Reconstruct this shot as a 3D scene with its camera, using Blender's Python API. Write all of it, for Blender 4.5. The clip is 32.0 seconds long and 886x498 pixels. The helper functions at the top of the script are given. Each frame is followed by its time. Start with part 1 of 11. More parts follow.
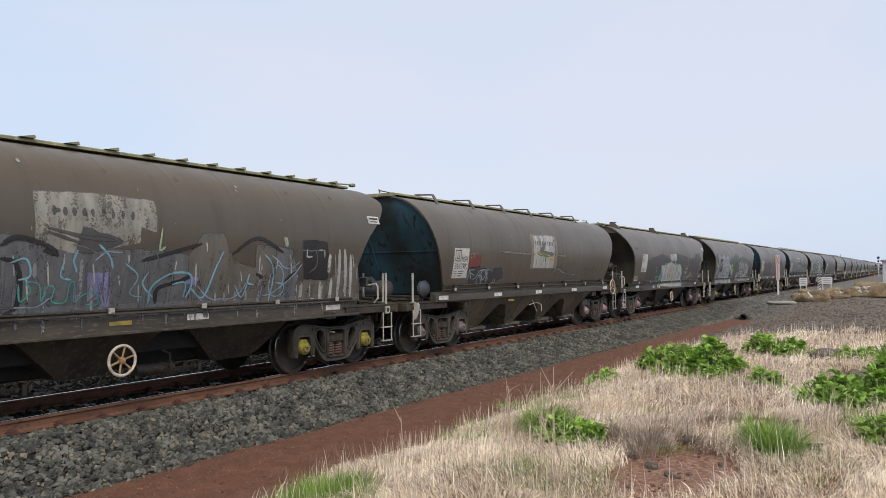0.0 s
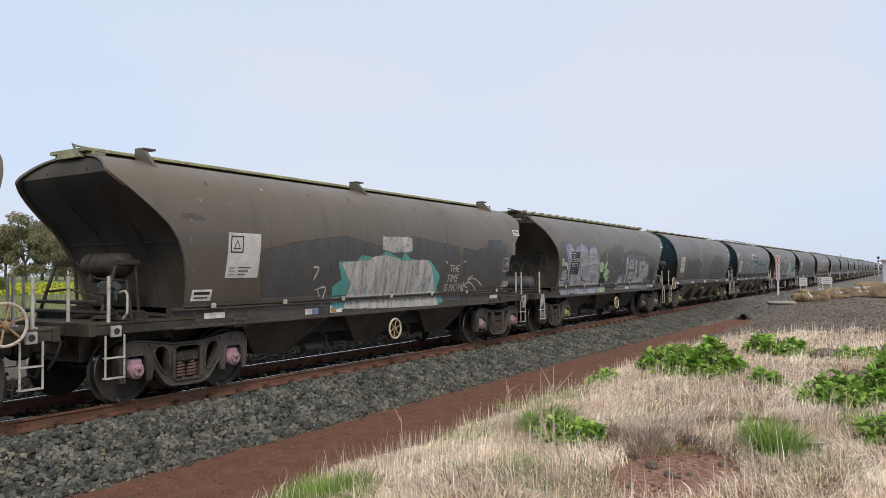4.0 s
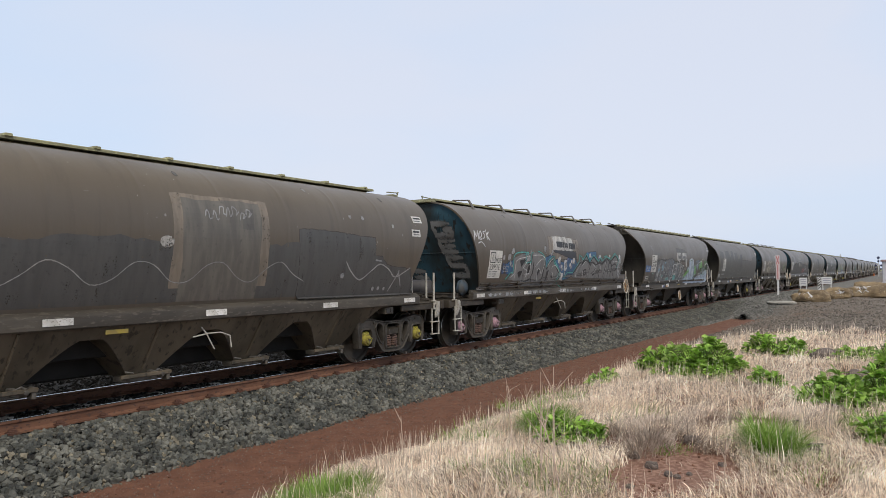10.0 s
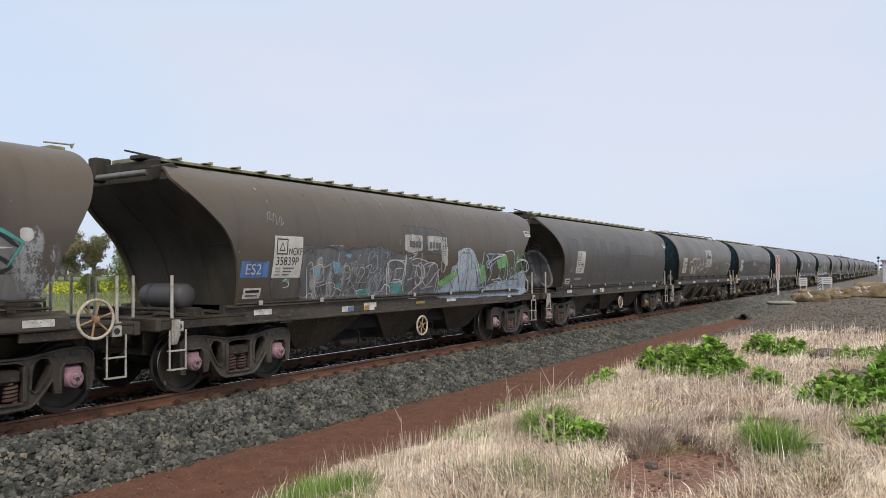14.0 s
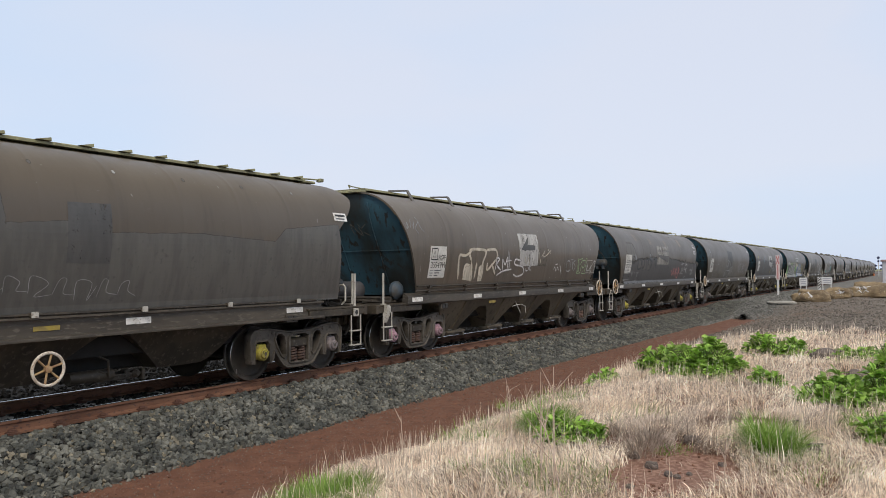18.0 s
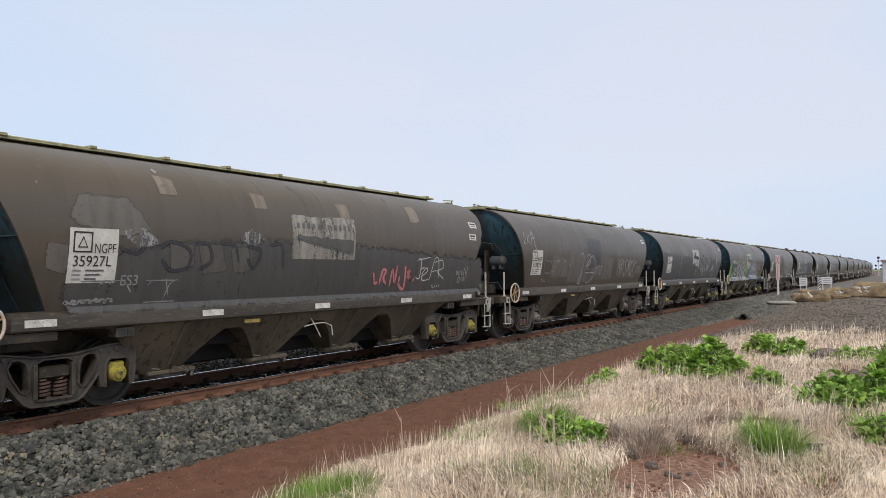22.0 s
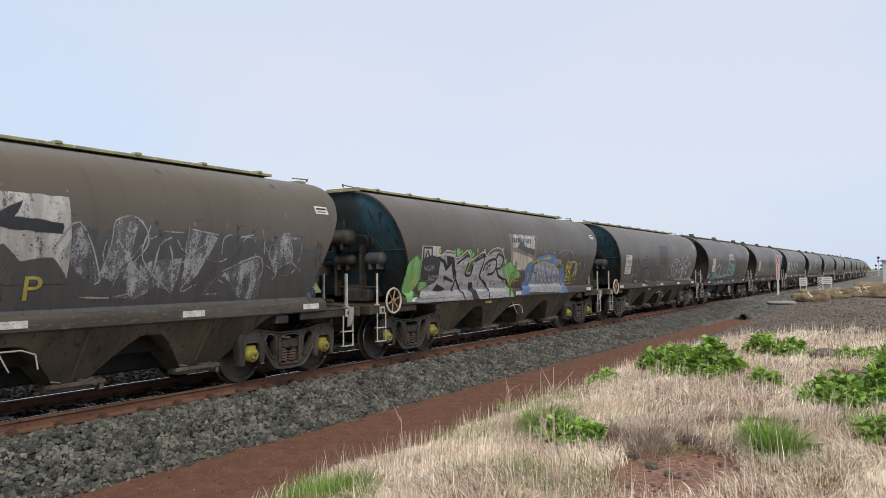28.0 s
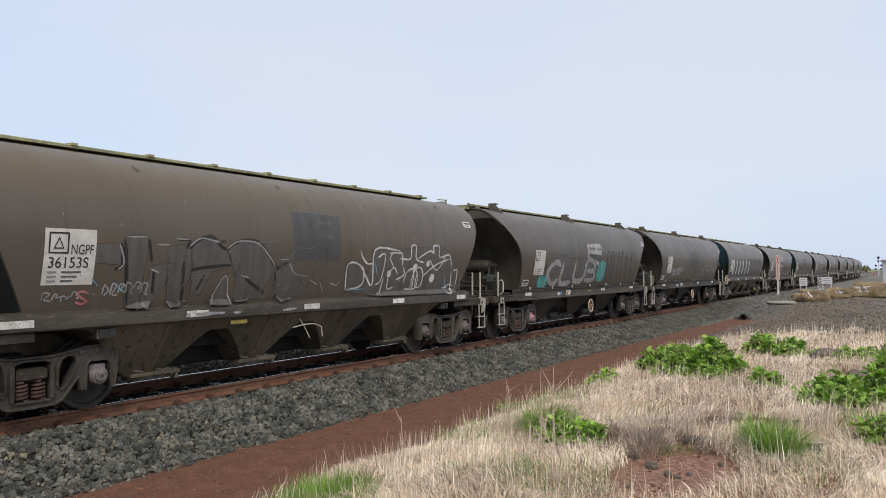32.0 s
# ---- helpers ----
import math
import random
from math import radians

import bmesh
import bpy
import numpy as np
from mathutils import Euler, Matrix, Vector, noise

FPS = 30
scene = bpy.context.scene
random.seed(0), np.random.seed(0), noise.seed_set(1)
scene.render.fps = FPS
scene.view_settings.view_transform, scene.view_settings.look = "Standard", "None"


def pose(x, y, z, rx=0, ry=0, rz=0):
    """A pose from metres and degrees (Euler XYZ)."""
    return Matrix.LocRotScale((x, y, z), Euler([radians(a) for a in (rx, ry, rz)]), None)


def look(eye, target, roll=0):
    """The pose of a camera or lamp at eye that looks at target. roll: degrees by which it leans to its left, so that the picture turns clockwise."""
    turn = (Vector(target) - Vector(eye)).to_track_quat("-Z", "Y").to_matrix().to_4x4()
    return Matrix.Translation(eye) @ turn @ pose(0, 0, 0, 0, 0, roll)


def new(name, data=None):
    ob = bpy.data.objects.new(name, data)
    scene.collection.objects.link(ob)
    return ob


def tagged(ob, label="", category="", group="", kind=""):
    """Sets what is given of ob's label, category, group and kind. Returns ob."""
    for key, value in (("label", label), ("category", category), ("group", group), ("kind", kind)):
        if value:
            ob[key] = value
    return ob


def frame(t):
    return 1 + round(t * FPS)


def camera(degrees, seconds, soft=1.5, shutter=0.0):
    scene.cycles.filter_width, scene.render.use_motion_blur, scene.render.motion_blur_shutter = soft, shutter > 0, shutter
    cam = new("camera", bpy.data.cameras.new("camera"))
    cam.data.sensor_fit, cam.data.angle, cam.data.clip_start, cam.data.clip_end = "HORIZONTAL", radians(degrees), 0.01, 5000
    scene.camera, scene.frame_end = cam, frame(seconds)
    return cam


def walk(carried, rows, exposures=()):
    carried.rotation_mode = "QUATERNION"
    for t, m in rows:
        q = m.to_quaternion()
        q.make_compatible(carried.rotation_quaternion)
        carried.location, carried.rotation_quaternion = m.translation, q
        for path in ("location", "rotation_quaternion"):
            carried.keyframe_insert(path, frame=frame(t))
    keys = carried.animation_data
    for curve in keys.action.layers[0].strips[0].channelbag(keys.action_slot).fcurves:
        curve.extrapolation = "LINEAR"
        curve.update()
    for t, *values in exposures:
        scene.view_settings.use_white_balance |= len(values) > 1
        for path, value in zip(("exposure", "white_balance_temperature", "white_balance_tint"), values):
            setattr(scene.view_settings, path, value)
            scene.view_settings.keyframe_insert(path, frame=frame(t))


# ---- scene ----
import collections

from mathutils.geometry import tessellate_polygon

# World: x to the side of the line, y along the line (away from the camera), z = 0 on top of the rails.
EYE = Vector((0.0, 0.0, 1.795))
YAW, PITCH = radians(31.752), radians(1.798)
AIM = EYE + Vector((-math.sin(YAW) * math.cos(PITCH), math.cos(YAW) * math.cos(PITCH), math.sin(PITCH)))
cam = camera(61.274, 32.0, soft=0.85)
STAND = look(EYE, AIM, -0.511)
walk(cam, [(0.0, STAND), (32.0, STAND)])

TRACK = -10.286          # centre line of the track


def sweep(y):
    """Sideways drift of the line far down the track, a very gentle S-curve."""
    k = min(max((y - 15.0) / 135.0, 0.0), 1.0)
    return 1.6 * (0.5 - 0.5 * math.cos(math.pi * k))


def track_x(y):
    return TRACK + sweep(y)


# ---- daylight: high overcast, a weak wide sun behind thin cloud ----
world = bpy.data.worlds.new("overcast_sky")
scene.world = world
world.use_nodes = True
wn, wl = world.node_tree.nodes, world.node_tree.links
wn.clear()
sky = wn.new("ShaderNodeTexSky")
sky.sky_type, sky.sun_disc = "NISHITA", False
sky.sun_elevation, sky.sun_rotation = radians(44), radians(139)
sky.air_density, sky.dust_density = 1.0, 2.0
sky_scale = wn.new("ShaderNodeVectorMath")
sky_scale.operation = "SCALE"
sky_scale.inputs["Scale"].default_value = 0.10
w_tc = wn.new("ShaderNodeTexCoord")
w_map = wn.new("ShaderNodeMapping")
w_map.inputs["Scale"].default_value = (1.0, 1.0, 3.0)
w_noise = wn.new("ShaderNodeTexNoise")
w_noise.inputs["Scale"].default_value = 1.6
w_noise.inputs["Detail"].default_value = 4.0
w_noise.inputs["Roughness"].default_value = 0.45
w_ramp = wn.new("ShaderNodeValToRGB")
w_ramp.color_ramp.elements[0].position, w_ramp.color_ramp.elements[1].position = 0.36, 0.68
w_ramp.color_ramp.elements[0].color = (0.655, 0.80, 1.02, 1)
w_ramp.color_ramp.elements[1].color = (0.775, 0.825, 0.955, 1)
w_dot = wn.new("ShaderNodeVectorMath")          # the thickest veil of cloud lies down the line
w_dot.operation = "DOT_PRODUCT"
w_dot.inputs[1].default_value = (-0.46, 0.84, 0.30)
w_veil = wn.new("ShaderNodeMapRange")
w_veil.interpolation_type = "SMOOTHSTEP"
w_veil.inputs["From Min"].default_value, w_veil.inputs["From Max"].default_value = 0.84, 0.985
w_veil.inputs["To Min"].default_value, w_veil.inputs["To Max"].default_value = -0.045, 0.10
w_sum = wn.new("ShaderNodeMath")
w_mix = wn.new("ShaderNodeMix")
w_mix.data_type = "RGBA"
w_mix.inputs["Factor"].default_value = 0.86
w_bg = wn.new("ShaderNodeBackground")
w_bg.inputs["Strength"].default_value = 1.0
w_out = wn.new("ShaderNodeOutputWorld")
wl.new(sky.outputs["Color"], sky_scale.inputs[0])
wl.new(w_tc.outputs["Generated"], w_map.inputs["Vector"])
wl.new(w_map.outputs["Vector"], w_noise.inputs["Vector"])
wl.new(w_tc.outputs["Generated"], w_dot.inputs[0])
wl.new(w_dot.outputs["Value"], w_veil.inputs["Value"])
wl.new(w_noise.outputs["Fac"], w_sum.inputs[0])
wl.new(w_veil.outputs["Result"], w_sum.inputs[1])
wl.new(w_sum.outputs["Value"], w_ramp.inputs["Fac"])
wl.new(sky_scale.outputs["Vector"], w_mix.inputs["A"])
w_sep = wn.new("ShaderNodeSeparateXYZ")          # overhead the cloud is thick and neutral
w_high = wn.new("ShaderNodeMapRange")
w_high.interpolation_type = "SMOOTHSTEP"
w_high.inputs["From Min"].default_value, w_high.inputs["From Max"].default_value = 0.42, 0.80
w_over = wn.new("ShaderNodeMix")
w_over.data_type = "RGBA"
w_over.inputs["B"].default_value = (0.90, 0.845, 0.78, 1)
wl.new(w_tc.outputs["Generated"], w_sep.inputs[0])
wl.new(w_sep.outputs["Z"], w_high.inputs["Value"])
wl.new(w_high.outputs["Result"], w_over.inputs["Factor"])
wl.new(w_ramp.outputs["Color"], w_over.inputs["A"])
wl.new(w_over.outputs["Result"], w_mix.inputs["B"])
wl.new(w_mix.outputs["Result"], w_bg.inputs["Color"])
wl.new(w_bg.outputs["Background"], w_out.inputs["Surface"])
sun = new("sun", bpy.data.lights.new("sun", "SUN"))
sun.data.energy, sun.data.angle, sun.data.color = 1.75, radians(12), (1.0, 0.91, 0.78)
sun.matrix_world = look((26, -18, 36), (0, 12, 0))

# ---- materials ----


def nodes_of(name, rough=0.8, metal=0.0):
    m = bpy.data.materials.new(name)
    m.use_nodes = True
    nt = m.node_tree
    b = nt.nodes["Principled BSDF"]
    b.inputs["Roughness"].default_value = rough
    b.inputs["Metallic"].default_value = metal
    return m, nt, b


def mixer(nt, fac, a, b, blend="MIX"):
    n = nt.nodes.new("ShaderNodeMix")
    n.data_type, n.blend_type = "RGBA", blend
    for key, v in (("Factor", fac), ("A", a), ("B", b)):
        if isinstance(v, bpy.types.NodeSocket):
            nt.links.new(v, n.inputs[key])
        elif key == "Factor":
            n.inputs[key].default_value = v
        else:
            n.inputs[key].default_value = (*v, 1) if len(v) == 3 else v
    return n.outputs["Result"]


def maths(nt, op, a, b=0.0, c=0.0):
    n = nt.nodes.new("ShaderNodeMath")
    n.operation = op
    for i, v in enumerate((a, b, c)):
        if isinstance(v, bpy.types.NodeSocket):
            nt.links.new(v, n.inputs[i])
        else:
            n.inputs[i].default_value = v
    return n.outputs[0]


def ramp(nt, fac, lo, hi):
    n = nt.nodes.new("ShaderNodeMapRange")
    n.interpolation_type = "SMOOTHSTEP"
    nt.links.new(fac, n.inputs["Value"])
    n.inputs["From Min"].default_value, n.inputs["From Max"].default_value = lo, hi
    return n.outputs["Result"]


def grain(nt, scale, detail=4.0, stretch=(1, 1, 1), shift=None, rough=0.55):
    tc = nt.nodes.new("ShaderNodeTexCoord")
    mp = nt.nodes.new("ShaderNodeMapping")
    mp.inputs["Scale"].default_value = stretch
    nt.links.new(tc.outputs["Object"], mp.inputs["Vector"])
    if shift is not None:
        nt.links.new(shift, mp.inputs["Location"])
    n = nt.nodes.new("ShaderNodeTexNoise")
    n.inputs["Scale"].default_value, n.inputs["Detail"].default_value = scale, detail
    n.inputs["Roughness"].default_value = rough
    nt.links.new(mp.outputs["Vector"], n.inputs["Vector"])
    return n.outputs["Fac"]


def bumped(nt, b, height, strength=0.3, dist=0.01):
    n = nt.nodes.new("ShaderNodeBump")
    n.inputs["Strength"].default_value, n.inputs["Distance"].default_value = strength, dist
    nt.links.new(height, n.inputs["Height"])
    nt.links.new(n.outputs["Normal"], b.inputs["Normal"])


def object_random(nt):
    return nt.nodes.new("ShaderNodeObjectInfo").outputs["Random"]


def surface(name, c1, c2, scale=6.0, rough=0.8, metal=0.0, bump=0.25, dist=0.01, c3=None, stretch=(1, 1, 1), vary=0.0, island=0.0, thin=0.0):
    """Two colours by a coarse noise, a third by fine specks, with relief."""
    m, nt, b = nodes_of(name, rough, metal)
    big = grain(nt, scale, 5.0, stretch)
    col = mixer(nt, ramp(nt, big, 0.35, 0.65), c1, c2)
    fine = grain(nt, scale * 7.3, 3.0, stretch)
    if c3:
        col = mixer(nt, ramp(nt, fine, 0.56, 0.66), col, c3)
    if vary or island:
        rnd = object_random(nt) if vary else nt.nodes.new("ShaderNodeNewGeometry").outputs["Random Per Island"]
        amt = vary or island
        gain = maths(nt, "MULTIPLY_ADD", rnd, 2 * amt, 1 - amt)
        hsv = nt.nodes.new("ShaderNodeHueSaturation")
        nt.links.new(gain, hsv.inputs["Value"])
        nt.links.new(col, hsv.inputs["Color"])
        col = hsv.outputs["Color"]
    nt.links.new(col, b.inputs["Base Color"])
    if bump:
        bumped(nt, b, fine, bump, dist)
    if thin:
        tr = nt.nodes.new("ShaderNodeBsdfTranslucent")
        nt.links.new(col, tr.inputs["Color"])
        mx = nt.nodes.new("ShaderNodeMixShader")
        mx.inputs[0].default_value = thin
        out = nt.nodes["Material Output"]
        nt.links.new(b.outputs[0], mx.inputs[1])
        nt.links.new(tr.outputs[0], mx.inputs[2])
        nt.links.new(mx.outputs[0], out.inputs["Surface"])
    return m


def wagon_paint(name, top, low, streak):
    """Grimy hopper paint: dusty brown above, rolled-over grey-blue patches below, rain streaks, lighter scuffs."""
    m, nt, b = nodes_of(name, 0.62)
    rnd = object_random(nt)
    comb = nt.nodes.new("ShaderNodeCombineXYZ")
    for i in range(3):
        nt.links.new(maths(nt, "MULTIPLY", rnd, 37.0), comb.inputs[i])
    off = comb.outputs[0]
    tc = nt.nodes.new("ShaderNodeTexCoord")
    sep = nt.nodes.new("ShaderNodeSeparateXYZ")
    nt.links.new(tc.outputs["Object"], sep.inputs[0])
    # edge of the rolled-over zone, in blocks along the wagon
    mp = nt.nodes.new("ShaderNodeMapping")
    mp.inputs["Scale"].default_value = (0.0, 0.75, 0.0)
    nt.links.new(tc.outputs["Object"], mp.inputs["Vector"])
    nt.links.new(off, mp.inputs["Location"])
    vor = nt.nodes.new("ShaderNodeTexVoronoi")
    vor.distance = "CHEBYCHEV"
    vor.inputs["Scale"].default_value = 1.0
    nt.links.new(mp.outputs["Vector"], vor.inputs["Vector"])
    bw = nt.nodes.new("ShaderNodeSeparateColor")
    nt.links.new(vor.outputs["Color"], bw.inputs[0])
    edge = maths(nt, "MULTIPLY_ADD", bw.outputs["Red"], 0.55, 2.02)
    wob = maths(nt, "MULTIPLY_ADD", grain(nt, 3.0, 3.0, (1, 1, 1), off), 0.3, -0.15)
    d = maths(nt, "SUBTRACT", maths(nt, "ADD", edge, wob), sep.outputs["Z"])
    zone = ramp(nt, d, -0.03, 0.05)
    zone = maths(nt, "MULTIPLY", zone, maths(nt, "MULTIPLY_ADD", bw.outputs["Green"], 0.5, 0.2))
    col = mixer(nt, zone, top, low)
    coarse = grain(nt, 0.7, 5.0, (1, 1, 1), off)
    col = mixer(nt, ramp(nt, coarse, 0.3, 0.75), col, mixer(nt, 0.45, col, streak))
    run = grain(nt, 1.5, 5.0, (1.0, 2.6, 0.14), off, 0.6)
    col = mixer(nt, maths(nt, "MULTIPLY", ramp(nt, run, 0.5, 0.78), 0.34), col, (0.035, 0.030, 0.025))
    col = mixer(nt, maths(nt, "MULTIPLY", ramp(nt, run, 0.42, 0.2), 0.14), col, (0.145, 0.13, 0.11))
    scuff = grain(nt, 9.0, 6.0, (1.0, 0.6, 1.5), off, 0.7)
    col = mixer(nt, maths(nt, "MULTIPLY", ramp(nt, scuff, 0.66, 0.74), 0.55), col, (0.22, 0.21, 0.195))
    nick = grain(nt, 15.0, 2.0, (1.0, 1.0, 0.45), off, 0.4)          # small bare scratches
    col = mixer(nt, maths(nt, "MULTIPLY", ramp(nt, nick, 0.755, 0.775), 0.7), col, (0.30, 0.29, 0.27))
    gain = maths(nt, "MULTIPLY_ADD", rnd, 0.3, 0.85)
    hsv = nt.nodes.new("ShaderNodeHueSaturation")
    nt.links.new(gain, hsv.inputs["Value"])
    nt.links.new(col, hsv.inputs["Color"])
    nt.links.new(hsv.outputs["Color"], b.inputs["Base Color"])
    nt.links.new(maths(nt, "MULTIPLY_ADD", coarse, 0.26, 0.26), b.inputs["Roughness"])
    bumped(nt, b, grain(nt, 2.6, 4.0, (1, 1.4, 0.7), off), 0.22, 0.03)
    return m


PAINT = wagon_paint("grimy_wagon_paint", (0.116, 0.095, 0.071), (0.092, 0.084, 0.074), (0.090, 0.071, 0.051))
UNDER = surface("underframe_grime", (0.024, 0.019, 0.013), (0.054, 0.042, 0.028), 2.2, 0.6, 0, 0.35, 0.01, (0.078, 0.065, 0.050), vary=0.15)
CHUTE = surface("olive_chute_grime", (0.066, 0.053, 0.036), (0.128, 0.102, 0.070), 1.6, 0.6, 0, 0.35, 0.01, (0.045, 0.036, 0.026), (1, 1, 0.4), vary=0.2)
SILL = surface("sill_paint", (0.046, 0.038, 0.029), (0.080, 0.067, 0.051), 2.0, 0.62, 0, 0.3, 0.01, (0.105, 0.090, 0.070), (1, 0.5, 2), vary=0.15)
BOGIE = surface("cast_bogie_steel", (0.036, 0.031, 0.025), (0.078, 0.067, 0.054), 3.0, 0.6, 0.1, 0.4, 0.008, (0.032, 0.026, 0.020), vary=0.25)
BLUE_END = surface("blue_end_paint", (0.034, 0.094, 0.130), (0.017, 0.021, 0.020), 1.1, 0.6, 0, 0.3, 0.01, (0.022, 0.020, 0.017), (1, 1, 0.4), vary=0.2)
DARK_END = surface("sooty_end_paint", (0.034, 0.030, 0.023), (0.060, 0.052, 0.040), 1.4, 0.8, 0, 0.3, 0.01, (0.05, 0.043, 0.035), (1, 1, 0.4), vary=0.2)
STEEL_BLUE = surface("faded_blue_fittings", (0.05, 0.075, 0.10), (0.06, 0.055, 0.048), 5.0, 0.6, 0, 0.3)
TANK = surface("slate_tank_paint", (0.060, 0.064, 0.078), (0.085, 0.080, 0.082), 3.0, 0.55, 0, 0.2)
# near-black fill that stands in for shade inside the hopper arches
ARCH_BLACK = surface("arch_shade_black", (0.006, 0.0055, 0.005), (0.011, 0.010, 0.009), 4.0, 0.8, 0, 0.2)
FITTING = surface("brown_fittings", (0.024, 0.020, 0.016), (0.054, 0.044, 0.034), 6.0, 0.7, 0.1, 0.3, vary=0.2)
WHITE = surface("weathered_white_paint", (0.50, 0.48, 0.43), (0.36, 0.34, 0.30), 5.0, 0.6, 0, 0.15, 0.005, (0.22, 0.19, 0.16), vary=0.1)
WHEEL_WHITE = surface("chipped_cream_wheel", (0.66, 0.61, 0.53), (0.48, 0.40, 0.31), 14.0, 0.6, 0, 0.2, 0.004, (0.2, 0.10, 0.05))
SPOKE = surface("rusty_yellow_spokes", (0.40, 0.27, 0.13), (0.26, 0.15, 0.08), 14.0, 0.6, 0, 0.2, 0.004)
WALK = surface("mossy_walkway", (0.33, 0.32, 0.18), (0.21, 0.20, 0.13), 2.0, 0.85, 0, 0.3, 0.01, (0.42, 0.41, 0.22), vary=0.15)
TREAD = surface("polished_tread", (0.42, 0.41, 0.40), (0.30, 0.29, 0.28), 8.0, 0.28, 1.0, 0.1, 0.002)
WHEEL = surface("oily_wheel_disc", (0.026, 0.022, 0.018), (0.050, 0.042, 0.033), 4.0, 0.65, 0.2, 0.3)
CAPS = {"yellow": surface("yellow_cap", (0.34, 0.30, 0.035), (0.22, 0.18, 0.04), 9.0, 0.6, 0, 0.2, 0.004, (0.13, 0.10, 0.05), vary=0.15),
        "pink": surface("pink_cap", (0.42, 0.25, 0.30), (0.30, 0.19, 0.22), 9.0, 0.6, 0, 0.2, 0.004, (0.18, 0.12, 0.12), vary=0.15),
        "grey": surface("grey_cap", (0.20, 0.17, 0.17), (0.13, 0.11, 0.11), 9.0, 0.6, 0, 0.2, 0.004, (0.09, 0.08, 0.07), vary=0.2)}
PLACARD = surface("dirty_placard", (0.66, 0.65, 0.61), (0.56, 0.55, 0.51), 4.0, 0.6, 0, 0.1, 0.003, (0.48, 0.46, 0.42), vary=0.06)
TAPE = surface("reflective_tape", (0.74, 0.73, 0.70), (0.58, 0.56, 0.52), 6.0, 0.5, 0, 0.1, 0.003, (0.3, 0.28, 0.24), vary=0.15)
YELLOW_TAPE = surface("yellow_tape", (0.38, 0.29, 0.05), (0.25, 0.19, 0.06), 6.0, 0.6, 0, 0.1, 0.003)
BLACK = surface("black_lettering", (0.022, 0.022, 0.022), (0.04, 0.038, 0.036), 8.0, 0.7, 0, 0.0)
GREYSPRAY = {}


def spray(name, c, cover=0.75, streak=(1, 3, 0.6)):
    """Thin spray or roller paint, uneven in colour and worn through in places down to the old paint."""
    if name not in GREYSPRAY:
        m, nt, b = nodes_of(name, 0.5)
        col = mixer(nt, ramp(nt, grain(nt, 2.5, 5.0, streak), 0.35, 0.7), c, tuple(v * 0.6 + 0.015 for v in c))
        col = mixer(nt, ramp(nt, grain(nt, 11.0, 5.0), 0.58, 0.72), col, tuple(v * 0.45 + 0.025 for v in c))
        nt.links.new(col, b.inputs["Base Color"])
        worn = maths(nt, "ADD", maths(nt, "MULTIPLY", grain(nt, 3.1, 6.0, (1, 1.6, 0.7), None, 0.7), 0.7), maths(nt, "MULTIPLY", grain(nt, 38.0, 3.0), 0.3))
        mid = 0.38 + 0.24 * cover
        rim = nt.nodes.new("ShaderNodeAttribute")          # paint thins out towards the rim of each stroke
        rim.attribute_name = "feather"
        soft = ramp(nt, maths(nt, "ADD", rim.outputs["Fac"], maths(nt, "MULTIPLY_ADD", grain(nt, 26.0, 3.0), 0.5, -0.25)), 0.95, 0.35)
        nt.links.new(maths(nt, "MULTIPLY", ramp(nt, worn, mid + 0.09, mid - 0.07), soft), b.inputs["Alpha"])
        GREYSPRAY[name] = m
    return GREYSPRAY[name]


RAIL_RUST = surface("rusty_rail", (0.135, 0.060, 0.034), (0.19, 0.092, 0.054), 5.0, 0.85, 0, 0.3, 0.004, (0.085, 0.045, 0.035), (1, 0.4, 1))
CLIP = surface("dark_rusty_clip", (0.075, 0.034, 0.024), (0.12, 0.055, 0.034), 9.0, 0.85, 0, 0.3)
RAIL_TOP = surface("polished_railhead", (0.55, 0.55, 0.55), (0.42, 0.41, 0.40), 3.0, 0.22, 1.0, 0.05, 0.002, None, (1, 0.2, 1))
CONCRETE = surface("grey_concrete", (0.27, 0.26, 0.235), (0.36, 0.35, 0.32), 3.0, 0.9, 0, 0.3, 0.006, (0.20, 0.19, 0.17), vary=0.08)
STONE = surface("basalt_ballast", (0.046, 0.049, 0.044), (0.132, 0.131, 0.113), 3.0, 0.7, 0, 0.3, 0.006, None, island=0.65)
TAN_STONE = surface("tan_ballast", (0.15, 0.13, 0.09), (0.22, 0.195, 0.145), 5.0, 0.85, 0, 0.3, 0.006, None, island=0.4)
# soiled ballast, its colour cut near black for shade under the train
SHADED_STONE = surface("soiled_shaded_ballast", (0.012, 0.0105, 0.0085), (0.025, 0.021, 0.017), 9.0, 0.95, 0, 0.4, 0.01, None, island=0.5)
LEAF = surface("mallow_leaf", (0.18, 0.35, 0.045), (0.44, 0.62, 0.15), 9.0, 0.45, 0, 0.2, 0.005, None, island=0.55, thin=0.4)
GREEN_BLADE = surface("green_blade", (0.17, 0.33, 0.045), (0.30, 0.42, 0.10), 6.0, 0.6, 0, 0.0, island=0.4, thin=0.4)
STRAW = surface("dry_straw", (0.825, 0.69, 0.56), (0.95, 0.85, 0.72), 0.9, 0.75, 0, 0.0, 0.01, (0.64, 0.515, 0.39), island=0.6, thin=0.25)
DEAD_STRAW = surface("grey_dead_straw", (0.30, 0.235, 0.185), (0.46, 0.375, 0.30), 2.0, 0.75, 0, 0.0, 0.01, None, island=0.5, thin=0.2)
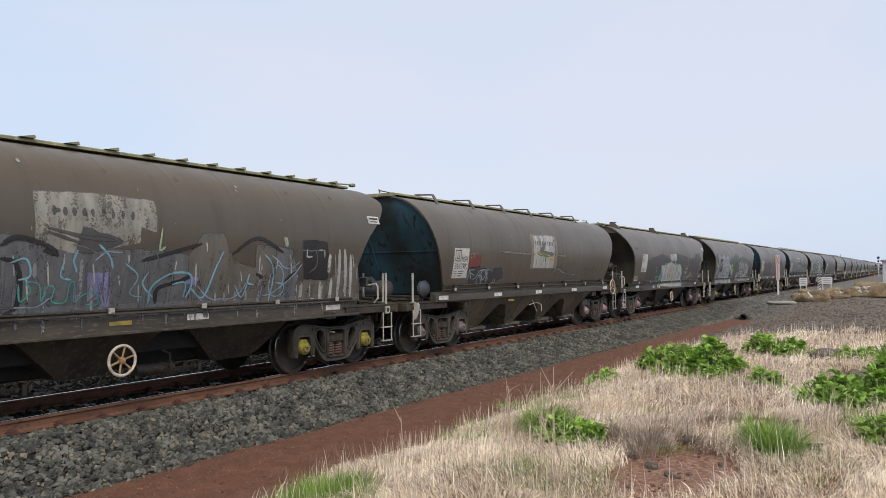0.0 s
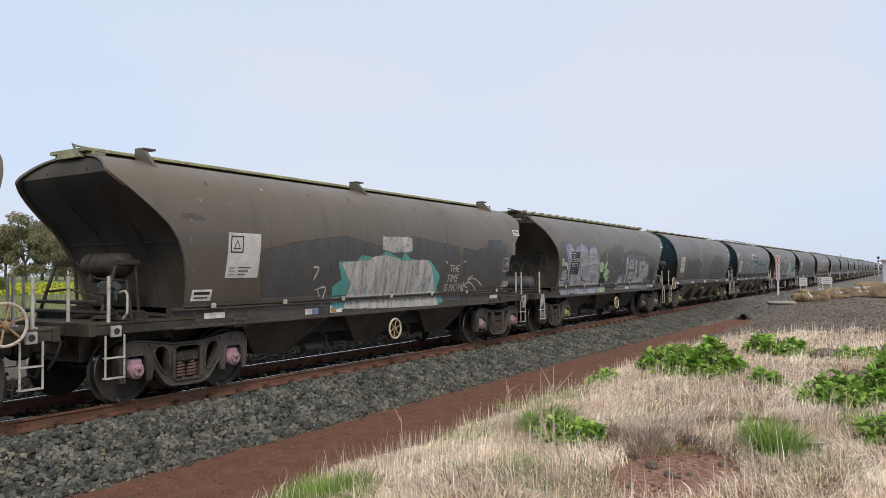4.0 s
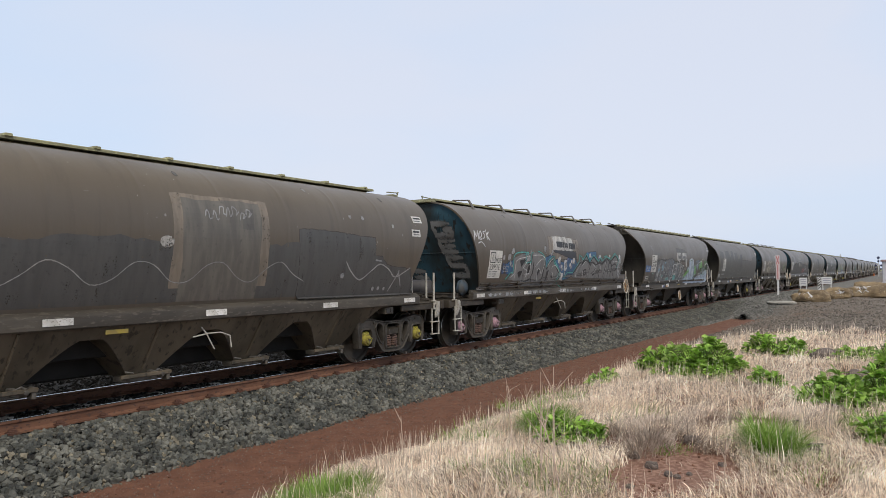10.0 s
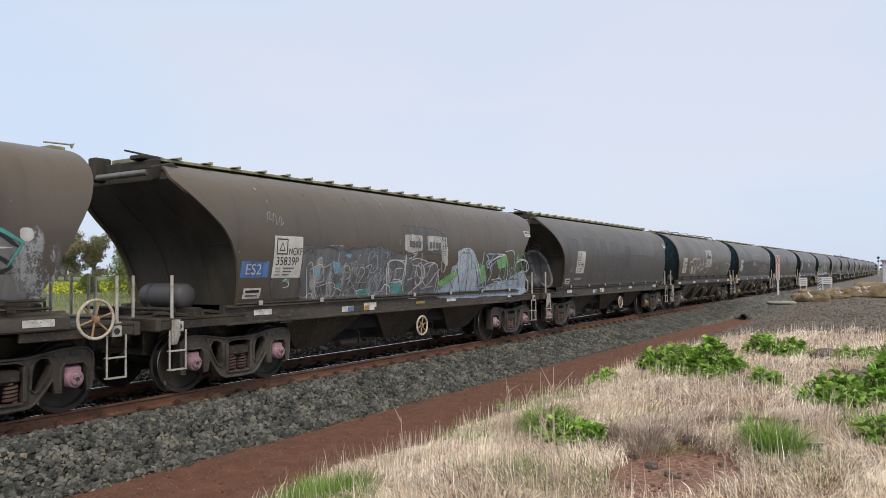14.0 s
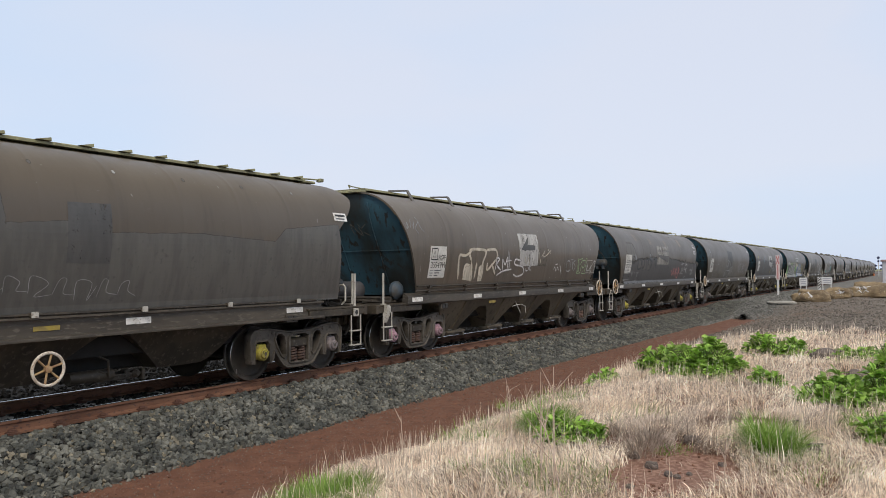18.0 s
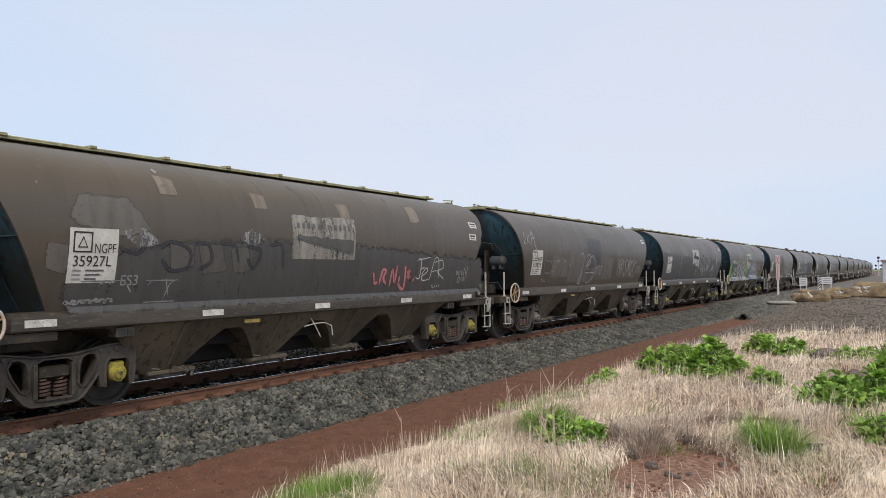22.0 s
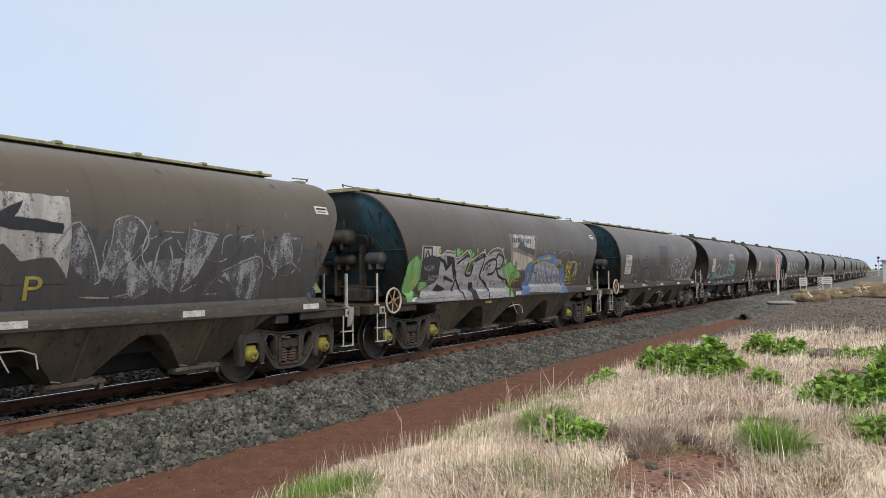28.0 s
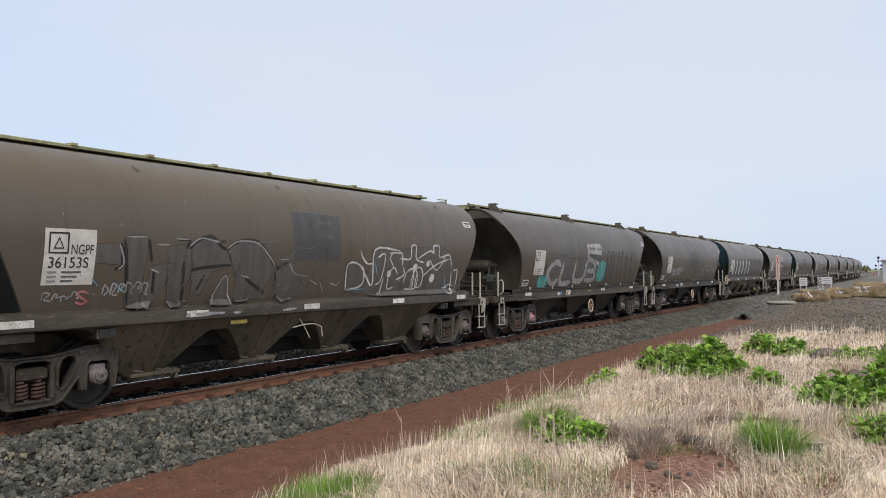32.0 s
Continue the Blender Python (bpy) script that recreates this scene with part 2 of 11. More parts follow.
TWIG = surface("dead_stalk", (0.40, 0.30, 0.24), (0.62, 0.49, 0.40), 9.0, 0.8, 0, 0.0)
GUM_LEAF = surface("gum_leaf", (0.175, 0.178, 0.092), (0.29, 0.255, 0.15), 0.25, 0.7, 0, 0.0, island=0.45, thin=0.3)
BUSH_LEAF = surface("bush_leaf", (0.115, 0.165, 0.028), (0.20, 0.24, 0.05), 1.0, 0.7, 0, 0.0, island=0.4, thin=0.3)
BARK = surface("grey_bark", (0.20, 0.17, 0.14), (0.12, 0.10, 0.08), 3.0, 0.9, 0, 0.4, 0.03, None, (1, 1, 0.3))
BOULDER = surface("ochre_boulder", (0.30, 0.22, 0.125), (0.17, 0.125, 0.080), 1.9, 0.9, 0, 0.7, 0.06, (0.38, 0.31, 0.20))
SIGN_WHITE = surface("sign_white", (0.68, 0.68, 0.68), (0.55, 0.55, 0.56), 5.0, 0.6, 0, 0.0)
SIGN_RED = surface("sign_red", (0.46, 0.17, 0.16), (0.40, 0.17, 0.17), 5.0, 0.6, 0, 0.0)
CANOLA = surface("canola_flower", (0.52, 0.50, 0.03), (0.30, 0.36, 0.05), 0.5, 0.8, 0, 0.0, island=0.4)

# ---- mesh helpers ----


class Shape:
    """Collects vertices and faces of one mesh."""

    def __init__(self):
        self.v, self.f, self.m, self.e = [], [], [], []

    def add(self, verts, faces, slot=0, edge=None):
        n = len(self.v)
        self.e += edge or [0.0] * len(verts)
        self.v += [tuple(p) for p in verts]
        self.f += [tuple(i + n for i in f) for f in faces]
        self.m += [slot] * len(faces)
        return self

    def box(self, x0, x1, y0, y1, z0, z1, c=0.0, slot=0):
        """A box with chamfered vertical and long edges of size c."""
        if c <= 0:
            vs = [(x, y, z) for z in (z0, z1) for x, y in ((x0, y0), (x1, y0), (x1, y1), (x0, y1))]
            return self.add(vs, [(3, 2, 1, 0), (4, 5, 6, 7), (0, 1, 5, 4), (1, 2, 6, 5), (2, 3, 7, 6), (3, 0, 4, 7)], slot)
        rings = []
        for z, k in ((z0, c), (z0 + c, 0.0), (z1 - c, 0.0), (z1, c)):
            a, b2, d, e = x0 + k, x1 - k, y0 + k, y1 - k
            rings.append([(a + c, d, z), (b2 - c, d, z), (b2, d + c, z), (b2, e - c, z), (b2 - c, e, z), (a + c, e, z), (a, e - c, z), (a, d + c, z)])
        return self.loft(rings, True, True, slot)

    def loft(self, rings, closed=True, caps=True, slot=0):
        n = len(rings[0])
        vs = [p for r in rings for p in r]
        fs = []
        last = n if closed else n - 1
        for i in range(len(rings) - 1):
            for j in range(last):
                k = (j + 1) % n
                fs.append((i * n + j, i * n + k, (i + 1) * n + k, (i + 1) * n + j))
        if caps and closed:
            fs.append(tuple(reversed(range(n))))
            fs.append(tuple(range((len(rings) - 1) * n, len(rings) * n)))
        return self.add(vs, fs, slot)

    def tube(self, pts, r, seg=8, caps=True, slot=0, r2=None):
        pts = [Vector(p) for p in pts]
        rings = []
        up = None
        for i, p in enumerate(pts):
            d = (pts[min(i + 1, len(pts) - 1)] - pts[max(i - 1, 0)]).normalized()
            if up is None:
                up = d.orthogonal().normalized()
            up = (up - d * up.dot(d))
            up = up.normalized() if up.length > 1e-6 else d.orthogonal().normalized()
            side = d.cross(up)
            rr = r if r2 is None else r + (r2 - r) * i / max(1, len(pts) - 1)
            rings.append([p + (up * math.cos(a) + side * math.sin(a)) * rr for a in (2 * math.pi * k / seg for k in range(seg))])
        return self.loft(rings, True, caps, slot)

    def bar(self, pts, w, x0, x1, slot=0):
        """A flat bar of width w along points (y, z), reaching from x0 to x1."""
        rings = []
        P = [Vector((0, *p)) for p in pts]
        for i, p in enumerate(P):
            d = (P[min(i + 1, len(P) - 1)] - P[max(i - 1, 0)]).normalized()
            n = Vector((0, -d.z, d.y)) * (w / 2)
            c = min(0.02, w / 5)
            e = n * (1 - c / (w / 2))
            rings.append([(x0, *(p + e).yz), (x0 + c, *(p + n).yz), (x1 - c, *(p + n).yz), (x1, *(p + e).yz),
                          (x1, *(p - e).yz), (x1 - c, *(p - n).yz), (x0 + c, *(p - n).yz), (x0, *(p - e).yz)])
        return self.loft(rings, True, True, slot)

    def lathe(self, prof, axis_pt, seg=24, slot=0, caps=True):
        """Turns a profile of (x, r) about an axis along x through axis_pt (y, z)."""
        rings = [[(x, axis_pt[0] + r * math.cos(a), axis_pt[1] + r * math.sin(a)) for a in (2 * math.pi * k / seg for k in range(seg))] for x, r in prof]
        return self.loft(rings, True, caps, slot)

    def ring(self, c, R, r, seg=28, sec=6, slot=0):
        """A torus about an axis along x."""
        vs, fs = [], []
        for i in range(seg):
            a = 2 * math.pi * i / seg
            for j in range(sec):
                b = 2 * math.pi * j / sec
                q = R + r * math.cos(b)
                vs.append((c[0] + r * math.sin(b), c[1] + q * math.cos(a), c[2] + q * math.sin(a)))
        for i in range(seg):
            for j in range(sec):
                fs.append((i * sec + j, i * sec + (j + 1) % sec, (i + 1) % seg * sec + (j + 1) % sec, (i + 1) % seg * sec + j))
        return self.add(vs, fs, slot)

    def done(self, name, *mats, smooth=True):
        me = bpy.data.meshes.new(name)
        me.from_pydata(self.v, [], self.f)
        for m in mats:
            me.materials.append(m)
        me.polygons.foreach_set("material_index", self.m)
        bm = bmesh.new()
        bm.from_mesh(me)
        bmesh.ops.recalc_face_normals(bm, faces=bm.faces)
        bm.to_mesh(me)
        bm.free()
        if any(self.e):
            me.attributes.new("feather", "FLOAT", "POINT").data.foreach_set("value", self.e)
        if smooth:
            me.shade_smooth()
            me.set_sharp_from_angle(angle=radians(38))
        me.update()
        return me


def part(name, mesh, parent, label="", at=(0, 0, 0)):
    ob = new(name, mesh)
    ob.parent = parent
    ob.location = at
    if label:
        ob["label"] = label
    return ob


def empty_thing(name, label, category, group=""):
    e = new(name)
    e.empty_display_size = 0.2
    return tagged(e, label, category, group)


def quick_mesh(name, verts, faces, mat, flat=False):
    """A mesh from numpy arrays of vertices (n, 3) and faces (m, k)."""
    me = bpy.data.meshes.new(name)
    k = faces.shape[1]
    me.vertices.add(len(verts))
    me.vertices.foreach_set("co", np.ascontiguousarray(verts, dtype=np.float32).ravel())
    me.loops.add(faces.size)
    me.loops.foreach_set("vertex_index", np.ascontiguousarray(faces, dtype=np.int32).ravel())
    me.polygons.add(len(faces))
    me.polygons.foreach_set("loop_start", np.arange(0, faces.size, k, dtype=np.int32))
    me.update(calc_edges=True)
    if flat:
        me.shade_flat()
    me.materials.append(mat)
    return me


# ---- ground ----


def smooth(a, b, v):
    k = min(max((v - a) / (b - a), 0.0), 1.0)
    return k * k * (3 - 2 * k)


def ground_z(x, y):
    """Height of the ground: ballast bed, dirt path, grass bank on the camera's side, flat paddocks beyond."""
    u = x - track_x(y)
    if u >= 0:
        lift = smooth(38.3, 43.5, y)
        bed = -0.20 - 0.37 * smooth(1.15, 2.55, u) * (1 - lift) + 0.21 * lift * smooth(0.84, 1.3, u)
        k = smooth(3.9, 7.6, u)
        near = 1 - smooth(22, 38, y)
        rise = (0.62 * near + 0.40 * (1 - near) * (1 - lift) + 0.10 * lift) * k + 0.10 * near * smooth(7.6, 12, u)
        rough = 0.06 * noise.noise((x * 0.55, y * 0.55, 3.1)) + 0.04 * noise.noise((x * 1.9, y * 1.9, 7.7))
        return bed + rise + rough * smooth(3.2, 5.0, u)
    v = -u
    return (-0.20 - 0.45 * smooth(3.5, 9.0, v) - 0.25 * smooth(6, 40, v) + 1.2 * smooth(110, 240, v)
            + 0.05 * noise.noise((x * 0.2, y * 0.2, 1.3)) * smooth(3, 6, v))


def axis_steps(marks):
    out = []
    for a, b, n in marks:
        out += list(np.linspace(a, b, n, endpoint=False))
    return out + [marks[-1][1]]


def ground_material():
    m, nt, b = nodes_of("ground_soil", 0.95)
    tc = nt.nodes.new("ShaderNodeTexCoord")
    sep = nt.nodes.new("ShaderNodeSeparateXYZ")
    nt.links.new(tc.outputs["Object"], sep.inputs[0])
    x, y = sep.outputs["X"], sep.outputs["Y"]
    # distance from the track's centre line, following its gentle curve
    k = maths(nt, "MULTIPLY", maths(nt, "SUBTRACT", y, 15.0), math.pi / 135.0)
    k = maths(nt, "MINIMUM", maths(nt, "MAXIMUM", k, 0.0), math.pi)
    drift = maths(nt, "MULTIPLY_ADD", maths(nt, "COSINE", k), -0.8, 0.8)
    u = maths(nt, "SUBTRACT", maths(nt, "SUBTRACT", x, TRACK), drift)
    wob = maths(nt, "MULTIPLY_ADD", grain(nt, 0.9, 5.0), 1.3, -0.65)
    fine = grain(nt, 22.0, 5.0)
    speck = grain(nt, 60.0, 3.0)
    mid = grain(nt, 3.5, 5.0)
    dirt = mixer(nt, ramp(nt, mid, 0.3, 0.7), (0.128, 0.052, 0.029), (0.180, 0.080, 0.046))
    dirt = mixer(nt, ramp(nt, grain(nt, 8.0, 6.0, (1, 1, 1), None, 0.7), 0.52, 0.66), dirt, (0.105, 0.045, 0.028))
    dirt = mixer(nt, ramp(nt, speck, 0.62, 0.70), dirt, (0.30, 0.20, 0.15))
    gravel = mixer(nt, ramp(nt, fine, 0.35, 0.65), (0.055, 0.055, 0.052), (0.14, 0.137, 0.128))
    gravel = mixer(nt, ramp(nt, speck, 0.60, 0.68), gravel, (0.24, 0.23, 0.21))
    # gravel under and behind the train painted near black for its shade
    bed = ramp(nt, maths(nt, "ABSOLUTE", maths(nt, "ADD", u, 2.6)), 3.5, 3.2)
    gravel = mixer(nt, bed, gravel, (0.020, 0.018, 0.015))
    # ground under the shoulder stones darkened to paint shade into their gaps
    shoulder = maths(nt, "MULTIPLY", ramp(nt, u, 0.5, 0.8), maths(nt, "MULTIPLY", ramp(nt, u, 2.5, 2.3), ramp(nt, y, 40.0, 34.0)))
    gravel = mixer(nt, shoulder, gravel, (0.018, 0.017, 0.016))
    gravel = mixer(nt, ramp(nt, y, 38.0, 46.0), gravel, mixer(nt, ramp(nt, fine, 0.35, 0.65), (0.11, 0.108, 0.10), (0.20, 0.197, 0.185)))
    straw = mixer(nt, ramp(nt, fine, 0.35, 0.65), (0.105, 0.068, 0.048), (0.22, 0.155, 0.115))
    straw = mixer(nt, ramp(nt, mid, 0.58, 0.68), straw, (0.16, 0.10, 0.07))
    soil = mixer(nt, ramp(nt, speck, 0.45, 0.65), (0.135, 0.058, 0.036), (0.235, 0.125, 0.085))
    straw = mixer(nt, ramp(nt, grain(nt, 1.6, 4.0), 0.34, 0.5), straw, soil)
    # a bare patch of red earth on the bank
    ex, ey = maths(nt, "DIVIDE", maths(nt, "ADD", x, 1.72), 0.66), maths(nt, "DIVIDE", maths(nt, "SUBTRACT", y, 6.55), 0.98)
    away = maths(nt, "ADD", maths(nt, "ADD", maths(nt, "MULTIPLY", ex, ex), maths(nt, "MULTIPLY", ey, ey)), maths(nt, "MULTIPLY", wob, 0.7))
    straw = mixer(nt, ramp(nt, away, 1.15, 0.75), straw, mixer(nt, ramp(nt, fine, 0.4, 0.62), (0.185, 0.092, 0.064), (0.33, 0.20, 0.148)))
    yard = mixer(nt, ramp(nt, mid, 0.35, 0.65), (0.112, 0.092, 0.076), (0.172, 0.146, 0.122))
    yard = mixer(nt, ramp(nt, grain(nt, 0.35, 4.0), 0.5, 0.68), yard, (0.140, 0.096, 0.070))
    yard = mixer(nt, ramp(nt, speck, 0.58, 0.68), yard, (0.28, 0.25, 0.23))
    paddock = mixer(nt, ramp(nt, mid, 0.35, 0.65), (0.17, 0.20, 0.075), (0.29, 0.26, 0.14))
    green = mixer(nt, ramp(nt, grain(nt, 0.12, 4.0), 0.35, 0.65), (0.115, 0.165, 0.055), (0.17, 0.20, 0.075))
    uw = maths(nt, "ADD", u, wob)
    near_side = mixer(nt, ramp(nt, maths(nt, "MULTIPLY_ADD", wob, 0.35, u), 2.35, 2.65), gravel, dirt)
    grass_edge = ramp(nt, uw, 3.95, 4.6)
    yfade = ramp(nt, maths(nt, "ADD", y, maths(nt, "MULTIPLY", wob, 4.0)), 22.5, 25.5)
    bank = mixer(nt, yfade, straw, yard)
    near_side = mixer(nt, grass_edge, near_side, bank)
    # beyond the path the gravel of the yard runs up to the ballast
    near_side = mixer(nt, maths(nt, "MULTIPLY", ramp(nt, y, 38.0, 40.5), ramp(nt, uw, 5.6, 4.2)), near_side, gravel)
    off_side = mixer(nt, ramp(nt, maths(nt, "MULTIPLY", u, -1.0), 5.6, 7.0), gravel, mixer(nt, ramp(nt, maths(nt, "MULTIPLY", u, -1.0), 14.0, 17.0), (0.085, 0.072, 0.058), paddock))
    off_side = mixer(nt, ramp(nt, maths(nt, "MULTIPLY", u, -1.0), 30.0, 60.0), off_side, green)
    far = ramp(nt, y, 120.0, 260.0)
    near_side = mixer(nt, maths(nt, "MULTIPLY", far, ramp(nt, u, 6.0, 9.0)), near_side, (0.27, 0.24, 0.15))
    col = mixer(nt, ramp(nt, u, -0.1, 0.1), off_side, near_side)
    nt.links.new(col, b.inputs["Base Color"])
    bumped(nt, b, maths(nt, "ADD", fine, speck), 0.6, 0.03)
    return m


def build_ground():
    us = axis_steps([(-3000, -400, 6), (-400, -60, 16), (-60, -6, 14), (-6, -1.2, 12), (-1.2, 1.0, 3), (1.0, 3.0, 14), (3.0, 14.0, 66), (14.0, 40, 18), (40, 300, 8), (300, 3000, 6)])
    ys = axis_steps([(-400, -20, 6), (-20, 3, 12), (3, 32, 130), (32, 80, 60), (80, 260, 36), (260, 3500, 10)])
    v = [(TRACK + u + sweep(y), y, ground_z(TRACK + u + sweep(y), y)) for y in ys for u in us]
    n = len(us)
    f = [(i * n + j, i * n + j + 1, (i + 1) * n + j + 1, (i + 1) * n + j) for i in range(len(ys) - 1) for j in range(n - 1)]
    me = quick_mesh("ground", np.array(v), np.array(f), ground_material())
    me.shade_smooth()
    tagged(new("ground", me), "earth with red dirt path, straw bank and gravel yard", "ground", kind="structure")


build_ground()


def rail_profile():
    h = [(0.035, 0.0), (0.036, -0.03), (0.012, -0.045), (0.010, -0.125), (0.03, -0.145), (0.073, -0.155), (0.073, -0.172)]
    return h + [(-x, z) for x, z in reversed(h)]


def build_track():
    track = empty_thing("railway_track", "rusty steel rails on concrete sleepers in ballast", "railway track")
    track["kind"] = "structure"
    ys = axis_steps([(-30, 20, 20), (20, 160, 70), (160, 420, 13)])
    for side in (0.7525, -0.7525):
        s = Shape()
        s.loft([[(track_x(y) + side + x, y, z) for x, z in rail_profile()] for y in ys])
        part("rail", s.done("rail", RAIL_RUST), track, "brown rusty steel rail")
        s = Shape()
        s.loft([[(track_x(y) + side + x, y, z) for x, z in ((-0.030, 0.001), (-0.026, 0.004), (0.024, 0.004), (0.028, 0.001))] for y in ys])
        part("rail_head", s.done("rail_head", RAIL_TOP), track, "polished running surface")
    sl = Shape()
    sl.loft([[(x, -0.125, -0.40), (x, 0.125, -0.40), (x, 0.10, zt), (x, -0.10, zt)] for x, zt in ((-1.25, -0.185), (-0.5, -0.180), (0, -0.21), (0.5, -0.180), (1.25, -0.185))])
    sleeper = sl.done("sleeper", CONCRETE)
    cl = Shape()
    cl.box(-0.075, 0.070, -0.065, 0.065, -0.178, -0.125, 0.010)
    cl.box(-0.060, 0.020, -0.035, 0.035, -0.130, -0.095, 0.010)
    cl.tube([(-0.03, -0.04, -0.15), (0.0, -0.045, -0.118), (0.045, 0.0, -0.128), (0.0, 0.045, -0.118), (-0.03, 0.04, -0.15)], 0.017, 6)
    clip = cl.done("rail_clip", CLIP)
    y = 2.0
    i = 0
    while y < 92:
        sp = part("sleeper", sleeper, track, at=(track_x(y), y, 0))
        if y < 40:
            part("rail_clip", clip, sp, at=(0.7525 + 0.105, 0, 0))
            part("rail_clip", clip, sp, at=(-0.7525 + 0.105, 0, 0))
        y += 0.62
        i += 1


build_track()

# ---- grain hopper wagons ----
HULL = [(1.235, 1.30), (1.30, 1.50), (1.375, 1.80), (1.43, 2.10), (1.455, 2.40), (1.43, 2.70), (1.345, 2.95), (1.20, 3.17), (0.98, 3.35), (0.70, 3.475), (0.36, 3.54), (0.0, 3.56)]
END_A = [(1.30, 5.06), (1.6, 5.21), (2.0, 5.40), (2.4, 5.60), (2.75, 5.78), (3.0, 5.88), (3.2, 5.94), (3.4, 5.97), (3.6, 5.98)]
END_B = [(1.30, 5.04), (1.7, 5.10), (2.05, 5.20), (2.3, 5.32), (2.5, 5.47), (2.7, 5.70), (2.9, 5.93), (3.08, 6.12), (3.22, 6.24), (3.30, 6.22), (3.45, 6.12), (3.6, 6.00)]


def along(table, v):
    for (a, p), (b, q) in zip(table, table[1:]):
        if v <= b:
            return p + (q - p) * max(0.0, (v - a) / (b - a))
    return table[-1][1]


def fine_hull(n=5):
    """The half section, smoothed by a Catmull-Rom curve."""
    P = [Vector(p) for p in [(2 * HULL[0][0] - HULL[1][0], 2 * HULL[0][1] - HULL[1][1])] + HULL + [(-HULL[-2][0], HULL[-2][1])]]
    out = []
    for i in range(1, len(P) - 2):
        a, b, c, d = P[i - 1:i + 3]
        for k in range(n):
            t = k / n
            out.append(0.5 * (2 * b + (c - a) * t + (2 * a - 5 * b + 4 * c - d) * t * t + (3 * b - a - 3 * c + d) * t ** 3))
    return [tuple(p) for p in out] + [HULL[-1]]


SECTION = fine_hull()
HALF = [(z, x) for x, z in SECTION]


def hull_x(z):
    return along(HALF, z)


SEAMS_A = [-4.1, -2.75, -1.4, 0.0, 1.4, 2.75, 4.1]
SEAMS_B = [-4.3, -3.2, -2.1, -1.05, 0.0, 1.05, 2.1, 3.2, 4.3]


def shell_mesh(name, ends, seams):
    cols = [(-1, 0.0)]
    for ysm in seams:
        cols += [(ysm - 0.09, 0.0), (ysm - 0.035, 0.0), (ysm - 0.010, 0.0022), (ysm + 0.010, 0.0022), (ysm + 0.035, 0.0), (ysm + 0.09, 0.0)]
    cols.append((1, 0.0))
    sec = [(x, z) for x, z in SECTION] + [(-x, z) for x, z in reversed(SECTION[:-1])]
    v, f = [], []
    for x, z in sec:
        e = along(ends, z)
        for i, (y, lift) in enumerate(cols):
            if i == 0:
                y = -e
            elif i == len(cols) - 1:
                y = e
            d = Vector((x, 0.0 if abs(x) > 0.4 else 0.5))
            v.append((x + math.copysign(lift, x) * (abs(x) > 0.3), y, z + lift * (z > 3.0)))
    n = len(cols)
    for i in range(len(sec) - 1):
        for j in range(n - 1):
            f.append((i * n + j, i * n + j + 1, (i + 1) * n + j + 1, (i + 1) * n + j))
    s = Shape().add(v, f)
    # folded lips round both open ends
    for sg in (-1, 1):
        outer = [(x, sg * along(ends, z), z) for x, z in sec]
        inner = [(x * 0.972, sg * along(ends, z), z - 0.03 * (z > 3)) for x, z in sec]
        back = [(x * 0.972, sg * (along(ends, z) - 0.09), z - 0.03 * (z > 3)) for x, z in sec]
        s.loft([outer, inner, back], closed=False, caps=False)
    return s.done(name, PAINT)


def end_sheet_mesh(name, ends, sg, mat, crease):
    v, f = [], []
    zs = np.linspace(1.30, 3.52, 24)
    nx = 10
    for z in zs:
        hx = hull_x(z) * 0.985
        for j in range(nx + 1):
            k = 2 * j / nx - 1
            y = along(ends, z) - 0.07
            v.append((k * hx, sg * y, z))
    for i in range(len(zs) - 1):
        for j in range(nx):
            a = i * (nx + 1) + j
            f.append((a, a + 1, a + nx + 2, a + nx + 1))
    s = Shape().add(v, f)
    if crease:
        z1 = 2.28
        s.tube([(-hull_x(z1) * 0.97, sg * (along(ends, z1) - 0.06), z1), (hull_x(z1) * 0.97, sg * (along(ends, z1) - 0.06), z1)], 0.010, 6)
        for x in (-0.42, 0.55):
            s.tube([(x + 0.25 * (z - 1.35) * 0.0, sg * (along(ends, z) - 0.055), z) for z in np.linspace(1.35, 3.3, 8)], 0.011, 6)
    return s.done(name, mat)


def sill_mesh_a():
    s = Shape()
    for sg in (-1, 1):
        prof = [(1.215, 1.36), (1.245, 1.355), (1.345, 1.29), (1.352, 1.27), (1.352, 1.135), (1.335, 1.115), (1.20, 1.115)]
        s.loft([[(sg * x, y, z) for x, z in prof] for y in (-5.55, -4.0, 0, 4.0, 5.55)])
    return s.done("side_sill", SILL)


def sill_mesh_b():
    s = Shape()
    for sg in (-1, 1):
        prof = [(1.20, 1.31), (1.30, 1.305), (1.315, 1.29), (1.315, 1.27), (1.255, 1.262), (1.255, 1.05), (1.325, 1.04), (1.33, 1.02), (1.325, 1.0), (1.15, 1.0), (1.15, 1.31)]
        s.loft([[(sg * x, y, z) for x, z in prof] for y in (-5.3, -4.0, 0, 4.0, 5.3)])
    return s.done("side_sill", SILL)


